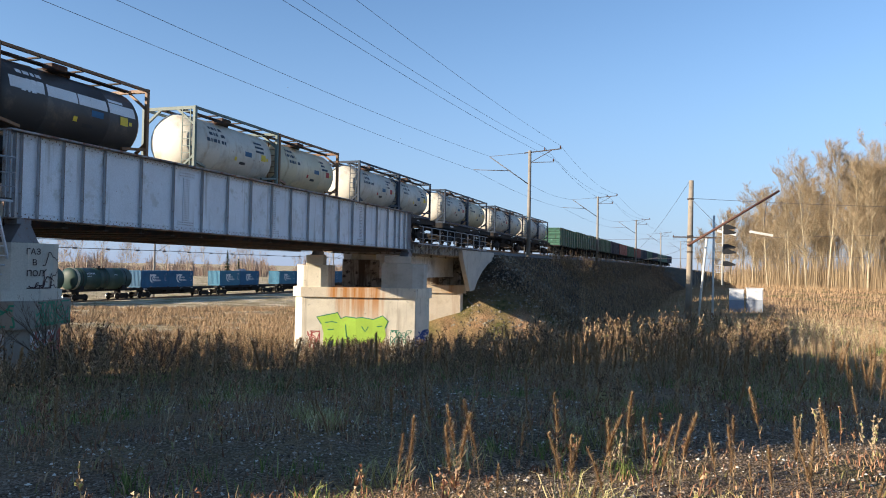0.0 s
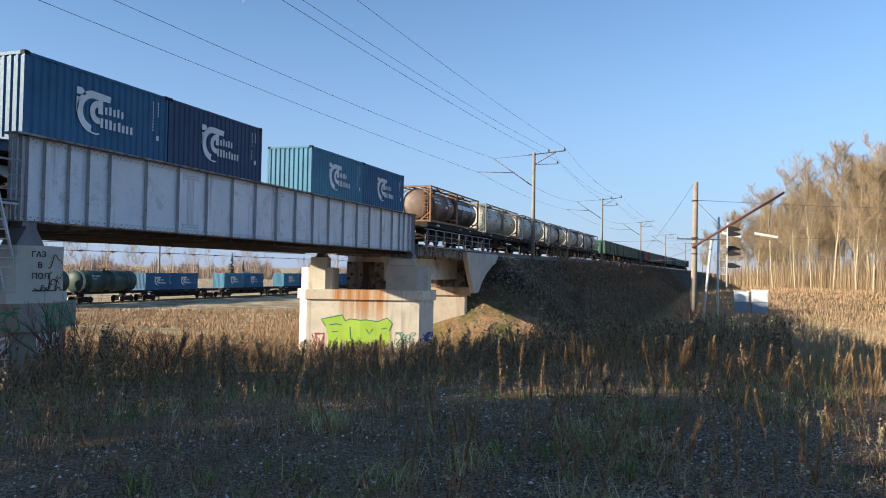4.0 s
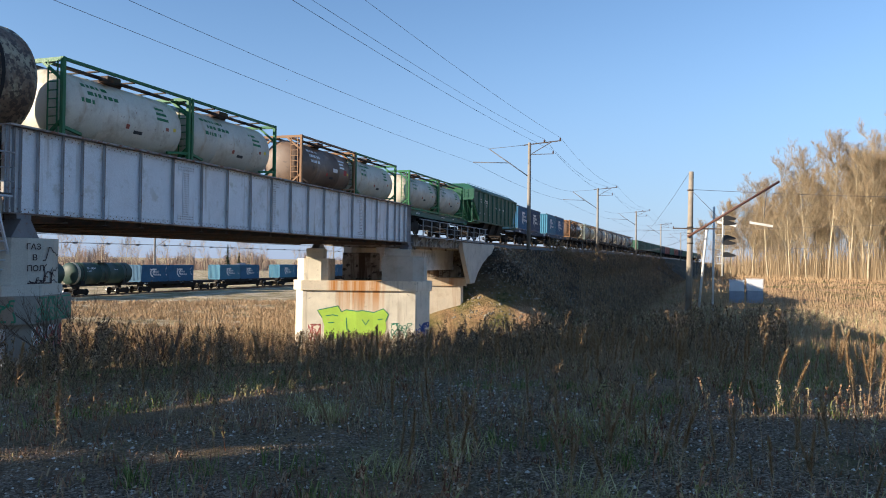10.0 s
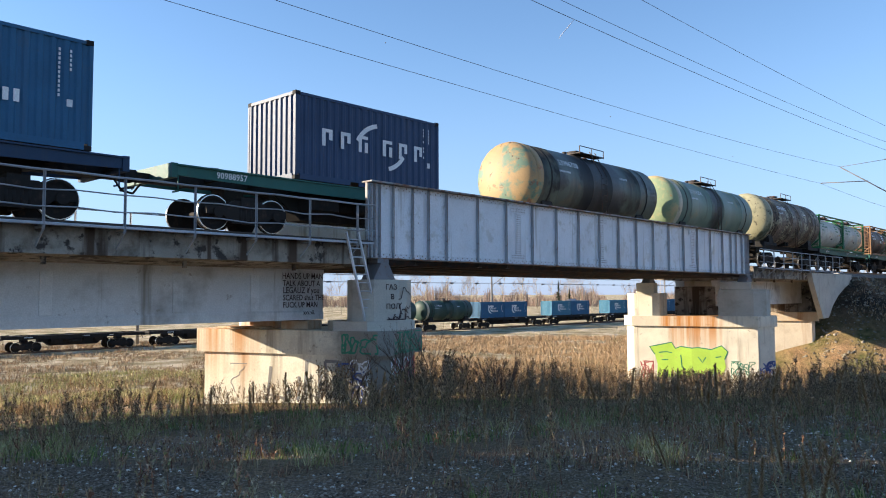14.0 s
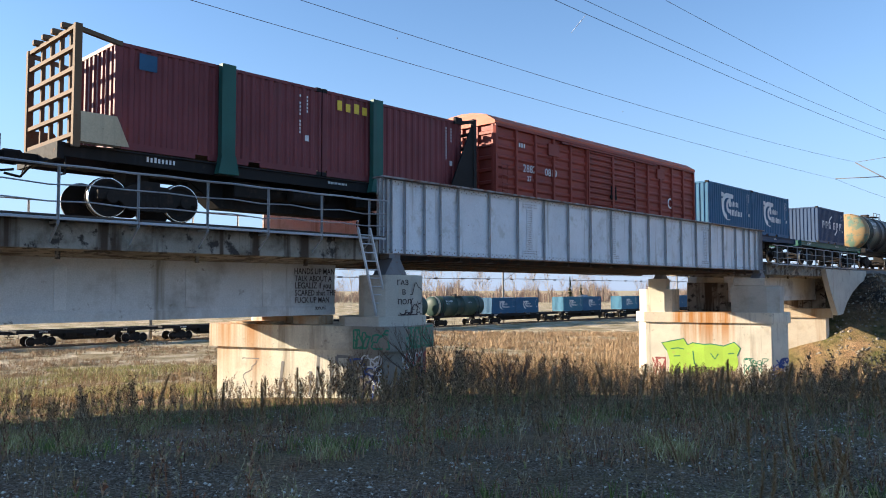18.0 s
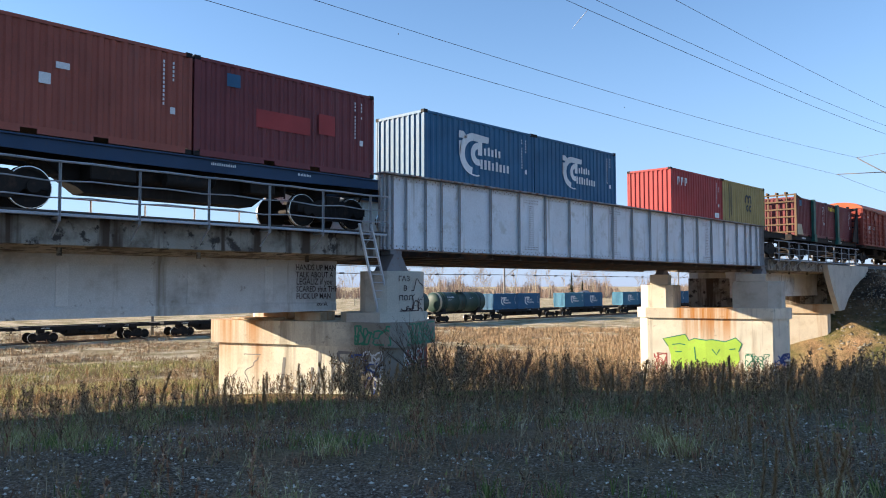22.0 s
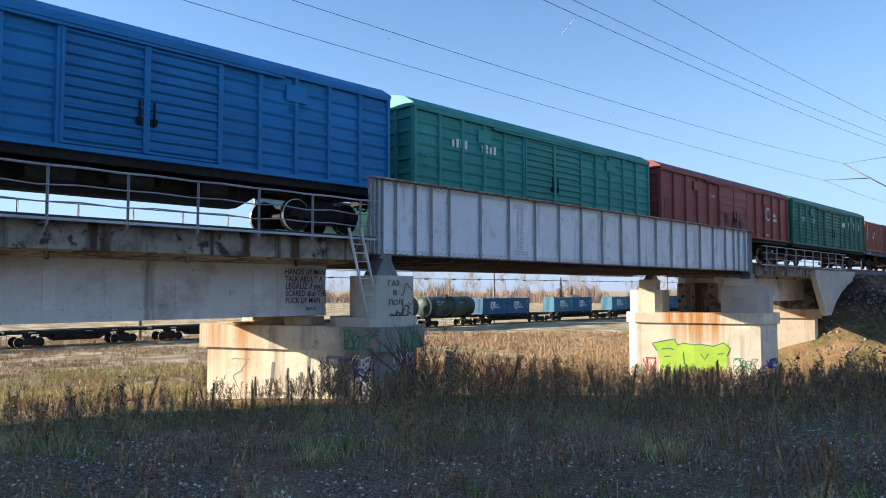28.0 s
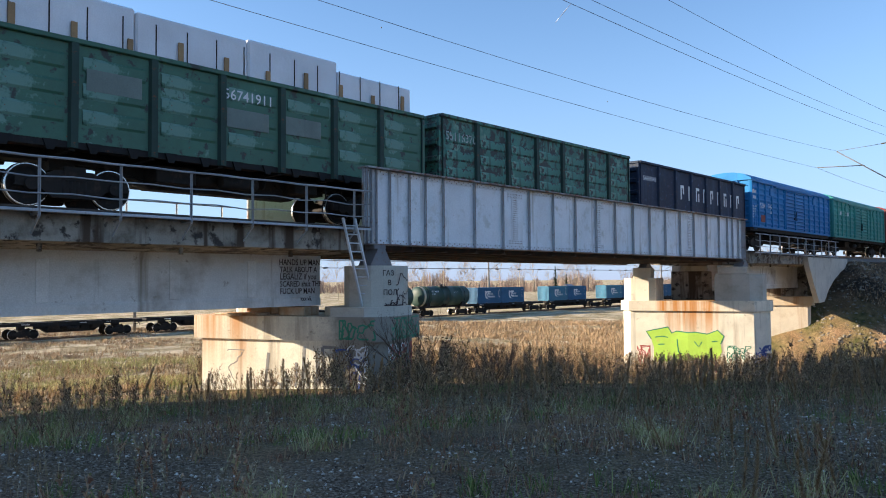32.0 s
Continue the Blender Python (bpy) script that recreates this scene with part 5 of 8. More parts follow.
# ---- tank wagon ----
def tank_wagon(shell, head, label, seed, band="cistern_band"):
    w = thing("tank_wagon", Matrix(), label, "tank wagon", "wagons of the freight train")
    R, zc, L = (1.62, 2.88, 5.56) if seed == 71 else (1.5, 2.73, 5.56)
    size = f"_{R:.2f}"

    def shell_part(bm):
        prof = [(-L + 0.55, R)]
        for y in (-3.4, -0.8, 0.8, 3.4):
            prof += [(y - 0.03, R), (y - 0.025, R + 0.012), (y + 0.025, R + 0.012), (y + 0.03, R)]
        prof += [(L - 0.55, R)]
        lathe(bm, prof, 44, "y")
        shift(bm, 0, Matrix.Translation((0, 0, zc)))

    def head_part(bm, s):
        prof = [(s * (L - 0.55 + 0.55 * math.sin(radians(a))), R * math.cos(radians(a)) * (1 if a < 89 else 0) + 0.01) for a in (0, 15, 30, 45, 58, 70, 80, 90)]
        lathe(bm, [(s * (L - 0.57), R + 0.004), (s * (L - 0.55), R + 0.004)] + prof[1:], 44, "y")
        shift(bm, 0, Matrix.Translation((0, 0, zc)))

    def band_part(bm):
        n = 44
        rows = [[bm.verts.new((r * math.cos(6.28319 * i / n), y, zc + r * math.sin(6.28319 * i / n))) for i in range(n)] for y, r in ((-L + 0.58, R + 0.001), (-L + 0.58, R + 0.014), (-L + 1.0, R + 0.014), (-L + 1.0, R + 0.001))]
        for a, b in zip(rows[:-1], rows[1:]):
            for i in range(n):
                bm.faces.new((a[i], a[(i + 1) % n], b[(i + 1) % n], b[i])).smooth = True

    put("barrel", "cistern_shell" + size, shell_part, M[shell], w)
    put("tank_head", "cistern_head_back" + size, lambda bm: head_part(bm, -1), M[head], w, None, "domed tank end with worn paint")
    put("shell_band", "cistern_band_ring" + size, band_part, M[band], w, None, "pale worn band behind the tank end")
    put("tank_head", "cistern_head_front" + size, lambda bm: head_part(bm, 1), M[shell], w)

    def underframe(bm):
        box(bm, -0.25, 0.25, -L, L, 0.95, 1.30)
        for y in (-L + 0.05, L - 0.05):
            box(bm, -1.4, 1.4, y - 0.10, y + 0.10, 0.95, 1.30)
        for sx in (-1, 1):
            box(bm, min(sx * 1.2, sx * 1.32), max(sx * 1.2, sx * 1.32), -L, -L + 2.4, 1.08, 1.28)
            box(bm, min(sx * 1.2, sx * 1.32), max(sx * 1.2, sx * 1.32), L - 2.4, L, 1.08, 1.28)
        for y in (-3.9, 3.9):
            prism(bm, [(-1.25, 1.25), (1.25, 1.25), (1.15, 1.95), (0.75, 1.70), (0, 1.52), (-0.75, 1.70), (-1.15, 1.95)], "y", y - 0.35, y + 0.35)
        for y in (-0.25, 0.25):
            box(bm, -0.9, 0.9, y - 0.08, y + 0.08, 1.25, 1.75)

    put("underframe", "cistern_underframe", underframe, M["wagon_black"], w)

    def platform(bm):
        z = zc + R
        rod(bm, (0, 0, z - 0.05), (0, 0, z + 0.22), 0.33, 16)
        rbox(bm, -0.3, 0.3, -0.3, 0.3, z + 0.2, z + 0.27, 0.03)
        rod(bm, (0, 0.9, z - 0.05), (0, 0.9, z + 0.2), 0.1, 10)
        rod(bm, (0, -0.8, z - 0.05), (0, -0.8, z + 0.16), 0.1, 10)
        for sx in (-1, 1):
            box(bm, min(sx * 0.4, sx * 0.95), max(sx * 0.4, sx * 0.95), -1.0, 1.0, z - 0.02, z + 0.02)
            for y in (-1.0, 0.0, 1.0):
                bar(bm, (sx * 0.93, y, z - 0.05), (sx * 0.93, y, z + 0.30), 0.03)
            bar(bm, (sx * 0.93, -1.0, z + 0.30), (sx * 0.93, 1.0, z + 0.30), 0.03)

    put("hatch_platform", "cistern_platform" + size, platform, M["steel_dark"], w, None, "hatch with platform and rails")

    def ladder(bm):
        for y in (-0.22, 0.22):
            rod(bm, (1.56, y, 1.0), (1.56, y, 3.2), 0.02, 6)
            rod(bm, (1.56, y, 3.2), (0.95, y, 4.35), 0.02, 6)
        for i in range(9):
            rod(bm, (1.56, -0.22, 1.1 + 0.25 * i), (1.56, 0.22, 1.1 + 0.25 * i), 0.014, 5)

    put("ladder", "cistern_ladder", ladder, M["steel_dark"], w)
    for y in (-4.0, 4.0):
        bm = bmesh.new()
        for i in range(20):
            t0, t1 = radians(-40 + 13 * i), radians(-40 + 13 * (i + 1))
            q = [bm.verts.new(((R + 0.02) * math.cos(t), yy, zc + (R + 0.02) * math.sin(t))) for yy, t in ((y - 0.06, t0), (y + 0.06, t0), (y + 0.06, t1), (y - 0.06, t1))]
            bm.faces.new(q)
        part("strap", bm, M["wagon_black"], w, "steel holding strap")
    running_gear(w, L + 0.1, 3.9)
    # the number and the small print lie on the curved shell
    a = radians(24)
    if seed == 74:
        number(w, "51114254", -3.3, zc + 1.515 * math.sin(a), 0.27, 1.515 * math.cos(a), None, 26.0)
    if seed == 77:
        number(w, "53996708", -3.3, zc + 1.515 * math.sin(a), 0.27, 1.515 * math.cos(a), None, 26.0)
    for n, h, y, ang, sd in ((8, 0.26, -3.3, 22, seed), (12, 0.09, -3.4, 12, seed + 1), (10, 0.09, 1.6, 20, seed + 2)):
        if seed in (74, 77) and n == 8:
            continue
        r = random.Random(sd)
        bm = bmesh.new()
        for i in range(n):
            a = y + i * h * 0.8
            k = h * 0.5
            for yy, dy, z0, z1 in ((a, k * (0.6 + 0.3 * r.random()), 0, 1),):
                t0, t1 = (radians(ang) + z * h / R for z in (z0, z1))
                q = [bm.verts.new(((R + 0.006) * math.cos(t), v, zc + (R + 0.006) * math.sin(t))) for v, t in ((yy, t0), (yy + dy, t0), (yy + dy, t1), (yy, t1))]
                bm.faces.new(q)
        part("lettering", bm, M["white_mark"], w)
    return w


# ---- covered van ----
def covered_van(half, colour, roof, label, seed, style=0):
    w = thing("covered_van", Matrix(), label, "boxcar", "wagons of the freight train")
    mt, W, z0, z1 = M[colour], 1.60, 1.12, 4.02
    key = f"van_{half:.2f}_{style}"
    door = 1.95

    def body(bm):
        box(bm, -W + 0.06, W - 0.06, -half + 0.06, half - 0.06, z0, z1)

    def ridged(bm, y0, y1, zz0, zz1, pitch, d, x, back=0.03):
        """One pressed sheet with horizontal ridges, for the near side."""
        n = max(1, round((zz1 - zz0) / pitch))
        pts = [(x - back, zz0), (x, zz0)]
        for i in range(n):
            c = zz0 + (i + 0.25) * pitch
            pts += [(x, c), (x + d, c + pitch * 0.2), (x + d, c + pitch * 0.35), (x, c + pitch * 0.55)]
        pts += [(x, max(zz1, pts[-1][1] + 0.01)), (x - back, max(zz1, pts[-1][1] + 0.01))]
        prism(bm, pts, "y", y0, y1)

    posts = [y for y in np.linspace(-half + 0.05, -door - 0.05, 6)] + [y for y in np.linspace(door + 0.05, half - 0.05, 6)]
    put("body", key + "_body", body, mt, w)
    sides = ((1, 0), (-1, 180))
    for sx, turn in sides:
        for y in posts:
            put("side_post", "van_side_post", lambda bm: prism(bm, [(W - 0.058, -0.08), (W + 0.055, -0.05), (W + 0.055, 0.05), (W - 0.058, 0.08)], "z", z0 + 0.11, z1 - 0.07), mt, w, pose(0, y, 0, 0, 0, turn))
        for zz in (z0, z1 - 0.07):
            put("side_rail", f"van_side_rail_{half:.2f}", lambda bm: rbox(bm, W - 0.058, W + 0.065, -half, half, 0, 0.11, 0.008), mt, w, pose(0, 0, zz, 0, 0, turn))
        for x in (-1.5, -0.75, 0, 0.75, 1.5):
            put("end_post", "van_end_post", lambda bm: box(bm, -0.05, 0.05, -0.058, 0.03, z0, z1), mt, w, pose(x, sx * half, 0, 0, 0, 0 if sx > 0 else 180))
        for zz in np.linspace(z0 + 0.25, z1 - 0.35, 6):
            put("end_rib", "van_end_rib", lambda bm: prism(bm, [(-0.058, 0), (0.0, 0.03), (0.0, 0.13), (-0.058, 0.16)], "x", -W + 0.1, W - 0.1), mt, w, pose(0, sx * half, zz, 0, 0, 0 if sx > 0 else 180))
    for p, q in zip(posts[:-1], posts[1:]):
        if q - p > 2.5:
            continue
        for sx, turn in sides:
            wide = (q - p) / 2 - 0.075
            put("side_panel", f"van_panel_{wide:.2f}_{style}", lambda bm: ridged(bm, -wide, wide, z0 + 0.13, z1 - 0.09, (0.36, 0.23, 0.92)[style], (0.045, 0.055, 0.014)[style], W - 0.05, 0.006), mt, w, pose(0, (p + q) / 2, 0, 0, 0, turn))
    for sx, turn in sides:
        for k in (-1, 1):
            mid, wide = sx * k * (door + 0.02) / 2, (door - 0.02) / 2
            d = put("door", f"van_door_{style == 2}", lambda bm: ridged(bm, -wide + 0.06, wide - 0.06, z0 + 0.14, z1 - 0.2, 0.46 if style == 2 else 0.24, 0.014 if style == 2 else 0.06, W + (0.045 if style == 2 else 0.015), 0.06), mt, w, pose(0, sx * mid, 0, 0, 0, turn), "smooth sliding door leaf with welded seams" if style == 2 else "sliding door leaf with pressed ridges")
            for e in (-1, 1):
                put("door_stile", f"van_door_stile_{style == 2}", lambda bm: rbox(bm, W - 0.045, W + (0.068 if style == 2 else 0.095), -0.04, 0.04, z0 + 0.13, z1 - 0.19, 0.006), mt, d, pose(0, e * (wide - 0.02), 0))
            if sx > 0:
                put("handle", "van_door_handle", lambda bm: (rod(bm, (W + 0.09, 0, 1.9), (W + 0.09, 0, 2.5), 0.03, 6), box(bm, W + 0.05, W + 0.1, -0.08, 0.08, 1.95, 2.1)), M["wagon_black"], d, pose(0, -k * (wide - 0.16), 0))
    put("door_rail", key + "_rail", lambda bm: [box(bm, min(s * (W + 0.02), s * (W + 0.11)), max(s * (W + 0.02), s * (W + 0.11)), -door * 2.0, door * 2.0, z1 - 0.17, z1 - 0.10) for s in (1, -1)], mt, w)

    for sx, turn in sides:
        for y in (-half * 0.55, half * 0.55):
            hatch = put("side_hatch", "van_side_hatch", lambda bm: rbox(bm, W - 0.03, W + 0.06, -0.36, 0.36, z1 - 0.75, z1 - 0.28, 0.012), mt, w, pose(0, y, 0, 0, 0, turn))
            put("hatch_bar", "van_hatch_bar", lambda bm: rod(bm, (W + 0.05, -0.3, z1 - 0.95), (W + 0.05, 0.3, z1 - 0.95), 0.015, 5), mt, hatch)

    def roof_part(bm):
        pts = [(-W - 0.06, z1 + 0.02), (-W - 0.05, z1 + 0.12), (-1.2, z1 + 0.40), (-0.6, z1 + 0.53), (0, z1 + 0.57), (0.6, z1 + 0.53), (1.2, z1 + 0.40), (W + 0.05, z1 + 0.12), (W + 0.06, z1 + 0.02)]
        prism(bm, pts, "y", -half - 0.05, half + 0.05)
        for y in np.linspace(-half, half, 19):
            for a, b in zip(pts[1:-1], pts[2:-1]):
                bar(bm, (a[0], y, a[1]), (b[0], y, b[1]), 0.06, 0.016)

    put("roof", key + "_roof", roof_part, M[roof], w, None, "curved sheet roof with seams")

    def ladder(bm):
        for y in (-half + 0.35,):
            for x in (W + 0.05,):
                for dy in (0, 0.32):
                    rod(bm, (x, y + dy, 1.0), (x, y + dy, 2.6), 0.014, 5)
                for i in range(6):
                    rod(bm, (x, y, 1.05 + 0.28 * i), (x, y + 0.32, 1.05 + 0.28 * i), 0.014, 5)

    put("ladder", key + "_ladder", ladder, mt, w)
    put("sole_bar", key + "_sole", lambda bm: [box(bm, min(s * 1.35, s * 1.52), max(s * 1.35, s * 1.52), -half, half, 0.92, 1.13) for s in (1, -1)] + [prism(bm, [(-half, 1.13), (-half, 0.9), (-half + 3.6, 0.9), (-half + 4.6, 0.32), (half - 4.6, 0.32), (half - 3.6, 0.9), (half, 0.9), (half, 1.13)], "x", -0.24, 0.24)] + [box(bm, -1.4, 1.4, y - 0.06, y + 0.06, 0.95, 1.12) for y in np.linspace(-half, half, 9)], M["wagon_black"], w)
    put("brake_gear", "brake_gear", brake_gear, M["bogie"], w)
    running_gear(w, half + 0.1, half - 2.05)
    return w


# ---- gondola ----
def gondola(half, colour, label, top=3.5, nposts=8, plain=False, far=False, post="gon_post"):
    w = thing("gondola_wagon", Matrix(), label, "gondola wagon", "wagons of the freight train")
    mt, W = M[colour], 1.55
    key = f"gon_{half:.2f}_{top:.2f}_{nposts}"
    ys = np.linspace(-half + 0.06, half - 0.06, nposts)

    def walls(bm):
        for s in (1, -1):
            box(bm, min(s * (W - 0.07), s * W), max(s * (W - 0.07), s * W), -half, half, 1.15, top)
        for s in (1, -1):
            box(bm, -W + 0.07, W - 0.07, min(s * half, s * (half - 0.07)), max(s * half, s * (half - 0.07)), 1.15, top)

    put("body", key + "_walls", walls, mt, w)
    put("floor", key + "_floor", lambda bm: box(bm, -W + 0.075, W - 0.075, -half + 0.075, half - 0.075, 1.15, 1.22), M["steel_dark"], w)

    for s in (1, -1):
        for y in ys:
            end = abs(y) > half - 0.3
            put("side_post", f"gon_post_{top:.2f}_{end}", lambda bm: prism(bm, [(W, -0.12), (W + 0.10, -0.08), (W + 0.10, 0.08), (W, 0.12)] if not end else [(W, -0.02), (W + 0.05, -0.02), (W + 0.05, 0.02), (W, 0.02)], "z", 1.0, top - 0.08), M[post] if not far else mt, w, pose(0, y, 0, 0, 0, 0 if s > 0 else 180))

    def rims(bm):
        for s in (1, -1):
            rbox(bm, min(s * (W - 0.09), s * (W + 0.10)), max(s * (W - 0.09), s * (W + 0.10)), -half - 0.02, half + 0.02, top - 0.09, top + 0.03, 0.02)
            rbox(bm, -W, W, min(s * (half - 0.09), s * (half + 0.06)), max(s * (half - 0.09), s * (half + 0.06)), top - 0.09, top + 0.03, 0.02)

    put("top_rim", key + "_rim", rims, mt, w)

    for s in (1, -1):
        turn = 0 if s > 0 else 180
        for zz in np.linspace(1.45, top - 0.5, 4):
            put("end_rib", "gon_end_rib", lambda bm: prism(bm, [(0, 0), (0.13, 0.07), (0.13, 0.2), (0, 0.27)], "x", -W + 0.11, W - 0.11), mt, w, pose(0, s * half, zz, 0, 0, turn))
        for x in (-W + 0.05, W - 0.05):
            put("end_post", f"gon_end_post_{top:.2f}", lambda bm: box(bm, -0.05, 0.05, 0, 0.1, 1.1, top - 0.1), mt, w, pose(x, s * half, 0, 0, 0, turn))
    if not plain:
        bay = ys[1] - ys[0]
        for a, b in zip(ys[:-1], ys[1:]):
            for s in (1, -1):
                for zz in (1.55, 2.15, 2.75):
                    put("pressed_panel", f"gon_press_{bay:.2f}", lambda bm: prism(bm, [(W, 0), (W + 0.03, 0.06), (W + 0.03, 0.30), (W, 0.36)], "y", -bay / 2 + 0.2, bay / 2 - 0.2), mt, w, pose(0, (a + b) / 2, zz, 0, 0, 0 if s > 0 else 180))
    if not far:
        for y in np.linspace(-half + 0.5, half - 0.5, 14):
            for s in (1, -1):
                put("discharge_latch", "discharge_latch", lambda bm: prism(bm, [(-0.16, 1.15), (0.16, 1.15), (0.07, 0.92), (-0.07, 0.92)], "x", W - 0.02, W + 0.05), M["wagon_black"], w, pose(0, y, 0, 0, 0, 0 if s > 0 else 180))
    put("underframe", key + "_under", lambda bm: [prism(bm, [(-half, 1.15), (-half, 0.85), (-half + 3.6, 0.85), (-half + 4.4, 0.40), (half - 4.4, 0.40), (half - 3.6, 0.85), (half, 0.85), (half, 1.15)], "x", -0.25, 0.25)] + [box(bm, -1.5, 1.5, y - 0.07, y + 0.07, 0.95, 1.14) for y in ys] + [box(bm, min(s * 1.40, s * 1.54), max(s * 1.40, s * 1.54), -half, half, 1.0, 1.15) for s in (1, -1)], M["wagon_black"], w)
    put("brake_gear", "brake_gear", brake_gear, M["bogie"], w)
    running_gear(w, half + 0.1, half - 2.17)
    return w


# ---- covered hopper ----
def hopper(half, label):
    w = thing("hopper_wagon", Matrix(), label, "hopper wagon", "wagons of the freight train")
    mt, W = M["hopper_green"], 1.52

    def body(bm):
        prism(bm, [(-half + 0.2, 4.0), (-half + 0.2, 3.15), (-half + 2.5, 1.35), (half - 2.5, 1.35), (half - 0.2, 3.15), (half - 0.2, 4.0)], "x", -W, W)

    put("body", "hopper_body", body, mt, w)

    for k, turn in ((1, 0), (-1, 180)):
        for y in np.linspace(-half + 1.9, half - 1.9, 9):
            put("side_rib", "hopper_rib", lambda bm: prism(bm, [(W - 0.002, -0.09), (W + 0.09, -0.05), (W + 0.09, 0.05), (W - 0.002, 0.09)], "z", 1.42, 3.90), mt, w, pose(0, y, 0, 0, 0, turn))
        for zz in (1.30, 3.90):
            put("side_rail", "hopper_rail", lambda bm: rbox(bm, W - 0.02, W + 0.10, -half + 0.2, half - 0.2, 0, 0.12, 0.008), mt, w, pose(0, 0, zz, 0, 0, turn))
        for e in (1, -1):
            put("corner_rib", "hopper_corner", lambda bm: box(bm, W - 0.02, W + 0.07, -0.06, 0.06, 3.15, 3.90), mt, w, pose(0, e * (half - 0.26), 0, 0, 0, turn))

    def roof(bm):
        pts = [(-W - 0.03, 4.0), (-0.95, 4.42), (-0.5, 4.50), (0.5, 4.50), (0.95, 4.42), (W + 0.03, 4.0)]
        vs = prism(bm, pts, "y", -half + 0.2, half - 0.2)
        for v in vs:
            if v.co.z > 4.1:
                v.co.y *= (half - 0.65) / (half - 0.2)

    put("roof", "hopper_roof", roof, mt, w)

    def hatches(bm):
        for y in np.linspace(-half + 0.9, half - 0.9, 14):
            rod(bm, (0, y, 4.40), (0, y, 4.56), 0.012, 5)
        rod(bm, (0, -half + 0.9, 4.56), (0, half - 0.9, 4.56), 0.014, 5)

    for y in np.linspace(-half + 2.2, half - 2.2, 6):
        put("roof_hatch", "hopper_hatch", lambda bm: rbox(bm, -0.3, 0.3, -0.45, 0.45, 4.48, 4.62, 0.03), mt, w, pose(0, y, 0))
    for x in (-0.8, 0.8):
        put("roof_rail", "hopper_roof_rail", hatches, mt, w, pose(x, 0, 0))

    for e in (1, -1):
        for x in (-1.45, -0.97, -0.48, 0.0, 0.48, 0.97, 1.45):
            put("chute_rib", f"hopper_chute_rib{e}", lambda bm: bar(bm, (0, e * (half - 0.25), 3.1), (0, e * (half - 2.5), 1.33), 0.06, 0.14), mt, w, pose(x, 0, 0))
        put("end_beam", "hopper_end_beam", lambda bm: box(bm, -W, W, -0.04, 0.04, 3.08, 3.22), mt, w, pose(0, e * (half - 0.155), 0))

    def platforms(bm):
        for e in (1, -1):
            box(bm, -1.45, 1.45, min(e * half, e * (half - 2.4)), max(e * half, e * (half - 2.4)), 1.18, 1.28)
            for s in (1, -1):
                bar(bm, (s * 1.42, e * (half - 0.2), 1.2), (s * 1.42, e * (half - 0.2), 3.15), 0.09)
                bar(bm, (s * 1.42, e * (half - 0.2), 2.0), (s * 1.42, e * (half - 1.7), 1.25), 0.05)
                rod(bm, (s * 1.42, e * (half - 0.05), 1.25), (s * 1.42, e * (half - 0.05), 2.2), 0.02, 6)
            rod(bm, (-1.42, e * (half - 0.05), 2.2), (1.42, e * (half - 0.05), 2.2), 0.02, 6)
            rod(bm, (-1.42, e * (half - 0.05), 1.7), (1.42, e * (half - 0.05), 1.7), 0.02, 6)
            for x in (0.7, 1.05):
                rod(bm, (x, e * (half - 0.14), 1.25), (x, e * (half - 0.14), 4.0), 0.016, 5)
            for i in range(9):
                rod(bm, (0.7, e * (half - 0.14), 1.45 + 0.28 * i), (1.05, e * (half - 0.14), 1.45 + 0.28 * i), 0.012, 5)

    put("end_platform", "hopper_platform", platforms, mt, w, None, "end platform with rails and ladder")

    for y in (-2.6, 0, 2.6):
        put("discharge_chute", "hopper_chute", lambda bm: prism(bm, [(-1.3, 1.35), (1.3, 1.35), (1.0, 0.45), (-1.0, 0.45)], "y", -0.8, 0.8), M["wagon_black"], w, pose(0, y, 0))
    put("centre_sill", "hopper_sill", lambda bm: box(bm, -0.25, 0.25, -half, half, 0.9, 1.3), M["wagon_black"], w)
    running_gear(w, half + 0.1, half - 2.3)
    x = W + 0.004
    number(w, "59773507", -half + 3.75, 3.05, 0.26, x)
    number(w, "20", -half + 4.4, 2.72, 0.2, x)
    for i, yy in enumerate((-0.4, 1.0, 2.4)):
        bars_fwd(w, yy, 2.75, 2, 0.2, M["white_mark"], 43 + i, x)
    bm = bmesh.new()
    ring_shape(bm, x, -half + 2.75, 3.15, 0.17, 0.05, 0, 360)
    part("emblem", bm, M["white_mark"], w)
    for i in range(4):
        bars_fwd(w, -half + 2.0 + 1.5 * i, 2.05, 6, 0.11, M["white_mark"], 50 + i, x)
    return w


# ---- the wagons in order, back from the leading end; (thing, middle along the train, height on the rails) ----
TRAIN = []
FLOOR = 1.335


def on_train(ob, s, z=0.0):
    TRAIN.append((ob, s, z))
    return ob


def pair(s, half, colour, wlabel, boxes, seed, bog=4.6, belly=0.34, floor=FLOOR):
    on_train(flat_wagon(half, colour, wlabel, bog, belly, seed), s)
    for ob, d in boxes:
        on_train(ob, s + d, floor)


BLACK_FLAT = "black container flat wagon with open underframe"
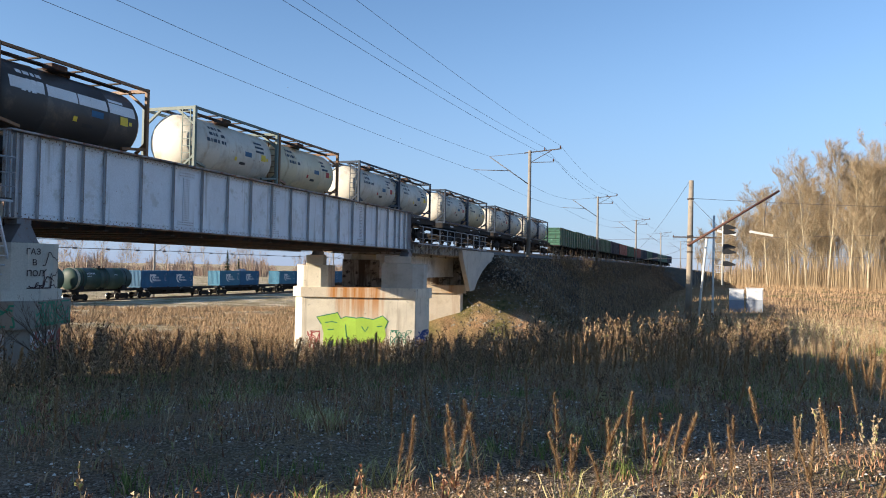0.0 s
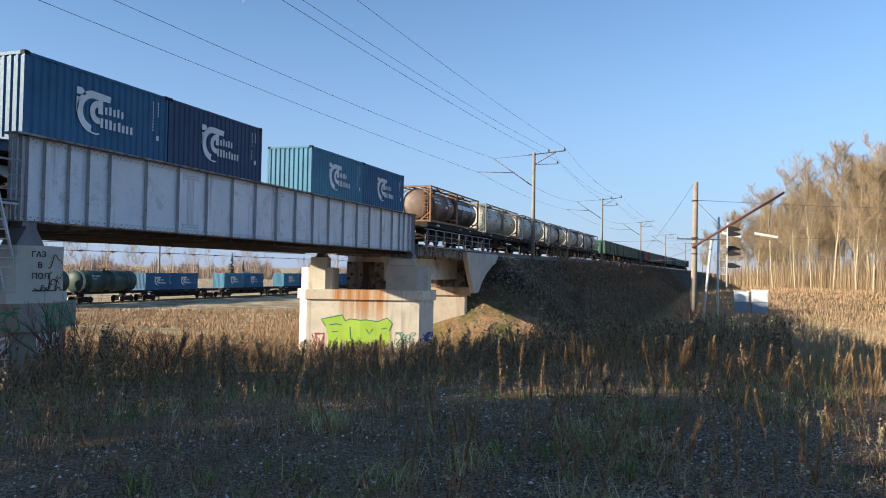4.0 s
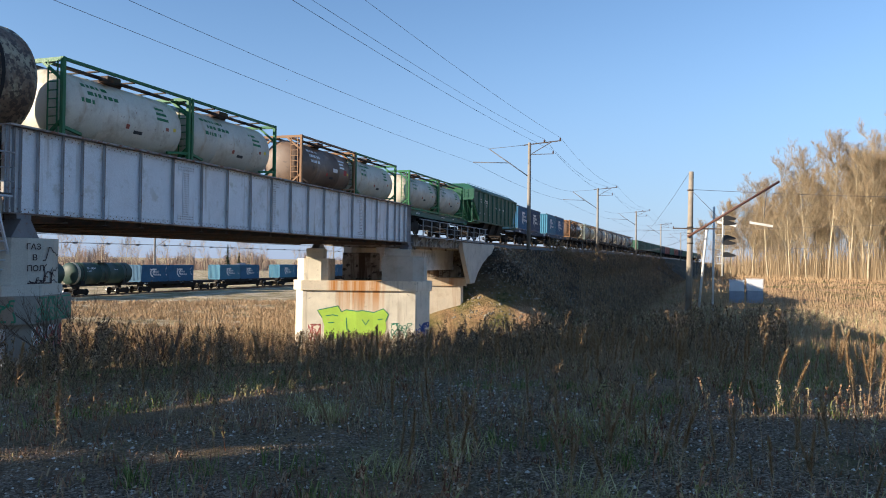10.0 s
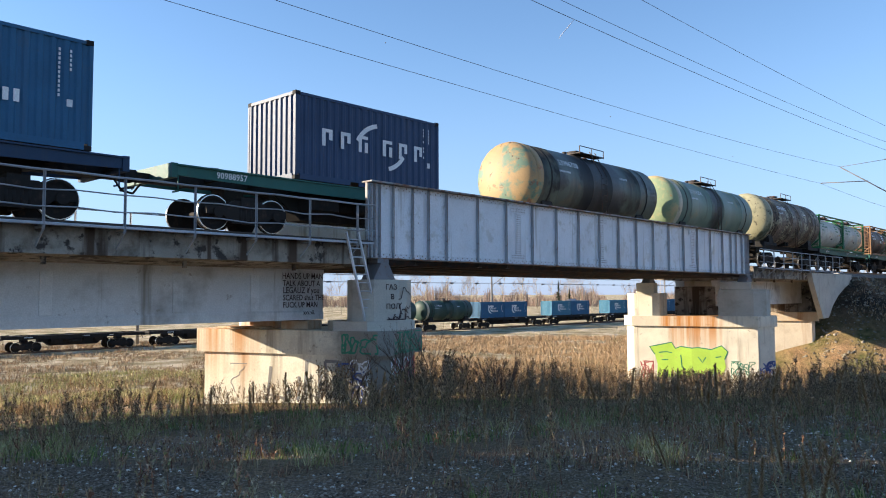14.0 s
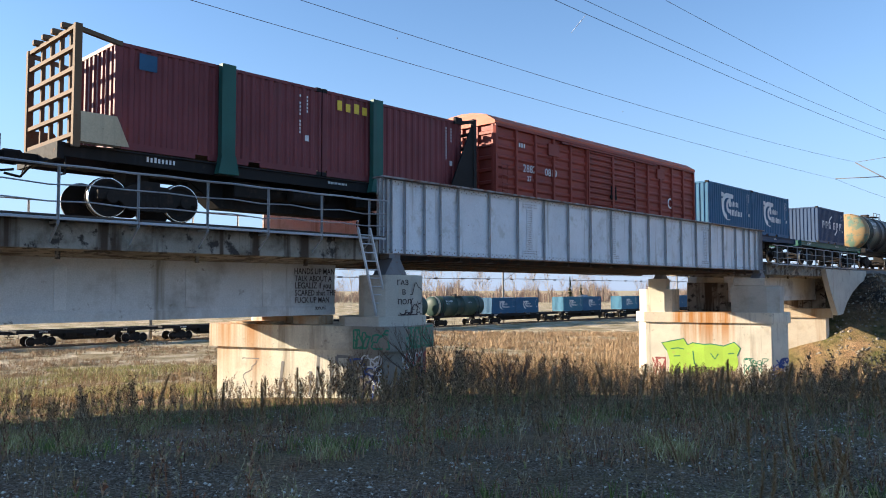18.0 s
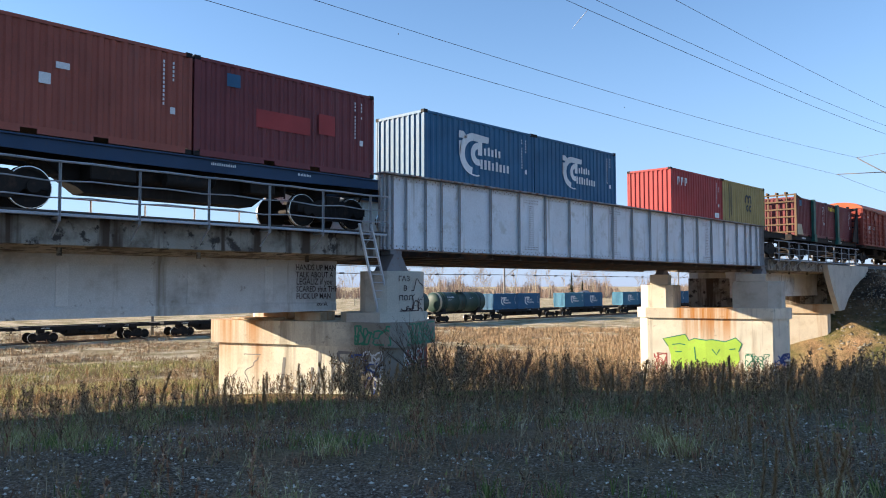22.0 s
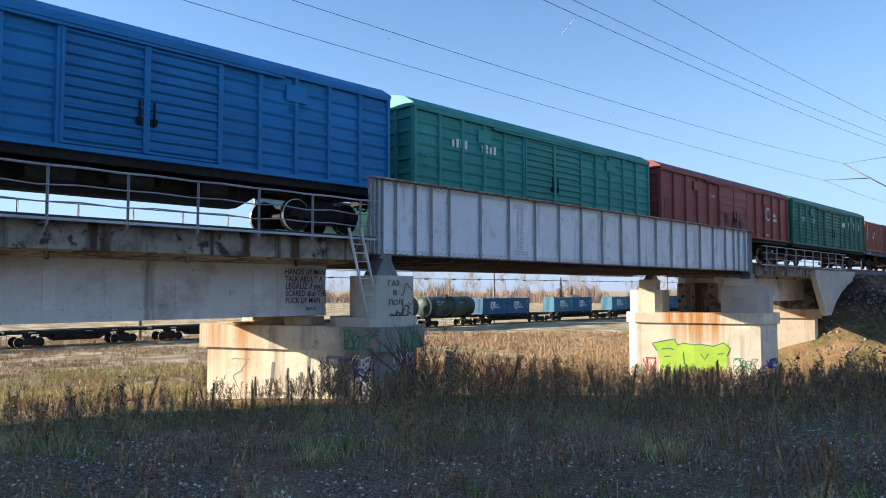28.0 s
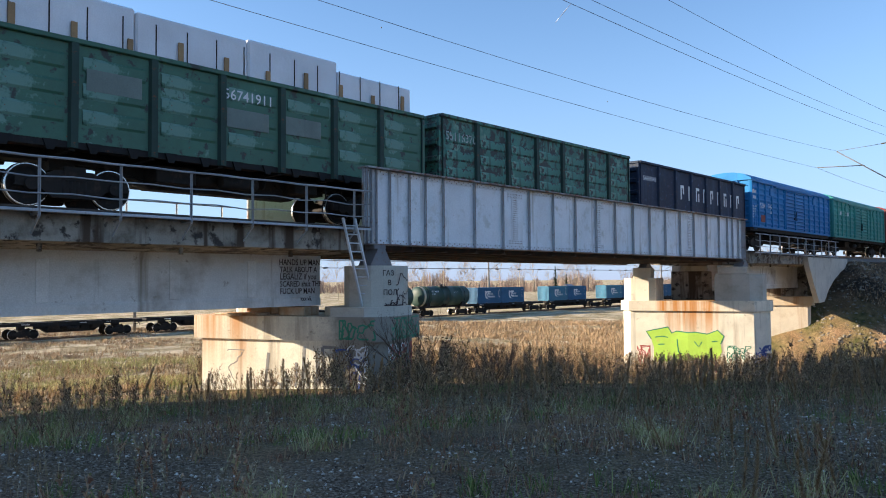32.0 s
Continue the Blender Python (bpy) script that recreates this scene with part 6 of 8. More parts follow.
# leading gondolas, far up the line
lead = gondola(6.5, "gon_green", "dark green open gondola wagon, far up the line", 3.45, 8, True, True)
on_train(lead, 279.6)
LEADS = [("gon_green", 0), ("gon_green", 1), ("gon_teal", 2), ("gon_green", 3), ("gon_black", 4), ("van_maroon", 5), ("gon_green", 6), ("van_maroon", 7), ("gon_black", 8), ("gon_green", 9), ("gon_black", 10), ("gon_green", 11), ("gon_green", 12), ("gon_black", 13)]
for colour, k in LEADS[1:]:
    g = copy_thing(lead, Matrix())
    for o in (g, *g.children):
        if o.material_slots and o.material_slots[0].material == M["gon_green"]:
            o.material_slots[0].material = M[colour]
    on_train(g, 279.6 + 13.9 * k)

TW = "white tank container stained with rust in a dark blue frame"
TG = "white tank container with green lettering in a green frame"
for s, sd in ((260.0, 31), (245.2, 33), (230.0, 35), (214.5, 37)):
    pair(s, 6.9, "wagon_black", BLACK_FLAT, [(tank_container("tank_white", "frame_dark", TW, sd), -3.06), (tank_container("tank_white" if sd != 35 else "tank_cream", "frame_dark", TW, sd + 1), 3.06)], sd)
pair(199.7, 6.9, "wagon_black", BLACK_FLAT, [(tank_container("tank_white", "frame_grey", "white tank container in a grey-green frame with a ladder", 22), -3.06), (tank_container("tank_cream", "frame_brown", "cream tank container in a rusty brown frame", 25), 3.06)], 22)
pair(185.0, 6.9, "wagon_black", BLACK_FLAT, [(tank_container("tank_brown", "frame_brown", "brown sooty tank container in an ochre frame", 27, diag=True), -3.06), (tank_container("tank_black", "frame_brown", "black tank container with a pale stripe in a rusty frame", 28, stripe=True), 3.06)], 27)
a, b = container("teal_box", "teal blue corrugated shipping container with white emblem"), container("blue_box", "deep blue corrugated shipping container with white emblem")
swoosh_logo(a), swoosh_logo(b), code_marks(a, 3.0, 1), code_marks(b, 3.0, 2)
pair(167.6, 7.7, "wagon_blue", "blue container flat wagon", [(a, -3.06), (b, 3.06)], 1)
a, b = container("blue_box", "deep blue corrugated shipping container with white emblem"), container("navy_box", "navy corrugated shipping container with white emblem")
swoosh_logo(a), swoosh_logo(b), code_marks(a, 3.0, 3), code_marks(b, 3.0, 4)
pair(151.0, 7.7, "wagon_blue", "blue container flat wagon", [(a, -3.06), (b, 3.06)], 2)
on_train(hopper(8.15, "dark green ribbed covered hopper wagon with sloped ends"), 134.5)
for s, sd, left in ((118.5, 61, "tank_white"), (104.0, 63, "tank_brown"), (89.5, 65, "tank_white")):
    l1 = tank_container(left, "frame_green" if left == "tank_white" else "frame_brown", TG if left == "tank_white" else "sooty brown tank container in a rusty frame with a ladder", sd)
    pair(s, 6.9, "wagon_green", "green container flat wagon", [(l1, -3.06), (tank_container("tank_white", "frame_green", TG, sd + 1), 3.06)], sd)
on_train(tank_wagon("cistern_rust", "cistern_head_olive", "peeling brown and grey tank wagon with hatch platform", 71, "cistern_head_olive"), 77.0)
on_train(tank_wagon("cistern_pale", "cistern_head_green", "pale grey-green tank wagon with streaked shell", 74), 64.2)
on_train(tank_wagon("cistern_green", "cistern_head", "dark green tank wagon with ochre stained domed end", 77, "cistern_head"), 51.75)
c = container("navy_box", "navy shipping container with large pale lettering")
bm = bmesh.new()
ring_shape(bm, LX, 0.35, 0.85, 1.25, 0.14, 100, 150)
ring_shape(bm, LX, 0.35, 1.85, 1.25, 0.14, 285, 325)
part("emblem", bm, M["white_mark"], c, "white crescent strokes")
bars_fwd(c, -2.1, 1.10, 3, 0.52, M["white_mark"], 8, gap=1.15)
bars_fwd(c, 0.35, 1.10, 3, 0.52, M["white_mark"], 9, gap=1.15)
code_marks(c, 3.0, 5)
pair(38.4, 6.9, "wagon_green", "dark green container flat wagon, part loaded", [(c, -0.13)], 81, floor=FLOOR)
a, b = container("blue_box", "deep blue corrugated shipping container with white emblem"), container("blue_box", "deep blue corrugated shipping container with white emblem")
swoosh_logo(a, 1.15), swoosh_logo(b, 1.15), code_marks(a, 3.0, 6), code_marks(b, 3.0, 7)
pair(23.4, 6.9, "wagon_blue", "blue container flat wagon", [(a, -3.06), (b, 3.06)], 83)

v = covered_van(8.0, "van_red", "van_orange", "oxide red boxcar with an orange-red roof", 91)
number(v, "2882", -6.35, 2.45, 0.3, 1.602)
number(v, "0819", -4.95, 2.45, 0.3, 1.602)
number(v, "27", -6.1, 2.12, 0.2, 1.602)
bars_fwd(v, -6.6, 3.35, 3, 0.2, M["white_mark"], 94, 1.602)
bm = bmesh.new()
ring_shape(bm, 1.602, 5.4, 2.2, 0.26, 0.08, 0, 360)
part("emblem", bm, M["white_mark"], v)
on_train(v, 6.8)

# maroon boxes between end racks
flat = flat_wagon(7.0, "wagon_black", "black flat wagon with tall end racks", 4.8, 0.3, 95)


def rack(e, material):
    """A tall end rack of welded bars, bar by bar."""
    y = e * 6.75
    for k in (1, -1):
        post = part_of("rack_post", lambda bm: bar(bm, (k * 1.5, y, 1.2), (k * 1.5, y, 4.0), 0.12, 0.16), material, flat)
        part_of("rack_stay", lambda bm: bar(bm, (k * 1.5, y, 3.9), (k * 1.5, y - e * 1.0, 3.75), 0.10), material, post)
        foot = [(y, 1.3), (y - e * 1.3, 1.3), (y - e * 0.15, 3.7), (y, 3.7)] if e > 0 else [(y, 1.3), (y - e * 1.0, 1.3), (y - e * 0.6, 2.0), (y, 2.0)]
        part_of("rack_gusset", lambda bm: prism(bm, foot, "x", k * 1.5 - 0.03, k * 1.5 + 0.03), material, post)
    for zz in (1.5, 2.0, 2.5, 3.0, 3.5, 3.95):
        part_of("rack_bar", lambda bm: bar(bm, (-1.5, y, zz), (1.5, y, zz), 0.10, 0.09), material, flat)
    for x in (-0.9, -0.3, 0.3, 0.9):
        up = part_of("rack_upright", lambda bm: bar(bm, (x, y - e * 0.10, 1.2), (x, y - e * 0.10, 4.05), 0.09), material, flat)
        part_of("rack_cap", lambda bm: rbox(bm, x - 0.07, x + 0.07, y - e * 0.1 - 0.25, y - e * 0.1 + 0.1, 4.0, 4.14, 0.02), material, up)


for e, mname in ((-1, "rack_brown"), (1, "wagon_black")):
    rack(e, M[mname])
for y in (-2.9, 2.3):
    part_of("side_stake", lambda bm: (box(bm, 1.28, 1.46, y - 0.2, y + 0.2, 1.1, 3.9), prism(bm, [(y - 0.3, 1.0), (y + 0.3, 1.0), (y + 0.2, 1.5), (y - 0.2, 1.5)], "x", 1.28, 1.5)), M["wagon_green"], flat, "dark green side stake")
part_of("gusset", lambda bm: prism(bm, [(-6.66, 1.34), (-5.55, 1.34), (-5.85, 2.02), (-6.66, 2.02)], "x", 1.535, 1.55), M["cream_panel"], flat, "cream painted gusset plate")
on_train(flat, -9.0)
a, b = container("maroon_box", "maroon corrugated shipping container with a blue badge"), container("maroon_box", "maroon corrugated shipping container with yellow lettering")
part_of("badge", lambda bm: (box(bm, LX - 0.003, LX, -2.45, -2.0, 2.0, 2.4),), M["blue_box"], a)
bars_fwd(b, -2.5, 2.05, 5, 0.3, M["yellow_mark"], 96, gap=0.9)
code_marks(a, 3.0, 8), code_marks(b, 3.0, 9)
on_train(a, -11.75, FLOOR), on_train(b, -5.65, FLOOR)

a, b = container("red_box", "bright red corrugated shipping container with white letters"), container("tan_box", "faded ochre shipping container with black lettering")
bars_fwd(a, -2.35, 1.75, 3, 0.42, M["white_mark"], 97, gap=0.8)
code_marks(a, 3.0, 10)
part_of("label", lambda bm: box(bm, LX - 0.003, LX, 2.0, 2.55, 0.35, 0.62), M["white_mark"], a)
for yy, zz, rr, a0, a1 in ((0.28, 1.72, 0.25, 0, 180), (0.70, 1.72, 0.25, 0, 180), (0.38, 1.18, 0.20, 60, 300), (0.80, 1.18, 0.20, 50, 310)):
    part_of("emblem", lambda bm: ring_shape(bm, LX, yy, zz, rr, 0.13, a0, a1), M["black_mark"], b, "faded black emblem")
for yy in (0.03, 0.45, 0.82):
    part_of("emblem", lambda bm: box(bm, LX - 0.003, LX, yy, yy + 0.13, 1.48, 1.72), M["black_mark"], b, "faded black emblem")
for col, n, z in ((-2.15, 13, 2.25), (-1.85, 11, 2.15)):
    bars(b, LX - 0.003, col, z, n, 0.12, M["black_mark"], "lettering", 1.0, 98 + n, True)
LONG_FLAT = "long black container flat wagon with open underframe"
pair(-26.4, 9.15, "wagon_black", LONG_FLAT, [(a, -3.06), (b, 3.06)], 99, 7.2, 0.36)

a, b = container("blue_box", "deep blue corrugated shipping container with white emblem"), container("blue_box", "deep blue corrugated shipping container with white emblem")
swoosh_logo(a, 1.15), swoosh_logo(b, 1.0), code_marks(a, 3.0, 11), code_marks(b, 3.0, 12)
pair(-43.8, 7.4, "wagon_blue", "blue container flat wagon with a deep side beam", [(a, -3.06), (b, 3.06)], 101, 5.0, 0.42)
a, b = container("brown_box", "brick brown shipping container with upright white letters"), container("maroon_box", "maroon corrugated shipping container with faded patches")
bars(a, LX - 0.003, -2.2, 2.2, 6, 0.2, M["white_mark"], "lettering", 0.9, 102, True)
part_of("sticker", lambda bm: (box(bm, LX - 0.003, LX, -0.6, -0.35, 1.15, 1.4), box(bm, LX - 0.003, LX, -0.25, 0.05, 1.55, 1.7)), M["white_mark"], a)
part_of("badge", lambda bm: box(bm, LX - 0.003, LX, -2.1, -1.7, 1.95, 2.3), M["blue_box"], b)
part_of("patch", lambda bm: (box(bm, LX - 0.004, LX - 0.002, -1.2, 0.6, 1.0, 1.5), box(bm, LX - 0.004, LX - 0.002, 0.9, 1.5, 1.1, 1.7)), M["red_box"], b, "repainted patch")
code_marks(a, 3.0, 13), code_marks(b, 3.0, 14)
pair(-58.2, 6.9, "wagon_blue", "dusty blue container flat wagon", [(a, -3.06), (b, 3.06)], 103)

v = covered_van(8.7, "van_teal", "van_teal", "teal green boxcar with fine horizontal ridges", 111, 1)
for i, yy in enumerate((4.1, 5.6, 7.0)):
    bars_fwd(v, yy, 2.85, 1, 0.5, M["white_mark"], 112 + i, 1.612, gap=0.8)
part_of("emblem", lambda bm: prism(bm, [(2.4, 2.9), (3.3, 2.9), (3.5, 3.25), (2.7, 3.25)], "x", 1.604, 1.612), M["white_mark"], v)
number(v, "2971", -6.9, 2.75, 0.3, 1.612)
number(v, "0191", -4.9, 2.75, 0.3, 1.612)
on_train(v, -75.0)
v = covered_van(8.95, "van_maroon", "van_maroon", "dark maroon boxcar with white numbering and emblem", 121, 2)
number(v, "69т 150м³", -3.2, 3.1, 0.13, 1.570)
number(v, "62455599", -1.3, 1.32, 0.13, 1.68)
number(v, "62455599", 0.9, 1.32, 0.13, 1.68)
number(v, "62455599", 4.95, 1.36, 0.13, 1.570)
bm = bmesh.new()
ring_shape(bm, 1.570, 5.55, 2.75, 0.42, 0.08, 0, 330)
part("emblem", bm, M["white_mark"], v, "white ring emblem")
bars_fwd(v, 6.3, 2.65, 4, 0.2, M["white_mark"], 124, 1.570)
bars_fwd(v, 6.3, 2.35, 5, 0.2, M["white_mark"], 125, 1.570)
rr = random.Random(9)
for i in range(11):
    yy, zz = -1.7 + 0.32 * i + 0.12 * rr.random(), 1.5 + 0.6 * rr.random()
    pts = []
    for k in range(7):
        pts.append((yy, zz))
        yy, zz = yy + rr.uniform(-0.16, 0.20), min(max(zz + rr.uniform(-0.35, 0.38), 1.3), 2.6)
    part_of("graffiti", lambda bm: stroke(bm, pts, 0.10, lambda u, v: (1.682, u, v)), M["gon_black" if i % 3 else "frame_grey"], v, "dark sprayed tag")
on_train(v, -93.65)
v = covered_van(7.95, "van_green", "van_green", "sea green boxcar with pale numbering", 131)
bars_fwd(v, -6.1, 2.95, 4, 0.3, M["white_mark"], 132, 1.602)
bars_fwd(v, -4.5, 2.95, 4, 0.3, M["white_mark"], 133, 1.602)
on_train(v, -111.75)
v = covered_van(7.95, "van_blue", "van_blue", "bright blue boxcar with pressed panels", 141)
number(v, "5264", -6.45, 2.40, 0.32, 1.602)
number(v, "7450", -5.05, 2.40, 0.32, 1.602)
number(v, "20", -4.7, 2.12, 0.2, 1.602)
bars_fwd(v, -7.75, 3.25, 4, 0.24, M["white_mark"], 144, 1.602)
bars_fwd(v, -7.6, 2.9, 3, 0.22, M["white_mark"], 145, 1.602)
for i in range(5):
    bars_fwd(v, -7.75, 2.4 - 0.17 * i, 8 - i, 0.09, M["white_mark"], 146 + i, 1.602, gap=0.8)
part_of("patch", lambda bm: box(bm, 1.59, 1.602, -6.3, -5.6, 1.5, 1.95), M["van_red"], v, "brown painted patch")
on_train(v, -128.75)
g = gondola(6.55, "gon_black", "blue-black gondola wagon with tall white letters", 3.62, 8, True, False, "gon_black")
for i in range(9):
    yy = -2.2 + 0.93 * i
    bars_fwd(g, yy, 2.1, 1, 0.75, M["white_mark"], 151 + i, 1.556, gap=0.72)
number(g, "54608948", -6.2, 2.75, 0.24, 1.556)
on_train(g, -144.2)
g = gondola(6.5, "gon_teal", "flaking teal green gondola wagon", 3.68, 8)
number(g, "55116370", -6.3, 2.85, 0.3, 1.585, M["chalk_mark"])
on_train(g, -158.3)
g = gondola(6.6, "gon_green", "patched dark green gondola wagon loaded with wrapped timber", 3.45, 8)
number(g, "56741911", -0.9, 2.78, 0.28, 1.585)
for yy, zz in ((-4.4, 2.35), (1.0, 2.1), (-0.8, 2.05)):
    part_of("patch", lambda bm: box(bm, 1.582, 1.586, yy, yy + 1.3, zz, zz + 0.5), M["frame_grey"], g, "pale green repainted patch")
on_train(g, -172.3)
cargo = thing("wrapped_cargo", Matrix(), "white tarpaulin wrapped stacks standing in the gondola", "cargo")
for i in range(4):
    part_of("wrapped_pack", lambda bm: rbox(bm, -1.4, 1.4, -6.3 + 3.13 * i, -3.19 + 3.13 * i, 1.24, 4.58 - 0.05 * (i % 2) - (0.22 if i == 3 else 0), 0.05), M["tarp"], cargo)
for i in range(10):
    part_of("stake", lambda bm: rbox(bm, 1.42, 1.47, -6.0 + 1.3 * i, -5.86 + 1.3 * i, 2.2, 4.0 - 0.1 * (i % 3), 0.01), M["timber"], cargo)
for i in range(15):
    part_of("strap", lambda bm: box(bm, 1.402, 1.412, -6.0 + 0.83 * i, -5.97 + 0.83 * i, 3.4, 4.32), M["wagon_black"], cargo, "dark tie strap")
on_train(cargo, -172.3)
tail = gondola(6.5, "gon_green", "dark green gondola wagon at the back of the train", 3.5, 8)
on_train(tail, -186.3)
for k in range(1, 4):
    on_train(copy_thing(tail, Matrix()), -186.3 - 13.9 * k)

# ---- catenary masts along the line ----
M["mast"] = surface("mast_concrete", (0.25, 0.23, 0.20), 0.9, streak=((0.17, 0.13, 0.10), 2.0, 0.55, 0.8))
M["wire"] = surface("dark_wire", (0.10, 0.10, 0.11), 0.6, bump=0)
M["insulator"] = surface("brown_glazed_insulator", (0.10, 0.05, 0.035), 0.25, bump=0)
M["boom_rust"] = surface("rusty_boom_steel", (0.10, 0.045, 0.032), 0.8)
M["wood_pole"] = surface("weathered_pole_concrete", (0.29, 0.25, 0.20), 0.9, streak=((0.20, 0.15, 0.10), 2.5, 0.55, 0.8))


def mast(y, far=False):
    """A concrete mast with a slanted bracket over the track and a crossarm on the field side."""
    p, yaw = track(y)
    m = thing("catenary_mast", pose(p.x + 3.14, p.y, p.z, 0, 0, yaw), "weathered concrete catenary mast with brackets and crossarm", "mast", "catenary masts")
    put("pole", "mast_pole", lambda bm: rod(bm, (0, 0, -1.6), (0, 0, 9.95), 0.21, 12, 0.155), M["mast"], m)
    put("bracket", "mast_bracket", lambda bm: (rod(bm, (-0.1, 0, 6.55), (-4.2, 0, 9.45), 0.055, 6), rod(bm, (-1.95, 0, 7.95), (-5.9, 0, 8.15), 0.04, 6)), M["wire"], m, None, "slanted steel bracket")
    put("stay", "mast_stay", lambda bm: rod(bm, (0, 0, 9.75), (-4.2, 0, 9.48), 0.022, 5), M["wire"], m)
    put("crossarm", "mast_crossarm", lambda bm: (bar(bm, (-0.6, 0, 9.72), (3.2, 0, 10.05), 0.08, 0.10), bar(bm, (0.1, 0, 8.75), (2.35, 0, 10.0), 0.06), bar(bm, (0.1, 0, 8.75), (2.5, 0, 8.75), 0.06)), M["steel_dark"], m, None, "braced steel crossarm")
    for x, z in ((3.1, 10.08), (1.5, 9.95), (2.4, 8.80)):
        put("insulator", "mast_insulator", lambda bm: (rod(bm, (0, 0, 0), (0, 0, 0.28), 0.07, 8, 0.05), rod(bm, (0, 0, 0.1), (0, 0, 0.16), 0.10, 8)), M["insulator"], m, pose(x, 0, z))
    return m


MASTS = (-70.0, 75.7, 129.0, 190.0, 250.0, 312.0, 375.0)
for y in MASTS:
    mast(y)


def wire(bm, a, b, sag, r=0.012, n=14, seg=4):
    a, b = Vector(a), Vector(b)
    d = (b - a).normalized()
    e = d.cross(Vector((0, 0, 1))).normalized()
    h = e.cross(d)
    last = None
    for i in range(n + 1):
        f = i / n
        q = a.lerp(b, f) - Vector((0, 0, 4 * sag * f * (1 - f)))
        ring = [bm.verts.new(q + e * (r * math.cos(6.2832 * k / seg)) + h * (r * math.sin(6.2832 * k / seg))) for k in range(seg)]
        for k in range(seg if last else 0):
            bm.faces.new((last[k], last[(k + 1) % seg], ring[(k + 1) % seg], ring[k]))
        last = ring


def mast_point(y, dx, dz):
    p, yaw = track(y)
    return Vector((p.x + 3.14 + dx, p.y, p.z + dz))


lines = thing("overhead_wires", Matrix(), "thin dark overhead line wires along the track", "wires")
near_sag = {0: 2.15, 1: 1.1, 2: 2.1, 3: 2.3, 4: 2.2}
for k, (dx, dz) in enumerate(((-4.2, 9.5), (-5.85, 8.1), (3.1, 10.36), (1.5, 10.23), (2.4, 9.08))):
    for i, (ya, yb) in enumerate(zip(MASTS[:-1], MASTS[1:])):
        part_of("wire", lambda bm: wire(bm, mast_point(ya, dx, dz), mast_point(yb, dx, dz), near_sag[k] if i == 0 else (0.5 if k == 1 else 1.0), 0.011 if i == 0 else 0.014, 24 if i == 0 else 10), M["wire"], lines)
for i in range(9):
    f = (i + 0.5) / 9
    y = -70 + 145.7 * f
    part_of("dropper", lambda bm: rod(bm, Vector((TRACK_X - 1.3, y, 5.6 + 9.3)), Vector((TRACK_X - 1.32, y, 5.6 + 9.34)), 0.02, 4), M["wire"], lines)

# ---- the single pole with its slanting boom ----
PY = 65.0
pole = thing("utility_pole", pose(-0.35, PY, land(-0.35, PY) - 0.2), "weathered concrete pole with a slanting rusty boom", "pole")
pz = pole.matrix_basis.translation.z
part_of("shaft", lambda bm: rod(bm, (-0.08, 0, 0), (0.05, 0, 13.05 - pz), 0.27, 14, 0.19), M["wood_pole"], pole)
part_of("boom", lambda bm: rod(bm, (-0.2, -0.3, 7.75 - pz), (6.6, -0.3, 12.1 - pz), 0.10, 8), M["boom_rust"], pole, "rusty steel boom")
part_of("crossarm", lambda bm: (bar(bm, (-1.3, -0.25, 8.45 - pz), (2.0, -0.25, 8.4 - pz), 0.10), rod(bm, (-1.3, -0.25, 8.4 - pz), (-1.3, -0.25, 8.6 - pz), 0.05, 6)), M["steel_dark"], pole)
part_of("stay", lambda bm: (rod(bm, (0.1, -0.2, 11.5 - pz), (2.2, -0.3, 9.25 - pz), 0.02, 5), rod(bm, (5.7, -0.3, 11.5 - pz), (5.5, -0.3, 9.3 - pz), 0.03, 5)), M["wire"], pole)
for z in (7.2, 8.0, 8.5, 11.5):
    part_of("band", lambda bm: rod(bm, (0, 0, z - pz), (0, 0, z + 0.09 - pz), 0.265, 12), M["steel_dark"], pole)
aux = thing("service_wires", Matrix(), "thin service wires running to the pole", "wires")
for a, b, sag in (((-0.3, 65, 11.6), (60, 90, 13.5), 1.0), ((-60, 140, 11.5), (60, 80, 11.3), 1.2), ((-60, 150, 8.0), (60, 82, 8.8), 0.8), ((-0.5, 65, 12.9), (-9.4, 128, 8.5), 0.6), ((-0.4, 65, 7.7), (-12, 130, 7.9), 0.8)):
    part_of("wire", lambda bm: wire(bm, a, b, sag, 0.016, 12), M["wire"], aux)

# ---- the colour light signal ----
sig = thing("railway_signal", pose(1.45, 66.5, land(1.45, 66.5) - 0.1), "white posts with three dark hooded signal lamps", "signal")
sz = sig.matrix_basis.translation.z
M["white_post"] = surface("white_post_paint", (0.62, 0.62, 0.58), 0.6, spots=((RUST, 6.0, 0.62, 0.75),))
M["black_hood"] = surface("black_lamp_hood", (0.012, 0.012, 0.013), 0.5, bump=0)
part_of("post", lambda bm: rod(bm, (0, 0, 0), (0.05, 0, 10.3 - sz), 0.09, 8), M["white_post"], sig)
part_of("brace", lambda bm: rod(bm, (-1.1, 0, 0.6), (-0.5, 0.2, 8.4 - sz), 0.10, 8), M["white_post"], sig)
part_of("post", lambda bm: rod(bm, (0.72, 0, 4.6 - sz), (0.75, 0, 9.9 - sz), 0.07, 8), M["white_post"], sig)
for i, z in enumerate((9.35, 8.95, 7.75, 7.35, 6.35)):
    hd = part_of("lamp_hood", lambda bm: prism(bm, [(0.75, z - sz - 0.18), (0.78, z - sz + 0.2), (1.1, z - sz + 0.22), (1.75, z - sz - 0.02), (1.7, z - sz - 0.14), (1.1, z - sz - 0.2)], "y", -0.22, 0.22), M["black_hood"], sig, "black lamp hood")
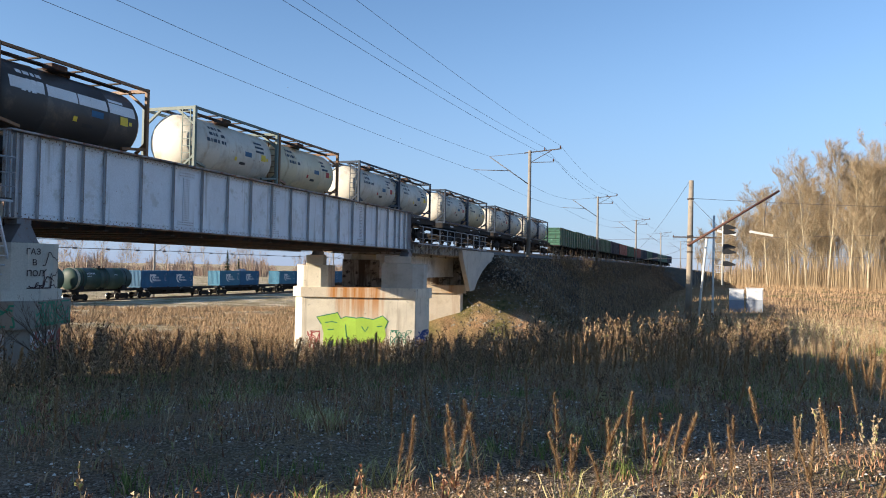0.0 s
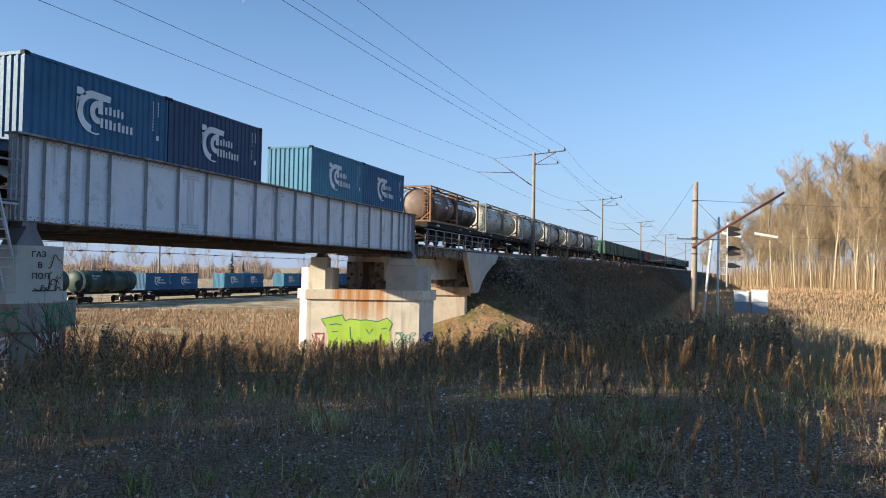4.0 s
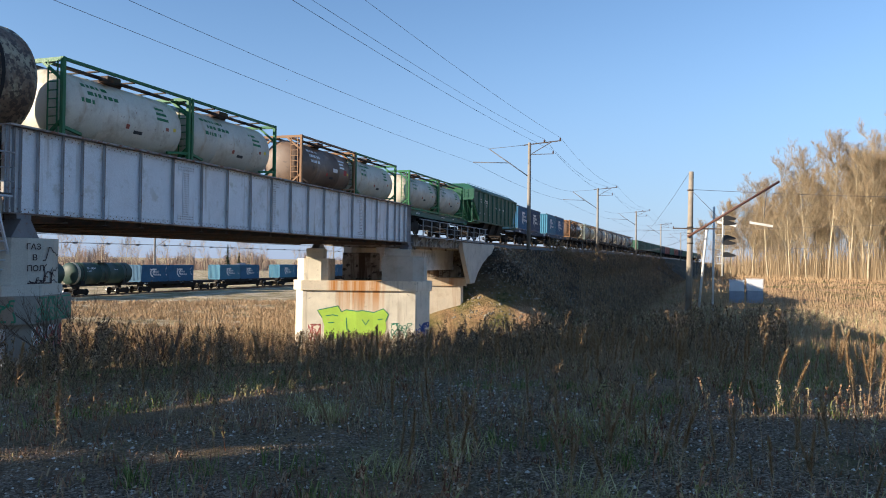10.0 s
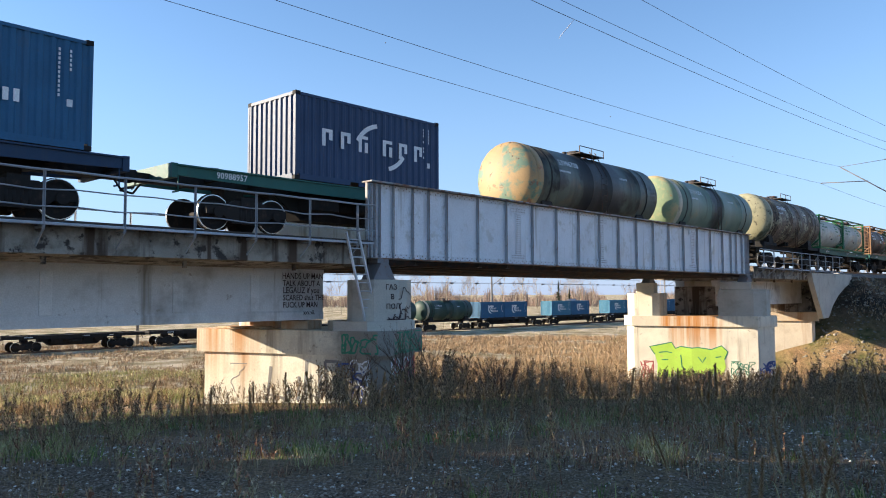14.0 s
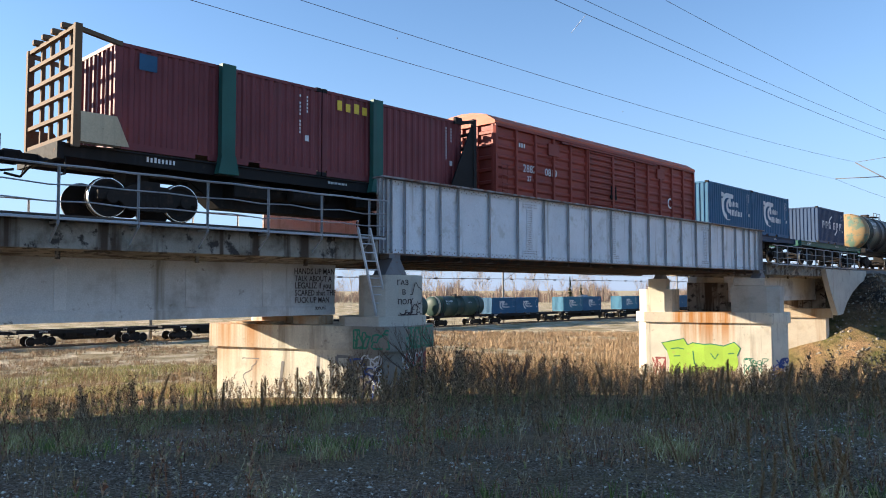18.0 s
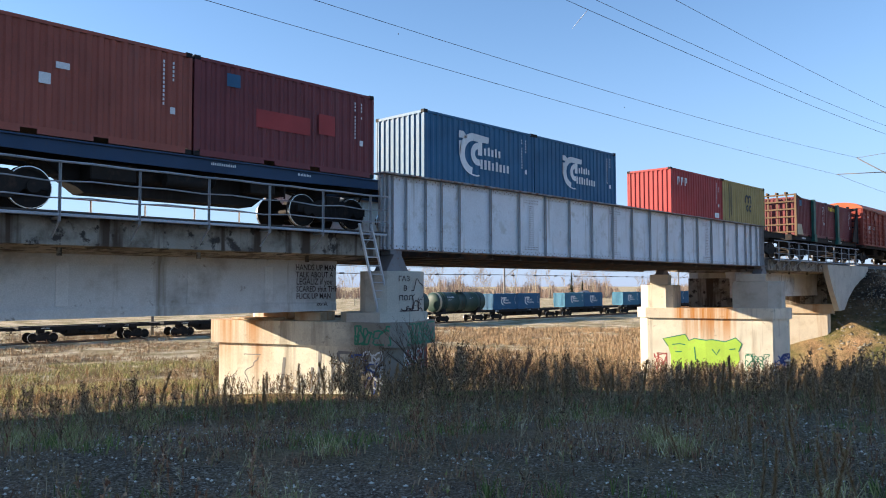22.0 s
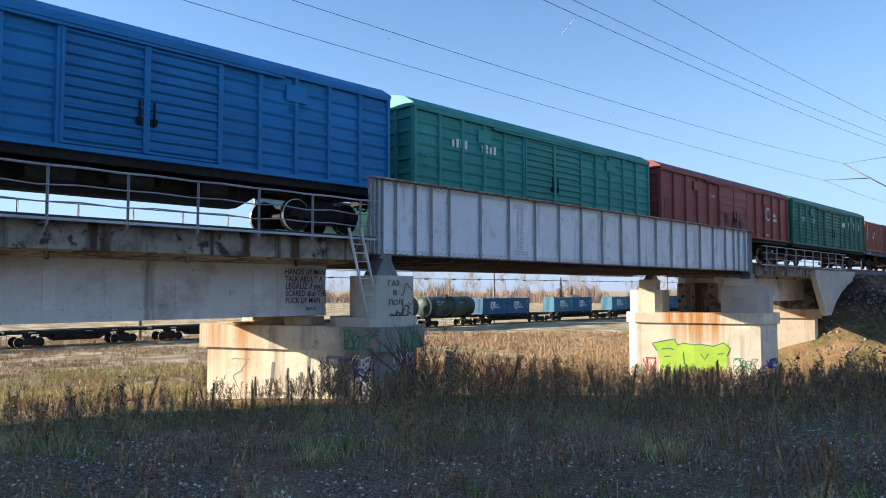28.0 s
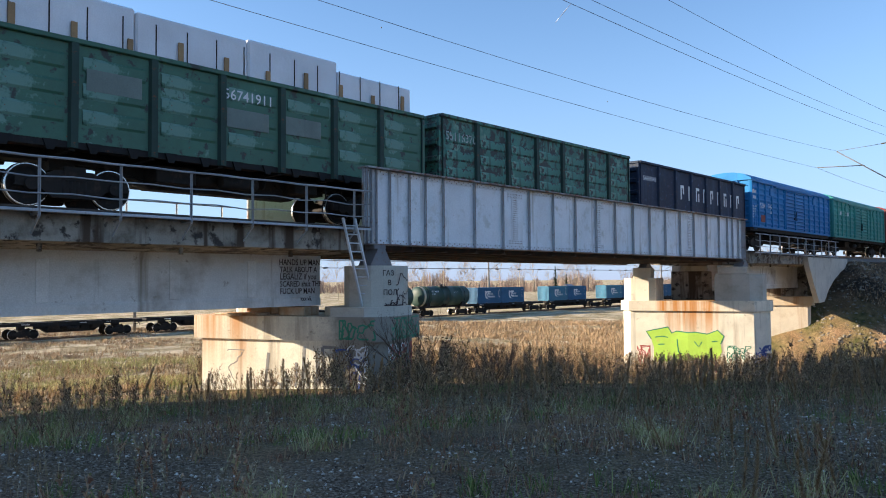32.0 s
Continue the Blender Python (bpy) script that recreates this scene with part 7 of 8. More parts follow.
for i in range(6):
    part_of("step", lambda bm: rod(bm, (0.05, 0, 5.6 + 0.6 * i - sz), (0.72, 0, 5.6 + 0.6 * i - sz), 0.025, 5), M["white_post"], sig)
for x, z, L in ((4.6, 9.3, 1.9), (1.9, 9.35, 1.6)):
    part_of("lamp_arm", lambda bm: bar(bm, (x - 1.45, 6, z - sz), (x - 1.45 + L, 6, z - 0.35 - sz), 0.14, 0.2), M["white_post"], sig)

# ---- two relay cabinets ----
M["cab_white"] = surface("cabinet_white_paint", (0.66, 0.68, 0.70), 0.5, spots=((RUST, 4.0, 0.66, 0.78),), big=0.06)
M["cab_grey"] = surface("cabinet_grey_base", (0.26, 0.29, 0.34), 0.6)
for x0, x1, zt in ((3.72, 5.22, 3.80), (5.48, 7.16, 3.95)):
    g0 = land((x0 + x1) / 2, 90.0) - 0.15
    cb = thing("relay_cabinet", pose((x0 + x1) / 2, 90.0, g0), "white steel relay cabinet on a grey base", "cabinet", "relay cabinets")
    w = (x1 - x0) / 2
    mid = 0.55 * (zt - g0)
    part_of("base", lambda bm: rbox(bm, -w, w, 0, 1.3, 0, mid, 0.03), M["cab_grey"], cb)
    part_of("body", lambda bm: rbox(bm, -w, w, -0.02, 1.32, mid, zt - g0, 0.03), M["cab_white"], cb)
    part_of("door", lambda bm: rbox(bm, -w + 0.08, w - 0.08, -0.05, -0.021, mid + 0.08, zt - g0 - 0.1, 0.01), M["cab_white"], cb)
    part_of("lid", lambda bm: rbox(bm, -w - 0.06, w + 0.06, -0.1, 1.4, zt - g0, zt - g0 + 0.06, 0.015), M["cab_white"], cb)

# ---- the far line with its standing train ----
FAR_D, FAR_P = Vector((0.017, 1.0, 0)).normalized(), Vector((-79.4, 100.1, 0.43))
FAR_YAW = -math.degrees(math.atan2(0.017, 1.0))


def far_pose(u, z=0.0):
    q = FAR_P + FAR_D * u
    return pose(q.x, q.y, q.z + z, 0, 0, FAR_YAW)


far_bank = part_of("far_track_bed", lambda bm: prism(bm, [(-4.2, -1.4), (-2.4, -0.5), (2.4, -0.5), (4.2, -1.4)], "y", -220, 260), M["ballast"])
far_bank.matrix_basis = far_pose(0)
tagged(far_bank, "low ballast bed of the far railway line", "ballast", kind="structure")
far_rails = thing("railway_track", far_pose(0), "rusty rails of the far line", "rails")
for x in (-0.8, 0.8):
    part_of("rail", lambda bm: box(bm, x - 0.04, x + 0.04, -220, 260, -0.505, -0.27), M["rail_steel"], far_rails)
by_label = {}
for ob, s, z in TRAIN:
    by_label.setdefault(ob.get("label"), ob)
src_black, src_long = by_label[BLACK_FLAT], by_label[LONG_FLAT]
src_tank = by_label["pale grey-green tank wagon with streaked shell"]
src_box = by_label["deep blue corrugated shipping container with white emblem"]
src_teal = by_label["teal blue corrugated shipping container with white emblem"]
FAR = [(src_tank, -13.4, 0), (src_tank, -25.8, 0)]
for c, pairx in ((0.0, (src_box, src_box)), (19.4, (src_teal, src_box)), (38.8, (src_teal, src_box)), (58.2, (src_box, src_box)), (77.6, (src_teal, src_box))):
    FAR += [(src_long, c + 2.3, 0), (pairx[0], c - 3.06, FLOOR), (pairx[1], c + 3.06, FLOOR)]
FAR += [(src_black, -39.4 - 14.4 * i, 0) for i in range(5)]
for ob, u, z in FAR:
    cpy = copy_thing(ob, far_pose(u, z))
    cpy["group"] = "standing train on the far line"
    if ob is src_tank:
        cpy["label"] = "dark green tank wagon of the standing train"
        for o in cpy.children:
            if o.material_slots and o.material_slots[0].material in (M["cistern_pale"], M["cistern_head_green"]):
                o.material_slots[0].material = M["far_tank"]
for i, u in enumerate((-60, 2, 64, 126)):
    fm = thing("catenary_mast", far_pose(u), "thin mast of the far line", "mast", "far masts")
    part_of("pole", lambda bm: rod(bm, (-3.2, 0, -1.0), (-3.2, 0, 9.5), 0.2, 8, 0.14), M["mast"], fm)
    part_of("bracket", lambda bm: rod(bm, (-3.2, 0, 6.6), (0.3, 0, 8.6), 0.05, 6), M["wire"], fm)
fw = thing("overhead_wires", far_pose(0), "dark overhead wires of the far line with droppers", "wires")
for z, sag in ((7.0, 0.1), (8.6, 0.7)):
    for u in (-122, -60, 2, 64):
        part_of("wire", lambda bm: wire(bm, (0, u, z), (0, u + 62, z), sag, 0.045, 10), M["wire"], fw)
for i in range(22):
    part_of("clamp", lambda bm: rod(bm, (0, -60 + 6 * i, 6.9), (0, -59.2 + 6 * i, 6.92), 0.12, 6), M["wire"], fw)
M["house"] = surface("faded_brick_house", (0.28, 0.20, 0.15), 0.9)
M["roof"] = surface("grey_sheet_roof", (0.25, 0.25, 0.27), 0.7)
for x, y, w, d, h, rot in ((-112, 172, 5, 7, 2.6, 20), (-74, 215, 7, 6, 3.2, 10)):
    hs = thing("house", pose(x, y, ground_z(x, y) - 0.2, 0, 0, rot), "small distant brick house with a grey gable roof", "house", "distant houses")
    part_of("wall", lambda bm: box(bm, -w / 2, w / 2, -d / 2, d / 2, 0, h), M["house"], hs)
    part_of("roof", lambda bm: prism(bm, [(-w / 2 - 0.4, h - 0.05), (w / 2 + 0.4, h - 0.05), (0, h + w * 0.36)], "y", -d / 2 - 0.4, d / 2 + 0.4), M["roof"], hs)
    for k in (-0.28, 0.28):
        part_of("window", lambda bm: rbox(bm, w / 2 - 0.02, w / 2 + 0.04, k * d - 0.6, k * d + 0.6, 1.2, 2.6, 0.02), M["black_hood"], hs)

# ---- plants ----
def leaf_material(name, stops, rough=0.8, sub=0.0):
    """Dry or green plant matter: each blade takes its own tone."""
    m, t, p = nodes_of(name)
    g = node(t, "NewGeometry").outputs["Random Per Island"]
    co = node(t, "TexCoord").outputs["Object"]
    c = ramp(t, g, stops)
    c = mixc(t, val(t, noise_of(t, co, 0.5, 3.0), 0.35, 0.65, 0.0, 0.5), c, mixc(t, 1.0, c, (0.62, 0.66, 0.60), "MULTIPLY"))
    t.links.new(c, p.inputs["Base Color"])
    p.inputs["Roughness"].default_value = rough
    p.inputs["Specular IOR Level"].default_value = 0.25
    return m


M["straw"] = leaf_material("dry_straw", ((0.0, (0.25, 0.16, 0.085)), (0.5, (0.44, 0.30, 0.165)), (1.0, (0.60, 0.46, 0.28))))
M["field_straw"] = leaf_material("tan_field_grass", ((0.0, (0.30, 0.195, 0.11)), (0.5, (0.42, 0.285, 0.165)), (1.0, (0.54, 0.39, 0.24))))
M["weed"] = leaf_material("withered_brown_weed", ((0.0, (0.05, 0.034, 0.022)), (0.40, (0.20, 0.13, 0.075)), (0.72, (0.56, 0.39, 0.23)), (0.88, (0.30, 0.17, 0.10)), (1.0, (0.20, 0.18, 0.065))))
M["green_grass"] = leaf_material("late_green_grass", ((0.0, (0.08, 0.13, 0.03)), (0.6, (0.22, 0.28, 0.07)), (1.0, (0.46, 0.42, 0.16))))
M["meadow_green"] = leaf_material("yellow_green_meadow_grass", ((0.0, (0.24, 0.23, 0.07)), (0.5, (0.48, 0.43, 0.17)), (1.0, (0.72, 0.61, 0.33))))
M["red_weed"] = leaf_material("reddish_low_weed", ((0.0, (0.13, 0.055, 0.034)), (0.40, (0.36, 0.17, 0.095)), (0.75, (0.60, 0.38, 0.23)), (1.0, (0.26, 0.24, 0.08))))
M["dull_straw"] = leaf_material("weathered_dull_straw", ((0.0, (0.16, 0.11, 0.07)), (0.5, (0.44, 0.33, 0.21)), (0.8, (0.68, 0.54, 0.36)), (1.0, (0.30, 0.34, 0.10))))
M["rubble"] = leaf_material("dull_rubble", ((0.0, (0.12, 0.10, 0.08)), (1.0, (0.42, 0.37, 0.30))), 0.9)
M["plume"] = leaf_material("tan_plume", ((0.0, (0.30, 0.17, 0.08)), (0.5, (0.42, 0.27, 0.14)), (1.0, (0.55, 0.40, 0.24))))
M["twig"] = leaf_material("bare_twigs", ((0.0, (0.19, 0.13, 0.078)), (0.5, (0.33, 0.24, 0.145)), (1.0, (0.47, 0.36, 0.23))))
M["far_twig"] = leaf_material("distant_bare_twigs", ((0.0, (0.20, 0.13, 0.10)), (0.5, (0.28, 0.20, 0.16)), (1.0, (0.34, 0.27, 0.22))))
M["bark"] = surface("pale_aspen_bark", (0.44, 0.37, 0.25), 0.9, spots=(((0.10, 0.08, 0.06), 2.5, 0.58, 0.68),), big=0.2, bscale=2.0)
M["shrub"] = surface("dark_shrub_bark", (0.10, 0.065, 0.045), 0.9)
M["stone"] = leaf_material("loose_gravel", ((0.0, (0.09, 0.06, 0.042)), (0.50, (0.30, 0.22, 0.16)), (0.82, (0.50, 0.40, 0.31)), (0.94, (0.84, 0.76, 0.66))), 0.85)
M["fir"] = leaf_material("dark_fir_needles", ((0.0, (0.015, 0.03, 0.012)), (1.0, (0.04, 0.06, 0.025))))


def fast_mesh(name, verts, faces, material, smooth=False):
    """A mesh straight from number arrays, all faces with the same count of corners."""
    me = bpy.data.meshes.new(name)
    verts, faces = np.ascontiguousarray(verts, np.float32), np.ascontiguousarray(faces, np.int32)
    k = faces.shape[1]
    me.vertices.add(len(verts))
    me.vertices.foreach_set("co", verts.ravel())
    me.loops.add(faces.size)
    me.loops.foreach_set("vertex_index", faces.ravel())
    me.polygons.add(len(faces))
    me.polygons.foreach_set("loop_start", np.arange(0, faces.size, k, dtype=np.int32))
    me.update(calc_edges=True)
    me.materials.append(material)
    return me


RNG = np.random.default_rng(7)


def blades(pos, h, w, lean, rng=RNG):
    """Bent tapering blades: three-cornered base strip and tip, for arrays of roots, heights, widths and lean."""
    n = len(pos)
    a = rng.uniform(0, 2 * np.pi, n)
    side = np.stack([np.cos(a), np.sin(a), 0 * a], 1) * (w / 2)[:, None]
    b = rng.uniform(0, 2 * np.pi, n)
    out = np.stack([np.cos(b), np.sin(b), 0 * b], 1)
    mid = pos + out * (lean * h * 0.3)[:, None] + np.array([0, 0, 1.0]) * (h * 0.6)[:, None]
    tip = pos + out * (lean * h)[:, None] + np.array([0, 0, 1.0]) * (h * (1 - 0.25 * lean))[:, None]
    v = np.stack([pos - side, pos + side, mid + side * 0.7, mid - side * 0.7, tip], 1).reshape(-1, 3)
    i = np.arange(n)[:, None] * 5
    f = np.concatenate([i + [0, 1, 2], i + [0, 2, 3], i + [3, 2, 4]], 0)
    return v, f


def template_weed(seed, h=1.0, n=46, thick=1.0):
    """A withered weed: a stem, short side sprays and curled leaf scraps."""
    r = np.random.default_rng(seed)
    vs, fs = [], []

    def tri(a, b, c):
        k = len(vs)
        vs.extend([a, b, c])
        fs.append((k, k + 1, k + 2))

    def strip(p, q, w):
        d = np.subtract(q, p)
        u = np.cross(d, r.normal(size=3))
        u = u / (np.linalg.norm(u) + 1e-9) * (w * thick)
        tri(np.subtract(p, u), np.add(p, u), q)

    bend = r.normal(size=2) * 0.08
    stem = [np.array([bend[0] * t * t, bend[1] * t * t, h * t]) for t in np.linspace(0, 1, 4)]
    for a, b in zip(stem[:-1], stem[1:]):
        strip(a, b, 0.0045), strip(a, b, 0.0045)
    for _ in range(n):
        t = r.uniform(0.25, 1.0)
        base = np.array([bend[0] * t * t, bend[1] * t * t, h * t])
        a = r.uniform(0, 6.283)
        L = (0.10 + 0.26 * (1.05 - t)) * r.uniform(0.6, 1.3) * h
        tip = base + np.array([math.cos(a) * L * 0.42, math.sin(a) * L * 0.42, L * r.uniform(0.4, 1.2)])
        strip(base, tip, 0.0035 + 0.003 * r.random())
        for _ in range(2):
            q = base + (tip - base) * r.uniform(0.4, 1.0)
            strip(q, q + r.normal(size=3) * 0.032, 0.009)
    return np.array(vs), np.array(fs)


def template_plume(seed, h=1.0):
    r = np.random.default_rng(seed)
    vs, fs = [], []

    def tri(a, b, c):
        k = len(vs)
        vs.extend([a, b, c])
        fs.append((k, k + 1, k + 2))

    bend = r.normal(size=2) * 0.10
    at = lambda t: np.array([bend[0] * t * t, bend[1] * t * t, h * t])
    for i in range(5):
        a, b = at(i / 5), at((i + 1) / 5)
        for u in (np.array([0.005, 0, 0]), np.array([0, 0.005, 0])):
            tri(a - u, a + u, b)
            tri(a + u, b + u, b)
    for _ in range(300):
        t = r.uniform(0.55, 1.0)
        w = 0.062 * math.sin(math.pi * min(1, (t - 0.50) / 0.54)) ** 0.8 * r.uniform(0.5, 1.2) + 0.006
        b = at(t)
        a = r.uniform(0, 6.283)
        d = np.array([math.cos(a) * w, math.sin(a) * w, r.uniform(0.02, 0.06)])
        s = np.array([-math.sin(a), math.cos(a), 0]) * 0.007
        tri(b - s, b + s, b + d)
    for _ in range(26):
        t = r.uniform(0.05, 0.6)
        b, a = at(t), r.uniform(0, 6.283)
        d = np.array([math.cos(a) * 0.13, math.sin(a) * 0.13, r.uniform(-0.03, 0.12)])
        s = np.array([-math.sin(a), math.cos(a), 0]) * 0.008
        tri(b - s, b + s, b + d)
    return np.array(vs), np.array(fs)


def scatter(temps, pos, scale, rng=RNG):
    """One mesh of many turned and scaled copies of a few templates."""
    V, F, base = [], [], 0
    pick = rng.integers(0, len(temps), len(pos))
    for k, (v, f) in enumerate(temps):
        sel = np.where(pick == k)[0]
        if not len(sel):
            continue
        a = rng.uniform(0, 6.283, len(sel))
        s = scale[sel]
        c, q = np.cos(a) * s, np.sin(a) * s
        x = v[None, :, 0] * c[:, None] - v[None, :, 1] * q[:, None]
        y = v[None, :, 0] * q[:, None] + v[None, :, 1] * c[:, None]
        z = v[None, :, 2] * s[:, None]
        lean = rng.normal(size=(len(sel), 2)) * 0.10
        W = np.stack([x + z * lean[:, :1], y + z * lean[:, 1:], z], 2) + pos[sel][:, None, :]
        V.append(W.reshape(-1, 3))
        F.append((f[None] + (np.arange(len(sel)) * len(v))[:, None, None] + base).reshape(-1, 3))
        base += len(sel) * len(v)
    return np.concatenate(V), np.concatenate(F)


def polar(n, d0, d1, a0, a1, power=1.0, keep=None, rng=RNG):
    """Roots spread by distance and bearing (degrees left of +y) over the land, off the bridge's own footings."""
    d = d0 + (d1 - d0) * rng.random(n) ** power
    a = np.radians(a0 + (a1 - a0) * rng.random(n))
    x, y = -d * np.sin(a), d * np.cos(a)
    ok = []
    for i in range(n):
        if 1.5 < -14.6 - x[i] < 9.0 and (12.8 < y[i] < 15.9 or 41.4 < y[i] < 45 or 54 < y[i] < 58):
            continue
        p, _ = track(y[i])
        if y[i] > 52 and abs(x[i] - p.x) < 4.2:
            continue
        if keep is not None and not keep(x[i], y[i]):
            continue
        ok.append(i)
    x, y = x[ok], y[ok]
    z = np.array([land(u, v) for u, v in zip(x, y)])
    return np.stack([x, y, z], 1)


def stuff(name, vf, material, label, category):
    me = fast_mesh(name, *vf, material)
    return tagged(new(name, me), label, category, kind="stuff")


def clump(scale, lo, hi, seed):
    return lambda x, y: lo < noise.noise((x * scale, y * scale, seed)) < hi


def tufts(n, each, spread, *where):
    """Roots gathered in tufts."""
    C = polar(n, *where)
    P = np.repeat(C, each, 0) + np.c_[RNG.normal(size=(len(C) * each, 2)) * spread, np.zeros(len(C) * each)]
    return P


# short late grass, dead stems and low reddish weeds on the terrace
P = tufts(2000, 16, 0.06, 3.2, 17, -27, 80, 0.8, lambda x, y: noise.noise((x * 0.7, y * 0.7, 11)) > 0.20)
stuff("low_grass", blades(P, RNG.uniform(0.05, 0.23, len(P)), RNG.uniform(0.005, 0.011, len(P)), RNG.uniform(0.3, 1.0, len(P))), M["green_grass"], "sparse short late green grass on gravel", "grass")
P = tufts(95, 90, 0.13, 3.4, 15, -27, 80, 0.9, lambda x, y: noise.noise((x * 0.4, y * 0.4, 17)) > 0.0)
stuff("grass_tussocks", blades(P, RNG.uniform(0.08, 0.30, len(P)), RNG.uniform(0.005, 0.010, len(P)), RNG.uniform(0.5, 1.3, len(P))), M["meadow_green"], "tussocks of arching yellow-green grass on gravel", "grass")
P = tufts(4200, 10, 0.07, 3.0, 20, -28, 80, 0.85, lambda x, y: noise.noise((x * 0.5, y * 0.5, 23)) > -0.1)
stuff("low_weeds", blades(P, RNG.uniform(0.02, 0.13, len(P)), RNG.uniform(0.005, 0.014, len(P)), RNG.uniform(0.3, 1.1, len(P))), M["red_weed"], "low reddish brown weeds and dead leaves", "weeds")
P = tufts(2400, 7, 0.10, 3.6, 22, -28, 80, 0.9, lambda x, y: noise.noise((x * 0.35, y * 0.35, 31)) > 0.12)
stuff("dead_grass", blades(P, RNG.uniform(0.06, 0.26, len(P)), RNG.uniform(0.004, 0.008, len(P)), RNG.uniform(0.1, 0.8, len(P))), M["straw"], "dead straw grass on the gravel terrace", "grass")

# loose gravel
P = polar(70000, 2.8, 16, -28, 80, 0.9, lambda x, y: noise.noise((x * 0.42, y * 0.42, 0)) > -0.28)
st_v = np.array([(1, 0, 0), (-1, 0, 0), (0, 0.8, 0.1), (0, -0.8, 0), (0.1, 0, 0.6), (0, 0.1, -0.6)], float)
st_f = np.array([(0, 2, 4), (2, 1, 4), (1, 3, 4), (3, 0, 4), (2, 0, 5), (1, 2, 5), (3, 1, 5), (0, 3, 5)])
stuff("gravel", scatter([(st_v, st_f), (st_v * (1.2, 0.7, 1.0), st_f), (st_v * (0.8, 1.1, 1.3), st_f)], P, 0.005 + 0.020 * RNG.random(len(P)) ** 2.5), M["stone"], "loose grey and white gravel stones", "gravel")

# withered weeds from the terrace down to the bridge
weeds = [template_weed(s, 1.0, 26, 1.7) for s in range(7)]
P = polar(5200, 11.5, 31, -6, 80, 0.85, lambda x, y: x > -18.5 and noise.noise((x * 0.3, y * 0.3, 41)) > -0.22)
d = np.hypot(P[:, 0], P[:, 1])
lump = np.array([noise.noise((x * 0.55, y * 0.55, 43)) for x, y, z in P])
stuff("weed_thicket", scatter(weeds, P, RNG.uniform(0.35, 1.0, len(P)) * (1.0 + 0.7 * lump) * np.interp(d, [11.5, 14, 17], [0.35, 0.75, 1.1]) * np.interp(np.degrees(np.arctan2(-P[:, 0], P[:, 1])), [16, 22, 32, 38, 46, 56], [1.0, 0.68, 0.72, 1.0, 1.0, 0.55])), M["weed"], "thicket of withered brown weeds by the bridge", "weeds")
P = polar(1300, 24, 60, -14, 12, 1.0, lambda x, y: noise.noise((x * 0.2, y * 0.2, 47)) > -0.1)
stuff("field_weeds", scatter(weeds, P, RNG.uniform(0.4, 1.1, len(P))), M["dull_straw"], "pale dry weeds scattered over the field", "weeds")
P = polar(3400, 28, 54, 8, 60, 1.0)
stuff("weed_thicket", scatter(weeds, P, RNG.uniform(0.4, 1.1, len(P))), M["weed"], "withered brown weeds on the low ground", "weeds")
small = [template_weed(s + 40, 1.0, 11, 4.5) for s in range(6)]
P = polar(5200, 3.4, 14.5, -28, 80, 0.85, clump(0.6, 0.0, 1.0, 51))
stuff("scattered_weeds", scatter(small, P[::2], 0.06 + 0.38 * RNG.random(len(P[::2])) ** 2.6), M["red_weed"], "scattered small withered weeds on the gravel", "weeds")
stuff("scattered_weeds", scatter(small, P[1::2], 0.05 + 0.34 * RNG.random(len(P[1::2])) ** 2.4), M["dull_straw"], "scattered small pale weeds on the gravel", "weeds")
spires = [template_weed(s + 80, 1.0, 40, 1.1) for s in range(6)]
P = polar(900, 6.5, 15, -24, 80, 0.75, clump(0.5, 0.02, 1.0, 57))
stuff("upright_weeds", scatter(spires, P, 0.18 + 0.62 * RNG.random(len(P)) ** 1.8), M["weed"], "upright withered brown weed stalks on the gravel", "weeds")
P = tufts(1100, 14, 0.10, 12, 30, -10, 80, 0.9, lambda x, y: noise.noise((x * 0.3, y * 0.3, 61)) > 0.0)
stuff("undergrowth", blades(P, RNG.uniform(0.10, 0.40, len(P)), RNG.uniform(0.005, 0.011, len(P)), RNG.uniform(0.2, 0.9, len(P))), M["green_grass"], "rank green grass among the weeds", "grass")

# dry grass of the open field
right = lambda x, y: x > -13.5 + 0.02 * y
P = polar(95000, 14, 62, -34, 12, 1.1, lambda x, y: right(x, y) and noise.noise((x * 0.22, y * 0.22, 71)) > -0.22)
d = np.hypot(P[:, 0], P[:, 1])
stuff("field_grass", blades(P, RNG.uniform(0.12, 0.50, len(P)) * np.interp(d, [14, 24], [0.4, 1.0]), 0.004 + d * 0.00028, RNG.uniform(0.05, 0.5, len(P))), M["field_straw"], "dry straw-coloured field grass", "grass")
P = polar(70000, 55, 190, -36, 8, 1.2, lambda x, y: right(x, y))
d = np.hypot(P[:, 0], P[:, 1])
stuff("field_grass", blades(P, RNG.uniform(0.2, 0.75, len(P)), 0.004 + d * 0.00032, RNG.uniform(0.05, 0.4, len(P))), M["field_straw"], "tall dry straw-coloured field grass", "grass")
P = polar(16000, 12, 40, -36, -3, 1.0, lambda x, y: noise.noise((x * 0.15, y * 0.15, 81)) > -0.05)
stuff("field_grass", blades(P, RNG.uniform(0.08, 0.28, len(P)), RNG.uniform(0.006, 0.014, len(P)), RNG.uniform(0.2, 0.7, len(P))), M["green_grass"], "yellow-green grass patches in the field", "grass")
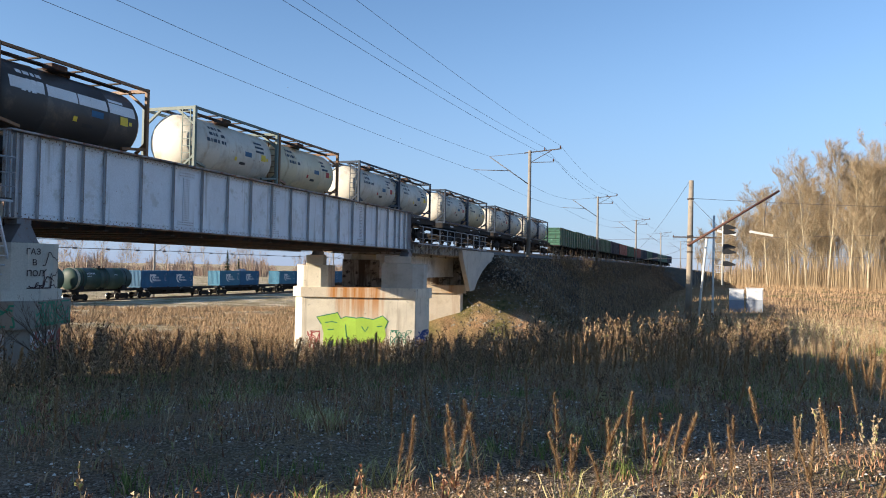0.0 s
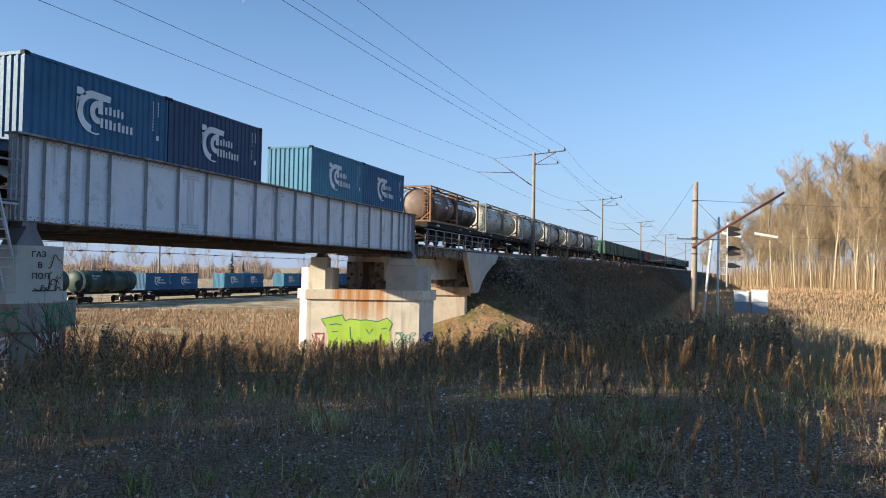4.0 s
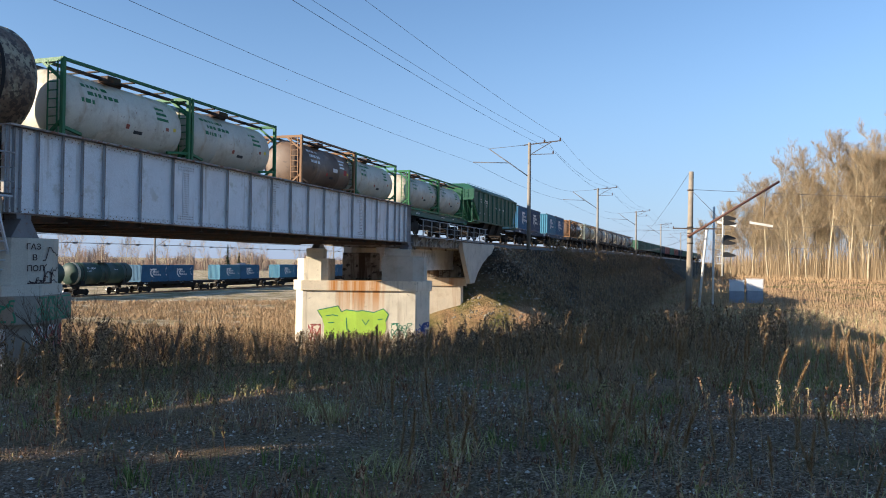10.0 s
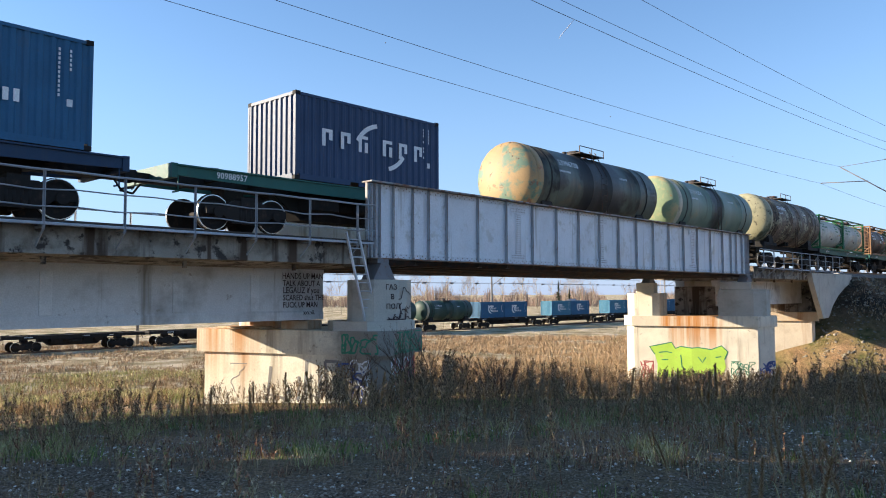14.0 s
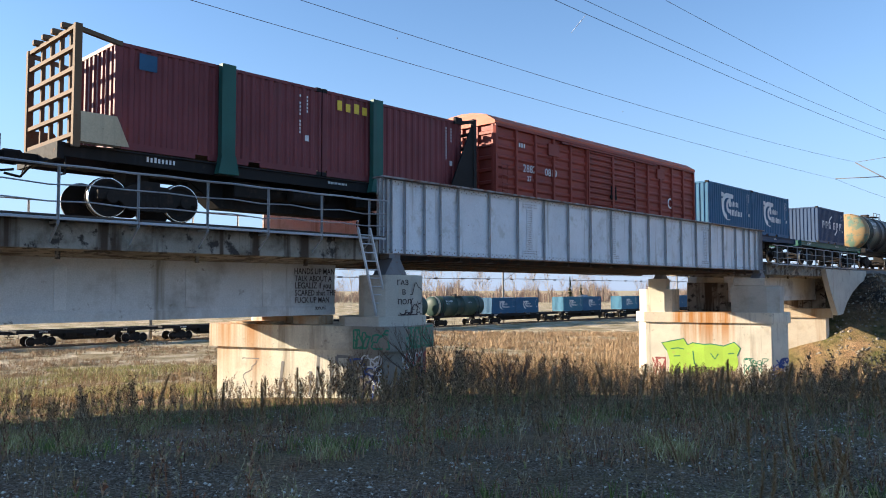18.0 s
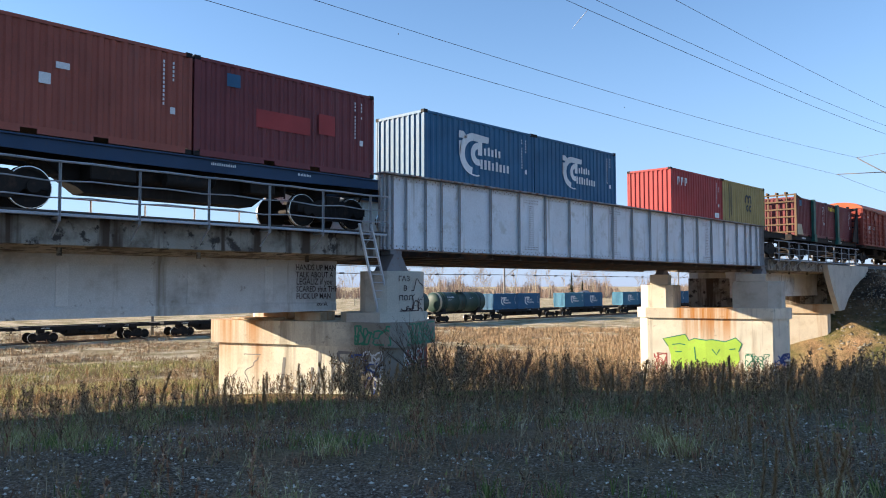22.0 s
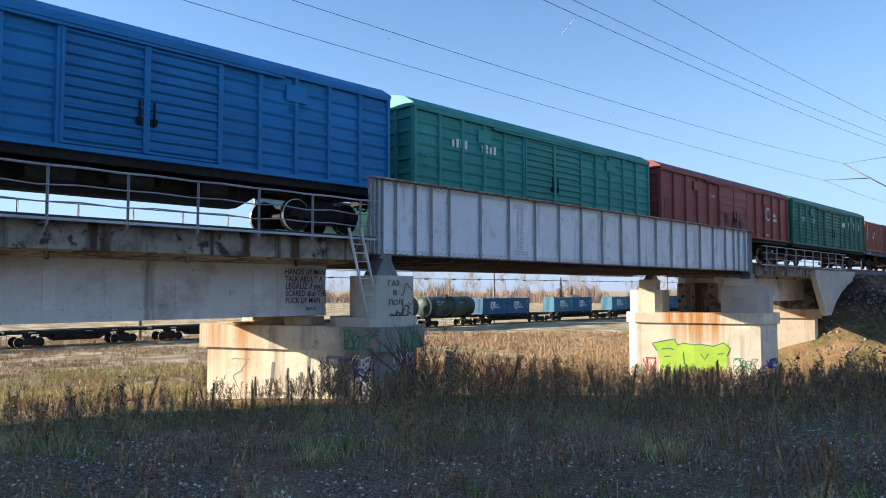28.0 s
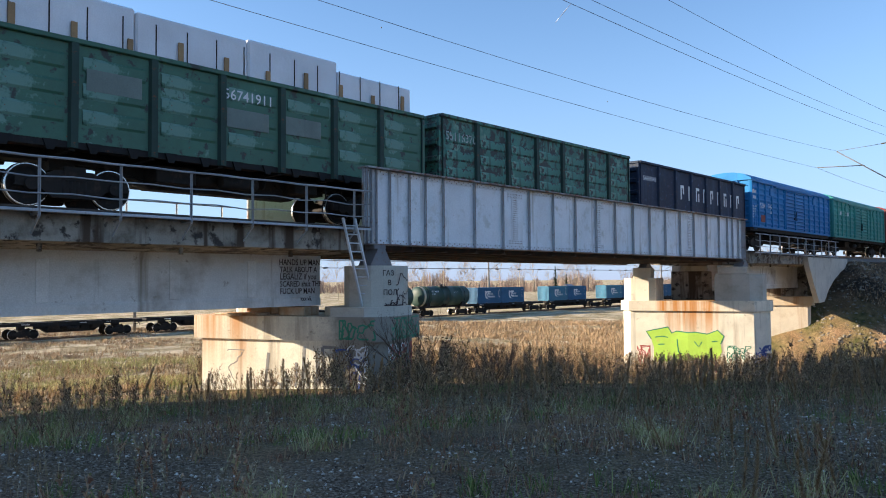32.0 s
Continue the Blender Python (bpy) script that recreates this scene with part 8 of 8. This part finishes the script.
# the low field beyond the bridge
left = lambda x, y: x < -22.5
P = tufts(12000, 11, 0.18, 21, 100, 20, 82, 1.0, lambda x, y: left(x, y) and noise.noise((x * 0.16, y * 0.16, 91)) > -0.12)
d = np.hypot(P[:, 0], P[:, 1])
stuff("meadow_grass", blades(P, RNG.uniform(0.06, 0.34, len(P)), 0.009 + d * 0.0006, RNG.uniform(0.1, 0.8, len(P))), M["field_straw"], "dry tan grass of the meadow beyond the bridge", "grass")
P = tufts(9000, 9, 0.22, 32, 100, 14, 50, 1.0, lambda x, y: left(x, y) and noise.noise((x * 0.14, y * 0.14, 95)) > -0.2)
d = np.hypot(P[:, 0], P[:, 1])
stuff("meadow_grass", blades(P, RNG.uniform(0.15, 0.55, len(P)), 0.008 + d * 0.0005, RNG.uniform(0.1, 0.6, len(P))), M["field_straw"], "knee-high tan grass in the meadow beyond the bridge", "grass")
P = tufts(6800, 11, 0.20, 22, 60, 48, 82, 0.9, lambda x, y: left(x, y) and noise.noise((x * 0.15, y * 0.15, 101)) > -0.06)
d = np.hypot(P[:, 0], P[:, 1])
stuff("meadow_grass", blades(P, RNG.uniform(0.08, 0.36, len(P)), 0.008 + d * 0.0005, RNG.uniform(0.1, 0.8, len(P))), M["meadow_green"], "yellow-green patches in the meadow beyond the bridge", "grass")
P = polar(900, 22, 80, 22, 82, 0.8, lambda x, y: left(x, y) and noise.noise((x * 0.12, y * 0.12, 107)) > 0.0)
stuff("meadow_weeds", scatter(weeds, P, RNG.uniform(0.3, 0.9, len(P))), M["weed"], "brown weeds in the meadow beyond the bridge", "weeds")
P = polar(900, 22, 70, 22, 82, 0.7, left)
stuff("meadow_weeds", scatter(weeds, P, RNG.uniform(0.3, 0.9, len(P))), M["straw"], "pale dry weeds in the meadow beyond the bridge", "weeds")
# the embankment's flank
def flank(n, off0, off1, y0, y1):
    """Roots on the near slope of the bank, denser towards the bridge."""
    y = y0 + (y1 - y0) * RNG.random(n) ** 1.7
    x = np.array([track(v)[0].x for v in y]) + RNG.uniform(off0, off1, n)
    return np.stack([x, y, [land(u, v) for u, v in zip(x, y)]], 1)


P = flank(26000, 3.8, 14.0, 58, 230)
d = np.hypot(P[:, 0], P[:, 1])
stuff("bank_grass", blades(P, RNG.uniform(0.06, 0.34, len(P)), 0.006 + d * 0.0004, RNG.uniform(0.1, 0.7, len(P))), M["weed"], "thin brown grass on the embankment", "grass")
P = flank(1500, 6.0, 14.5, 58, 160)
stuff("bank_weeds", scatter(weeds, P, RNG.uniform(0.3, 1.0, len(P))), M["weed"], "withered weeds on the embankment", "weeds")
P = flank(5000, 3.6, 13.0, 58, 150)
stuff("bank_stones", scatter([(st_v, st_f), (st_v * (1.2, 0.7, 1.0), st_f)], P, 0.03 + 0.06 * RNG.random(len(P)) ** 2), M["rubble"], "loose ballast stones on the embankment", "stones")

P = flank(900, 3.4, 8.5, 84, 240)
stuff("bank_weeds", scatter(weeds, P, RNG.uniform(0.7, 1.7, len(P))), M["weed"], "tall brown weeds along the shoulder of the embankment", "weeds")

# rubble on the slope before the abutment
P = []
while len(P) < 1500:
    u, v = RNG.uniform(-17.5, -7.0), RNG.uniform(54.5, 66.0)
    if bank_z(u, v) > ground_z(u, v) - 0.2:
        P.append((u, v, land(u, v)))
P = np.array(P)
stuff("rubble", scatter([(st_v, st_f), (st_v * (1.2, 0.7, 1.0), st_f), (st_v * (0.8, 1.1, 1.3), st_f)], P, 0.04 + 0.14 * RNG.random(len(P)) ** 2), M["rubble"], "loose grey rubble on the slope by the abutment", "rubble")

# single feathery stalks that stand out
plumes = []
for s in range(5):
    v, f = template_plume(s + 200)
    plumes.append((fast_mesh("stalk", v, f, M["plume"])))
spots = [(d0, a0) for d0, a0 in zip(np.r_[RNG.uniform(6.0, 9.0, 34), RNG.uniform(9, 15, 120), RNG.uniform(7.5, 14, 46), RNG.uniform(4.9, 7.0, 44)], np.r_[RNG.uniform(-14, 46, 34), RNG.uniform(-14, 14, 120), RNG.uniform(14, 66, 46), RNG.uniform(-13, 22, 44)])]
for k, (d0, a0) in enumerate(spots):
    x, y = -d0 * math.sin(radians(a0)), d0 * math.cos(radians(a0))
    ob = new("feathery_stalk", plumes[k % 5])
    ob.matrix_basis = pose(x, y, land(x, y) - 0.02, RNG.uniform(-6, 6), RNG.uniform(-6, 6), RNG.uniform(0, 360)) @ Matrix.Scale(0.34 + 0.34 * RNG.random() + (0.26 if d0 > 9 else 0), 4)
    tagged(ob, "dry feathery grass stalk with a tan plume", "grass stalk", "feathery stalks")


def bush(seed, h, n, spread):
    """A bare bush: forking thin rods."""
    r = random.Random(seed)
    bm = bmesh.new()

    def grow(p, d, L, w, depth):
        q = p + d * L
        rod(bm, p, q, w, 4, w * 0.6, caps=False)
        if depth == 0:
            return
        for _ in range(3 if depth > 1 else 4):
            e = (d + Vector((r.uniform(-1, 1), r.uniform(-1, 1), r.uniform(-0.3, 0.8))) * 0.55).normalized()
            grow(p.lerp(q, r.uniform(0.45, 1.0)), e, L * r.uniform(0.5, 0.8), w * 0.55, depth - 1)

    for _ in range(n):
        a = r.uniform(0, 6.283)
        grow(Vector((r.uniform(-0.2, 0.2), r.uniform(-0.2, 0.2), 0)), Vector((math.cos(a) * spread, math.sin(a) * spread, 1)).normalized(), h * r.uniform(0.3, 0.5), 0.014, 3)
    return bm


for k, (x, y, h, n, sp) in enumerate(((-13.2, 13.6, 2.6, 9, 0.55), (-12.2, 15.2, 1.9, 6, 0.6), (-14.2, 12.2, 1.9, 6, 0.5), (-14.0, 17.5, 1.8, 6, 0.6))):
    b = part("bare_bush", bush(300 + k, h, n, sp), M["shrub"], None)
    b.matrix_basis = pose(x, y, land(x, y) - 0.05)
    tagged(b, "bare dark twiggy bush beside the bridge pier", "bush", "bare bushes")
b = part("bare_bush", bush(310, 3.4, 10, 0.8), M["frame_brown"], None)
b.matrix_basis = pose(-0.9, 63.8, land(-0.9, 63.8) - 0.05)
tagged(b, "rust-coloured bush at the foot of the pole", "bush", "bare bushes")


# ---- trees ----
def tree_parts(seed, h, spread, ntwig, low, deep=2):
    """A bare tree: bent tapering trunk with limbs, and a crown of fine twigs."""
    r = random.Random(seed)
    trunk = bmesh.new()
    ends = []

    def limb(p, d, L, w, depth):
        n = 3 if depth > 1 else 2
        for i in range(n):
            d = (d + Vector((r.uniform(-1, 1), r.uniform(-1, 1), r.uniform(-0.2, 0.5))) * 0.13).normalized()
            q = p + d * (L / n)
            w2 = w * (1 - 0.75 * (i + 1) / n) + 0.012
            rod(trunk, p, q, w if i == 0 else w1, 4 if depth > 1 else 3, w2, caps=False)
            w1 = w2
            ends.append((p.copy(), q.copy(), depth))
            if depth > 0:
                for _ in range(2):
                    e = (d * 0.55 + Vector((r.uniform(-1, 1), r.uniform(-1, 1), r.uniform(0.1, 0.8))) * 0.8).normalized()
                    limb(q, e, L * r.uniform(0.40, 0.62), w2 * 0.6, depth - 1)
            p = q

    # the stem, clear of limbs low down
    p, d, w = Vector((0, 0, -0.4)), Vector((r.uniform(-0.06, 0.06), r.uniform(-0.06, 0.06), 1)).normalized(), h * 0.0102
    n = 9
    for i in range(n):
        d = (d + Vector((r.uniform(-1, 1), r.uniform(-1, 1), 0.6)) * 0.05).normalized()
        q = p + d * (h / n)
        w2 = w * 0.86
        rod(trunk, p, q, w, 8, w2, caps=False)
        ends.append((p.copy(), q.copy(), 2))
        if i >= low:
            for _ in range(3):
                a = r.uniform(0, 6.283)
                e = Vector((math.cos(a) * spread, math.sin(a) * spread, r.uniform(0.4, 1.0))).normalized()
                limb(p.lerp(q, r.random()), e, h * r.uniform(0.15, 0.27) * (1.2 - 0.5 * i / n), w2 * 0.30, deep)
        p, w = q, w2
    g = np.random.default_rng(seed)
    tips = [e for e in ends if e[2] < 2]
    V, F = [], []
    A = np.array([e[0] for e in tips])
    B = np.array([e[1] for e in tips])
    k = g.integers(0, len(tips), ntwig)
    f = g.random(ntwig)[:, None]
    root = A[k] * (1 - f) + B[k] * f
    way = (B[k] - A[k]) / (np.linalg.norm(B[k] - A[k], axis=1, keepdims=True) + 1e-6) + g.normal(size=(ntwig, 3)) * 0.7 + (0, 0, 0.6)
    way /= np.linalg.norm(way, axis=1, keepdims=True)
    L = g.uniform(0.35, 1.3, ntwig)[:, None] * h / 24
    s = np.cross(way, g.normal(size=(ntwig, 3)))
    s = s / (np.linalg.norm(s, axis=1, keepdims=True) + 1e-6) * ((0.0115 if deep > 1 else 0.022) * h / 24)
    v = np.stack([root - s, root + s, root + way * L], 1).reshape(-1, 3)
    return trunk, v, np.arange(ntwig * 3).reshape(-1, 3)


TREES = []
for s in range(6):
    bm, v, f = tree_parts(400 + s, 24.0, 0.42, 15000, 1 + s % 3)
    tr = thing("bare_tree", pose(0, 0, 0), "tall bare aspen with a pale trunk in the grove", "tree", "grove trees")
    part("trunk", bm, M["bark"], tr)
    cr = new("crown", fast_mesh("crown", v, f, M["twig"]))
    cr.parent = tr
    tagged(cr, "fine tan twigs")
    TREES.append(tr)
FAR_TREES = []
for s in range(3):
    bm, v, f = tree_parts(450 + s, 24.0, 0.62, 2200, 2, 1)
    tr = thing("bare_tree", pose(0, 0, 0), "bare tree in the distance behind the far line", "tree", "distant trees")
    part("trunk", bm, M["bark"], tr)
    cr = new("crown", fast_mesh("crown", v, f, M["far_twig"]))
    cr.parent = tr
    tagged(cr, "fine brown twigs")
    FAR_TREES.append(tr)
n_far = 0
RT = random.Random(12)
n_tree = 0
for row in range(7):
    for i in range(18):
        f = (i + RT.uniform(-0.4, 0.4)) / 17
        # the front of the grove runs from the near right to the far left
        x = 0.5 + 57.5 * (1 - f) + row * 4.0 + RT.uniform(-2, 2)
        y = 212 - 100 * max(0.0, 1 - f) ** 0.8 + row * 6.5 + RT.uniform(-3, 3)
        if RT.random() < 0.12:
            continue
        m = pose(x, y, land(x, y) - 0.2, 0, 0, RT.uniform(0, 360))
        src = TREES[n_tree % 6]
        sc = RT.uniform(0.86, 1.10) * (1.0 - 0.36 * smooth(0.55, 1.0, f))
        if n_tree < 6:
            ob = src
            ob.matrix_basis = m @ Matrix.Scale(sc, 4)
        else:
            ob = copy_thing(src, m)
            ob.matrix_basis = m @ Matrix.Scale(sc, 4)
        n_tree += 1
for i in range(90):
    u = i / 89
    a = radians(72 - 66 * u + RT.uniform(-1.5, 1.5))
    d = RT.uniform(190, 300) + 120 * max(0, u - 0.6)
    x, y = -d * math.sin(a), d * math.cos(a)
    if abs(x - track(y)[0].x) < 14:
        continue
    m = pose(x, y, ground_z(x, y) - 0.2, 0, 0, RT.uniform(0, 360)) @ Matrix.Scale(RT.uniform(0.32, 0.62), 4)
    ob = FAR_TREES[n_far] if n_far < 3 else copy_thing(FAR_TREES[n_far % 3], m)
    ob.matrix_basis = m
    n_far += 1
for k, (a, d, h) in enumerate(((34.0, 200, 9), (33.2, 210, 7))):
    bm = bmesh.new()
    rod(bm, (0, 0, 0), (0, 0, h), 0.18, 6, 0.03)
    r = random.Random(500 + k)
    cb = bmesh.new()
    for _ in range(420):
        z = h * (0.12 + 0.88 * r.random())
        L = 0.32 * (h - z) + 0.2
        b = r.uniform(0, 6.283)
        q = [cb.verts.new(p) for p in ((-0.12 * math.sin(b), 0.12 * math.cos(b), z), (0.12 * math.sin(b), -0.12 * math.cos(b), z), (L * math.cos(b), L * math.sin(b), z - 0.3 * L))]
        cb.faces.new(q)
    x, y = -d * math.sin(radians(a)), d * math.cos(radians(a))
    tr = thing("fir_tree", pose(x, y, ground_z(x, y)), "small dark fir tree in the distance", "tree", "distant trees")
    part("trunk", bm, M["shrub"], tr)
    part("crown", cb, M["fir"], tr, "dark green needles")

# brush between the trunks of the grove, and far woods along the horizon
NB = 24000
f = RNG.random(NB)
row = RNG.uniform(-0.3, 9, NB)
x = 0.5 + 57.5 * (1 - f) + row * 4.0 + RNG.uniform(-2.5, 2.5, NB)
y = 212 - 100 * (1 - f) ** 0.8 + row * 6.5 + RNG.uniform(-3, 3, NB)
P = np.stack([x, y, [ground_z(a, b) - 0.1 for a, b in zip(x, y)]], 1)
stuff("grove_brush", blades(P, (1.5 + 13.0 * RNG.random(len(P)) ** 1.7) * (1.0 - 0.4 * f), RNG.uniform(0.03, 0.09, len(P)), RNG.uniform(0.02, 0.18, len(P))), M["twig"], "young bare stems and brush between the grove trees", "brush")
n = 26000
a = np.radians(RNG.uniform(-6, 82, n))
d = RNG.uniform(330, 520, n)
x, y = -d * np.sin(a), d * np.cos(a)
ok = np.abs(x - (-19 + np.maximum(0, y - 80) ** 2 / 5000.0)) > 16
x, y, a = x[ok], y[ok], a[ok]
hh = np.array([0.75 + 0.9 * noise.noise((v * 22.0, 0, 3)) + 0.6 * noise.noise((v * 90.0, 0, 5)) for v in a])
P = np.stack([x, y, [ground_z(u, v) - 0.3 for u, v in zip(x, y)]], 1)
stuff("far_woods", blades(P, np.clip(hh, 0.15, 2.0) * RNG.uniform(5.0, 11.0, len(P)), RNG.uniform(0.12, 0.32, len(P)), RNG.uniform(0.02, 0.25, len(P))), M["far_twig"], "hazy brown line of bare woods on the horizon", "woods")

# a short contrail high in the sky
bm = bmesh.new()
rod(bm, (-26, 0, -30), (0, 0, 0), 0.7, 8, 1.6)
rod(bm, (0, 0, 0), (22, 0, 26), 1.6, 8, 0.6)
trail = part("contrail", bm, surface("ice_cloud", (0.45, 0.5, 0.6), 1.0, bump=0), None)
trail.matrix_basis = pose(-1290, 1978, 5.6 + 825, 0, 0, 33)
tagged(trail, "short white contrail high in the blue sky", "contrail")


def motions():
    """The train rolls away over the bridge; every wagon and every load follows the line."""
    for ob, s, z in TRAIN:
        rows = []
        for k in range(17):
            t = 2.0 * k
            p, yaw = track(train_at(t) + s)
            rows.append((t, pose(p.x, p.y, p.z + z, 0, 0, yaw)))
        walk(ob, rows)


motions()
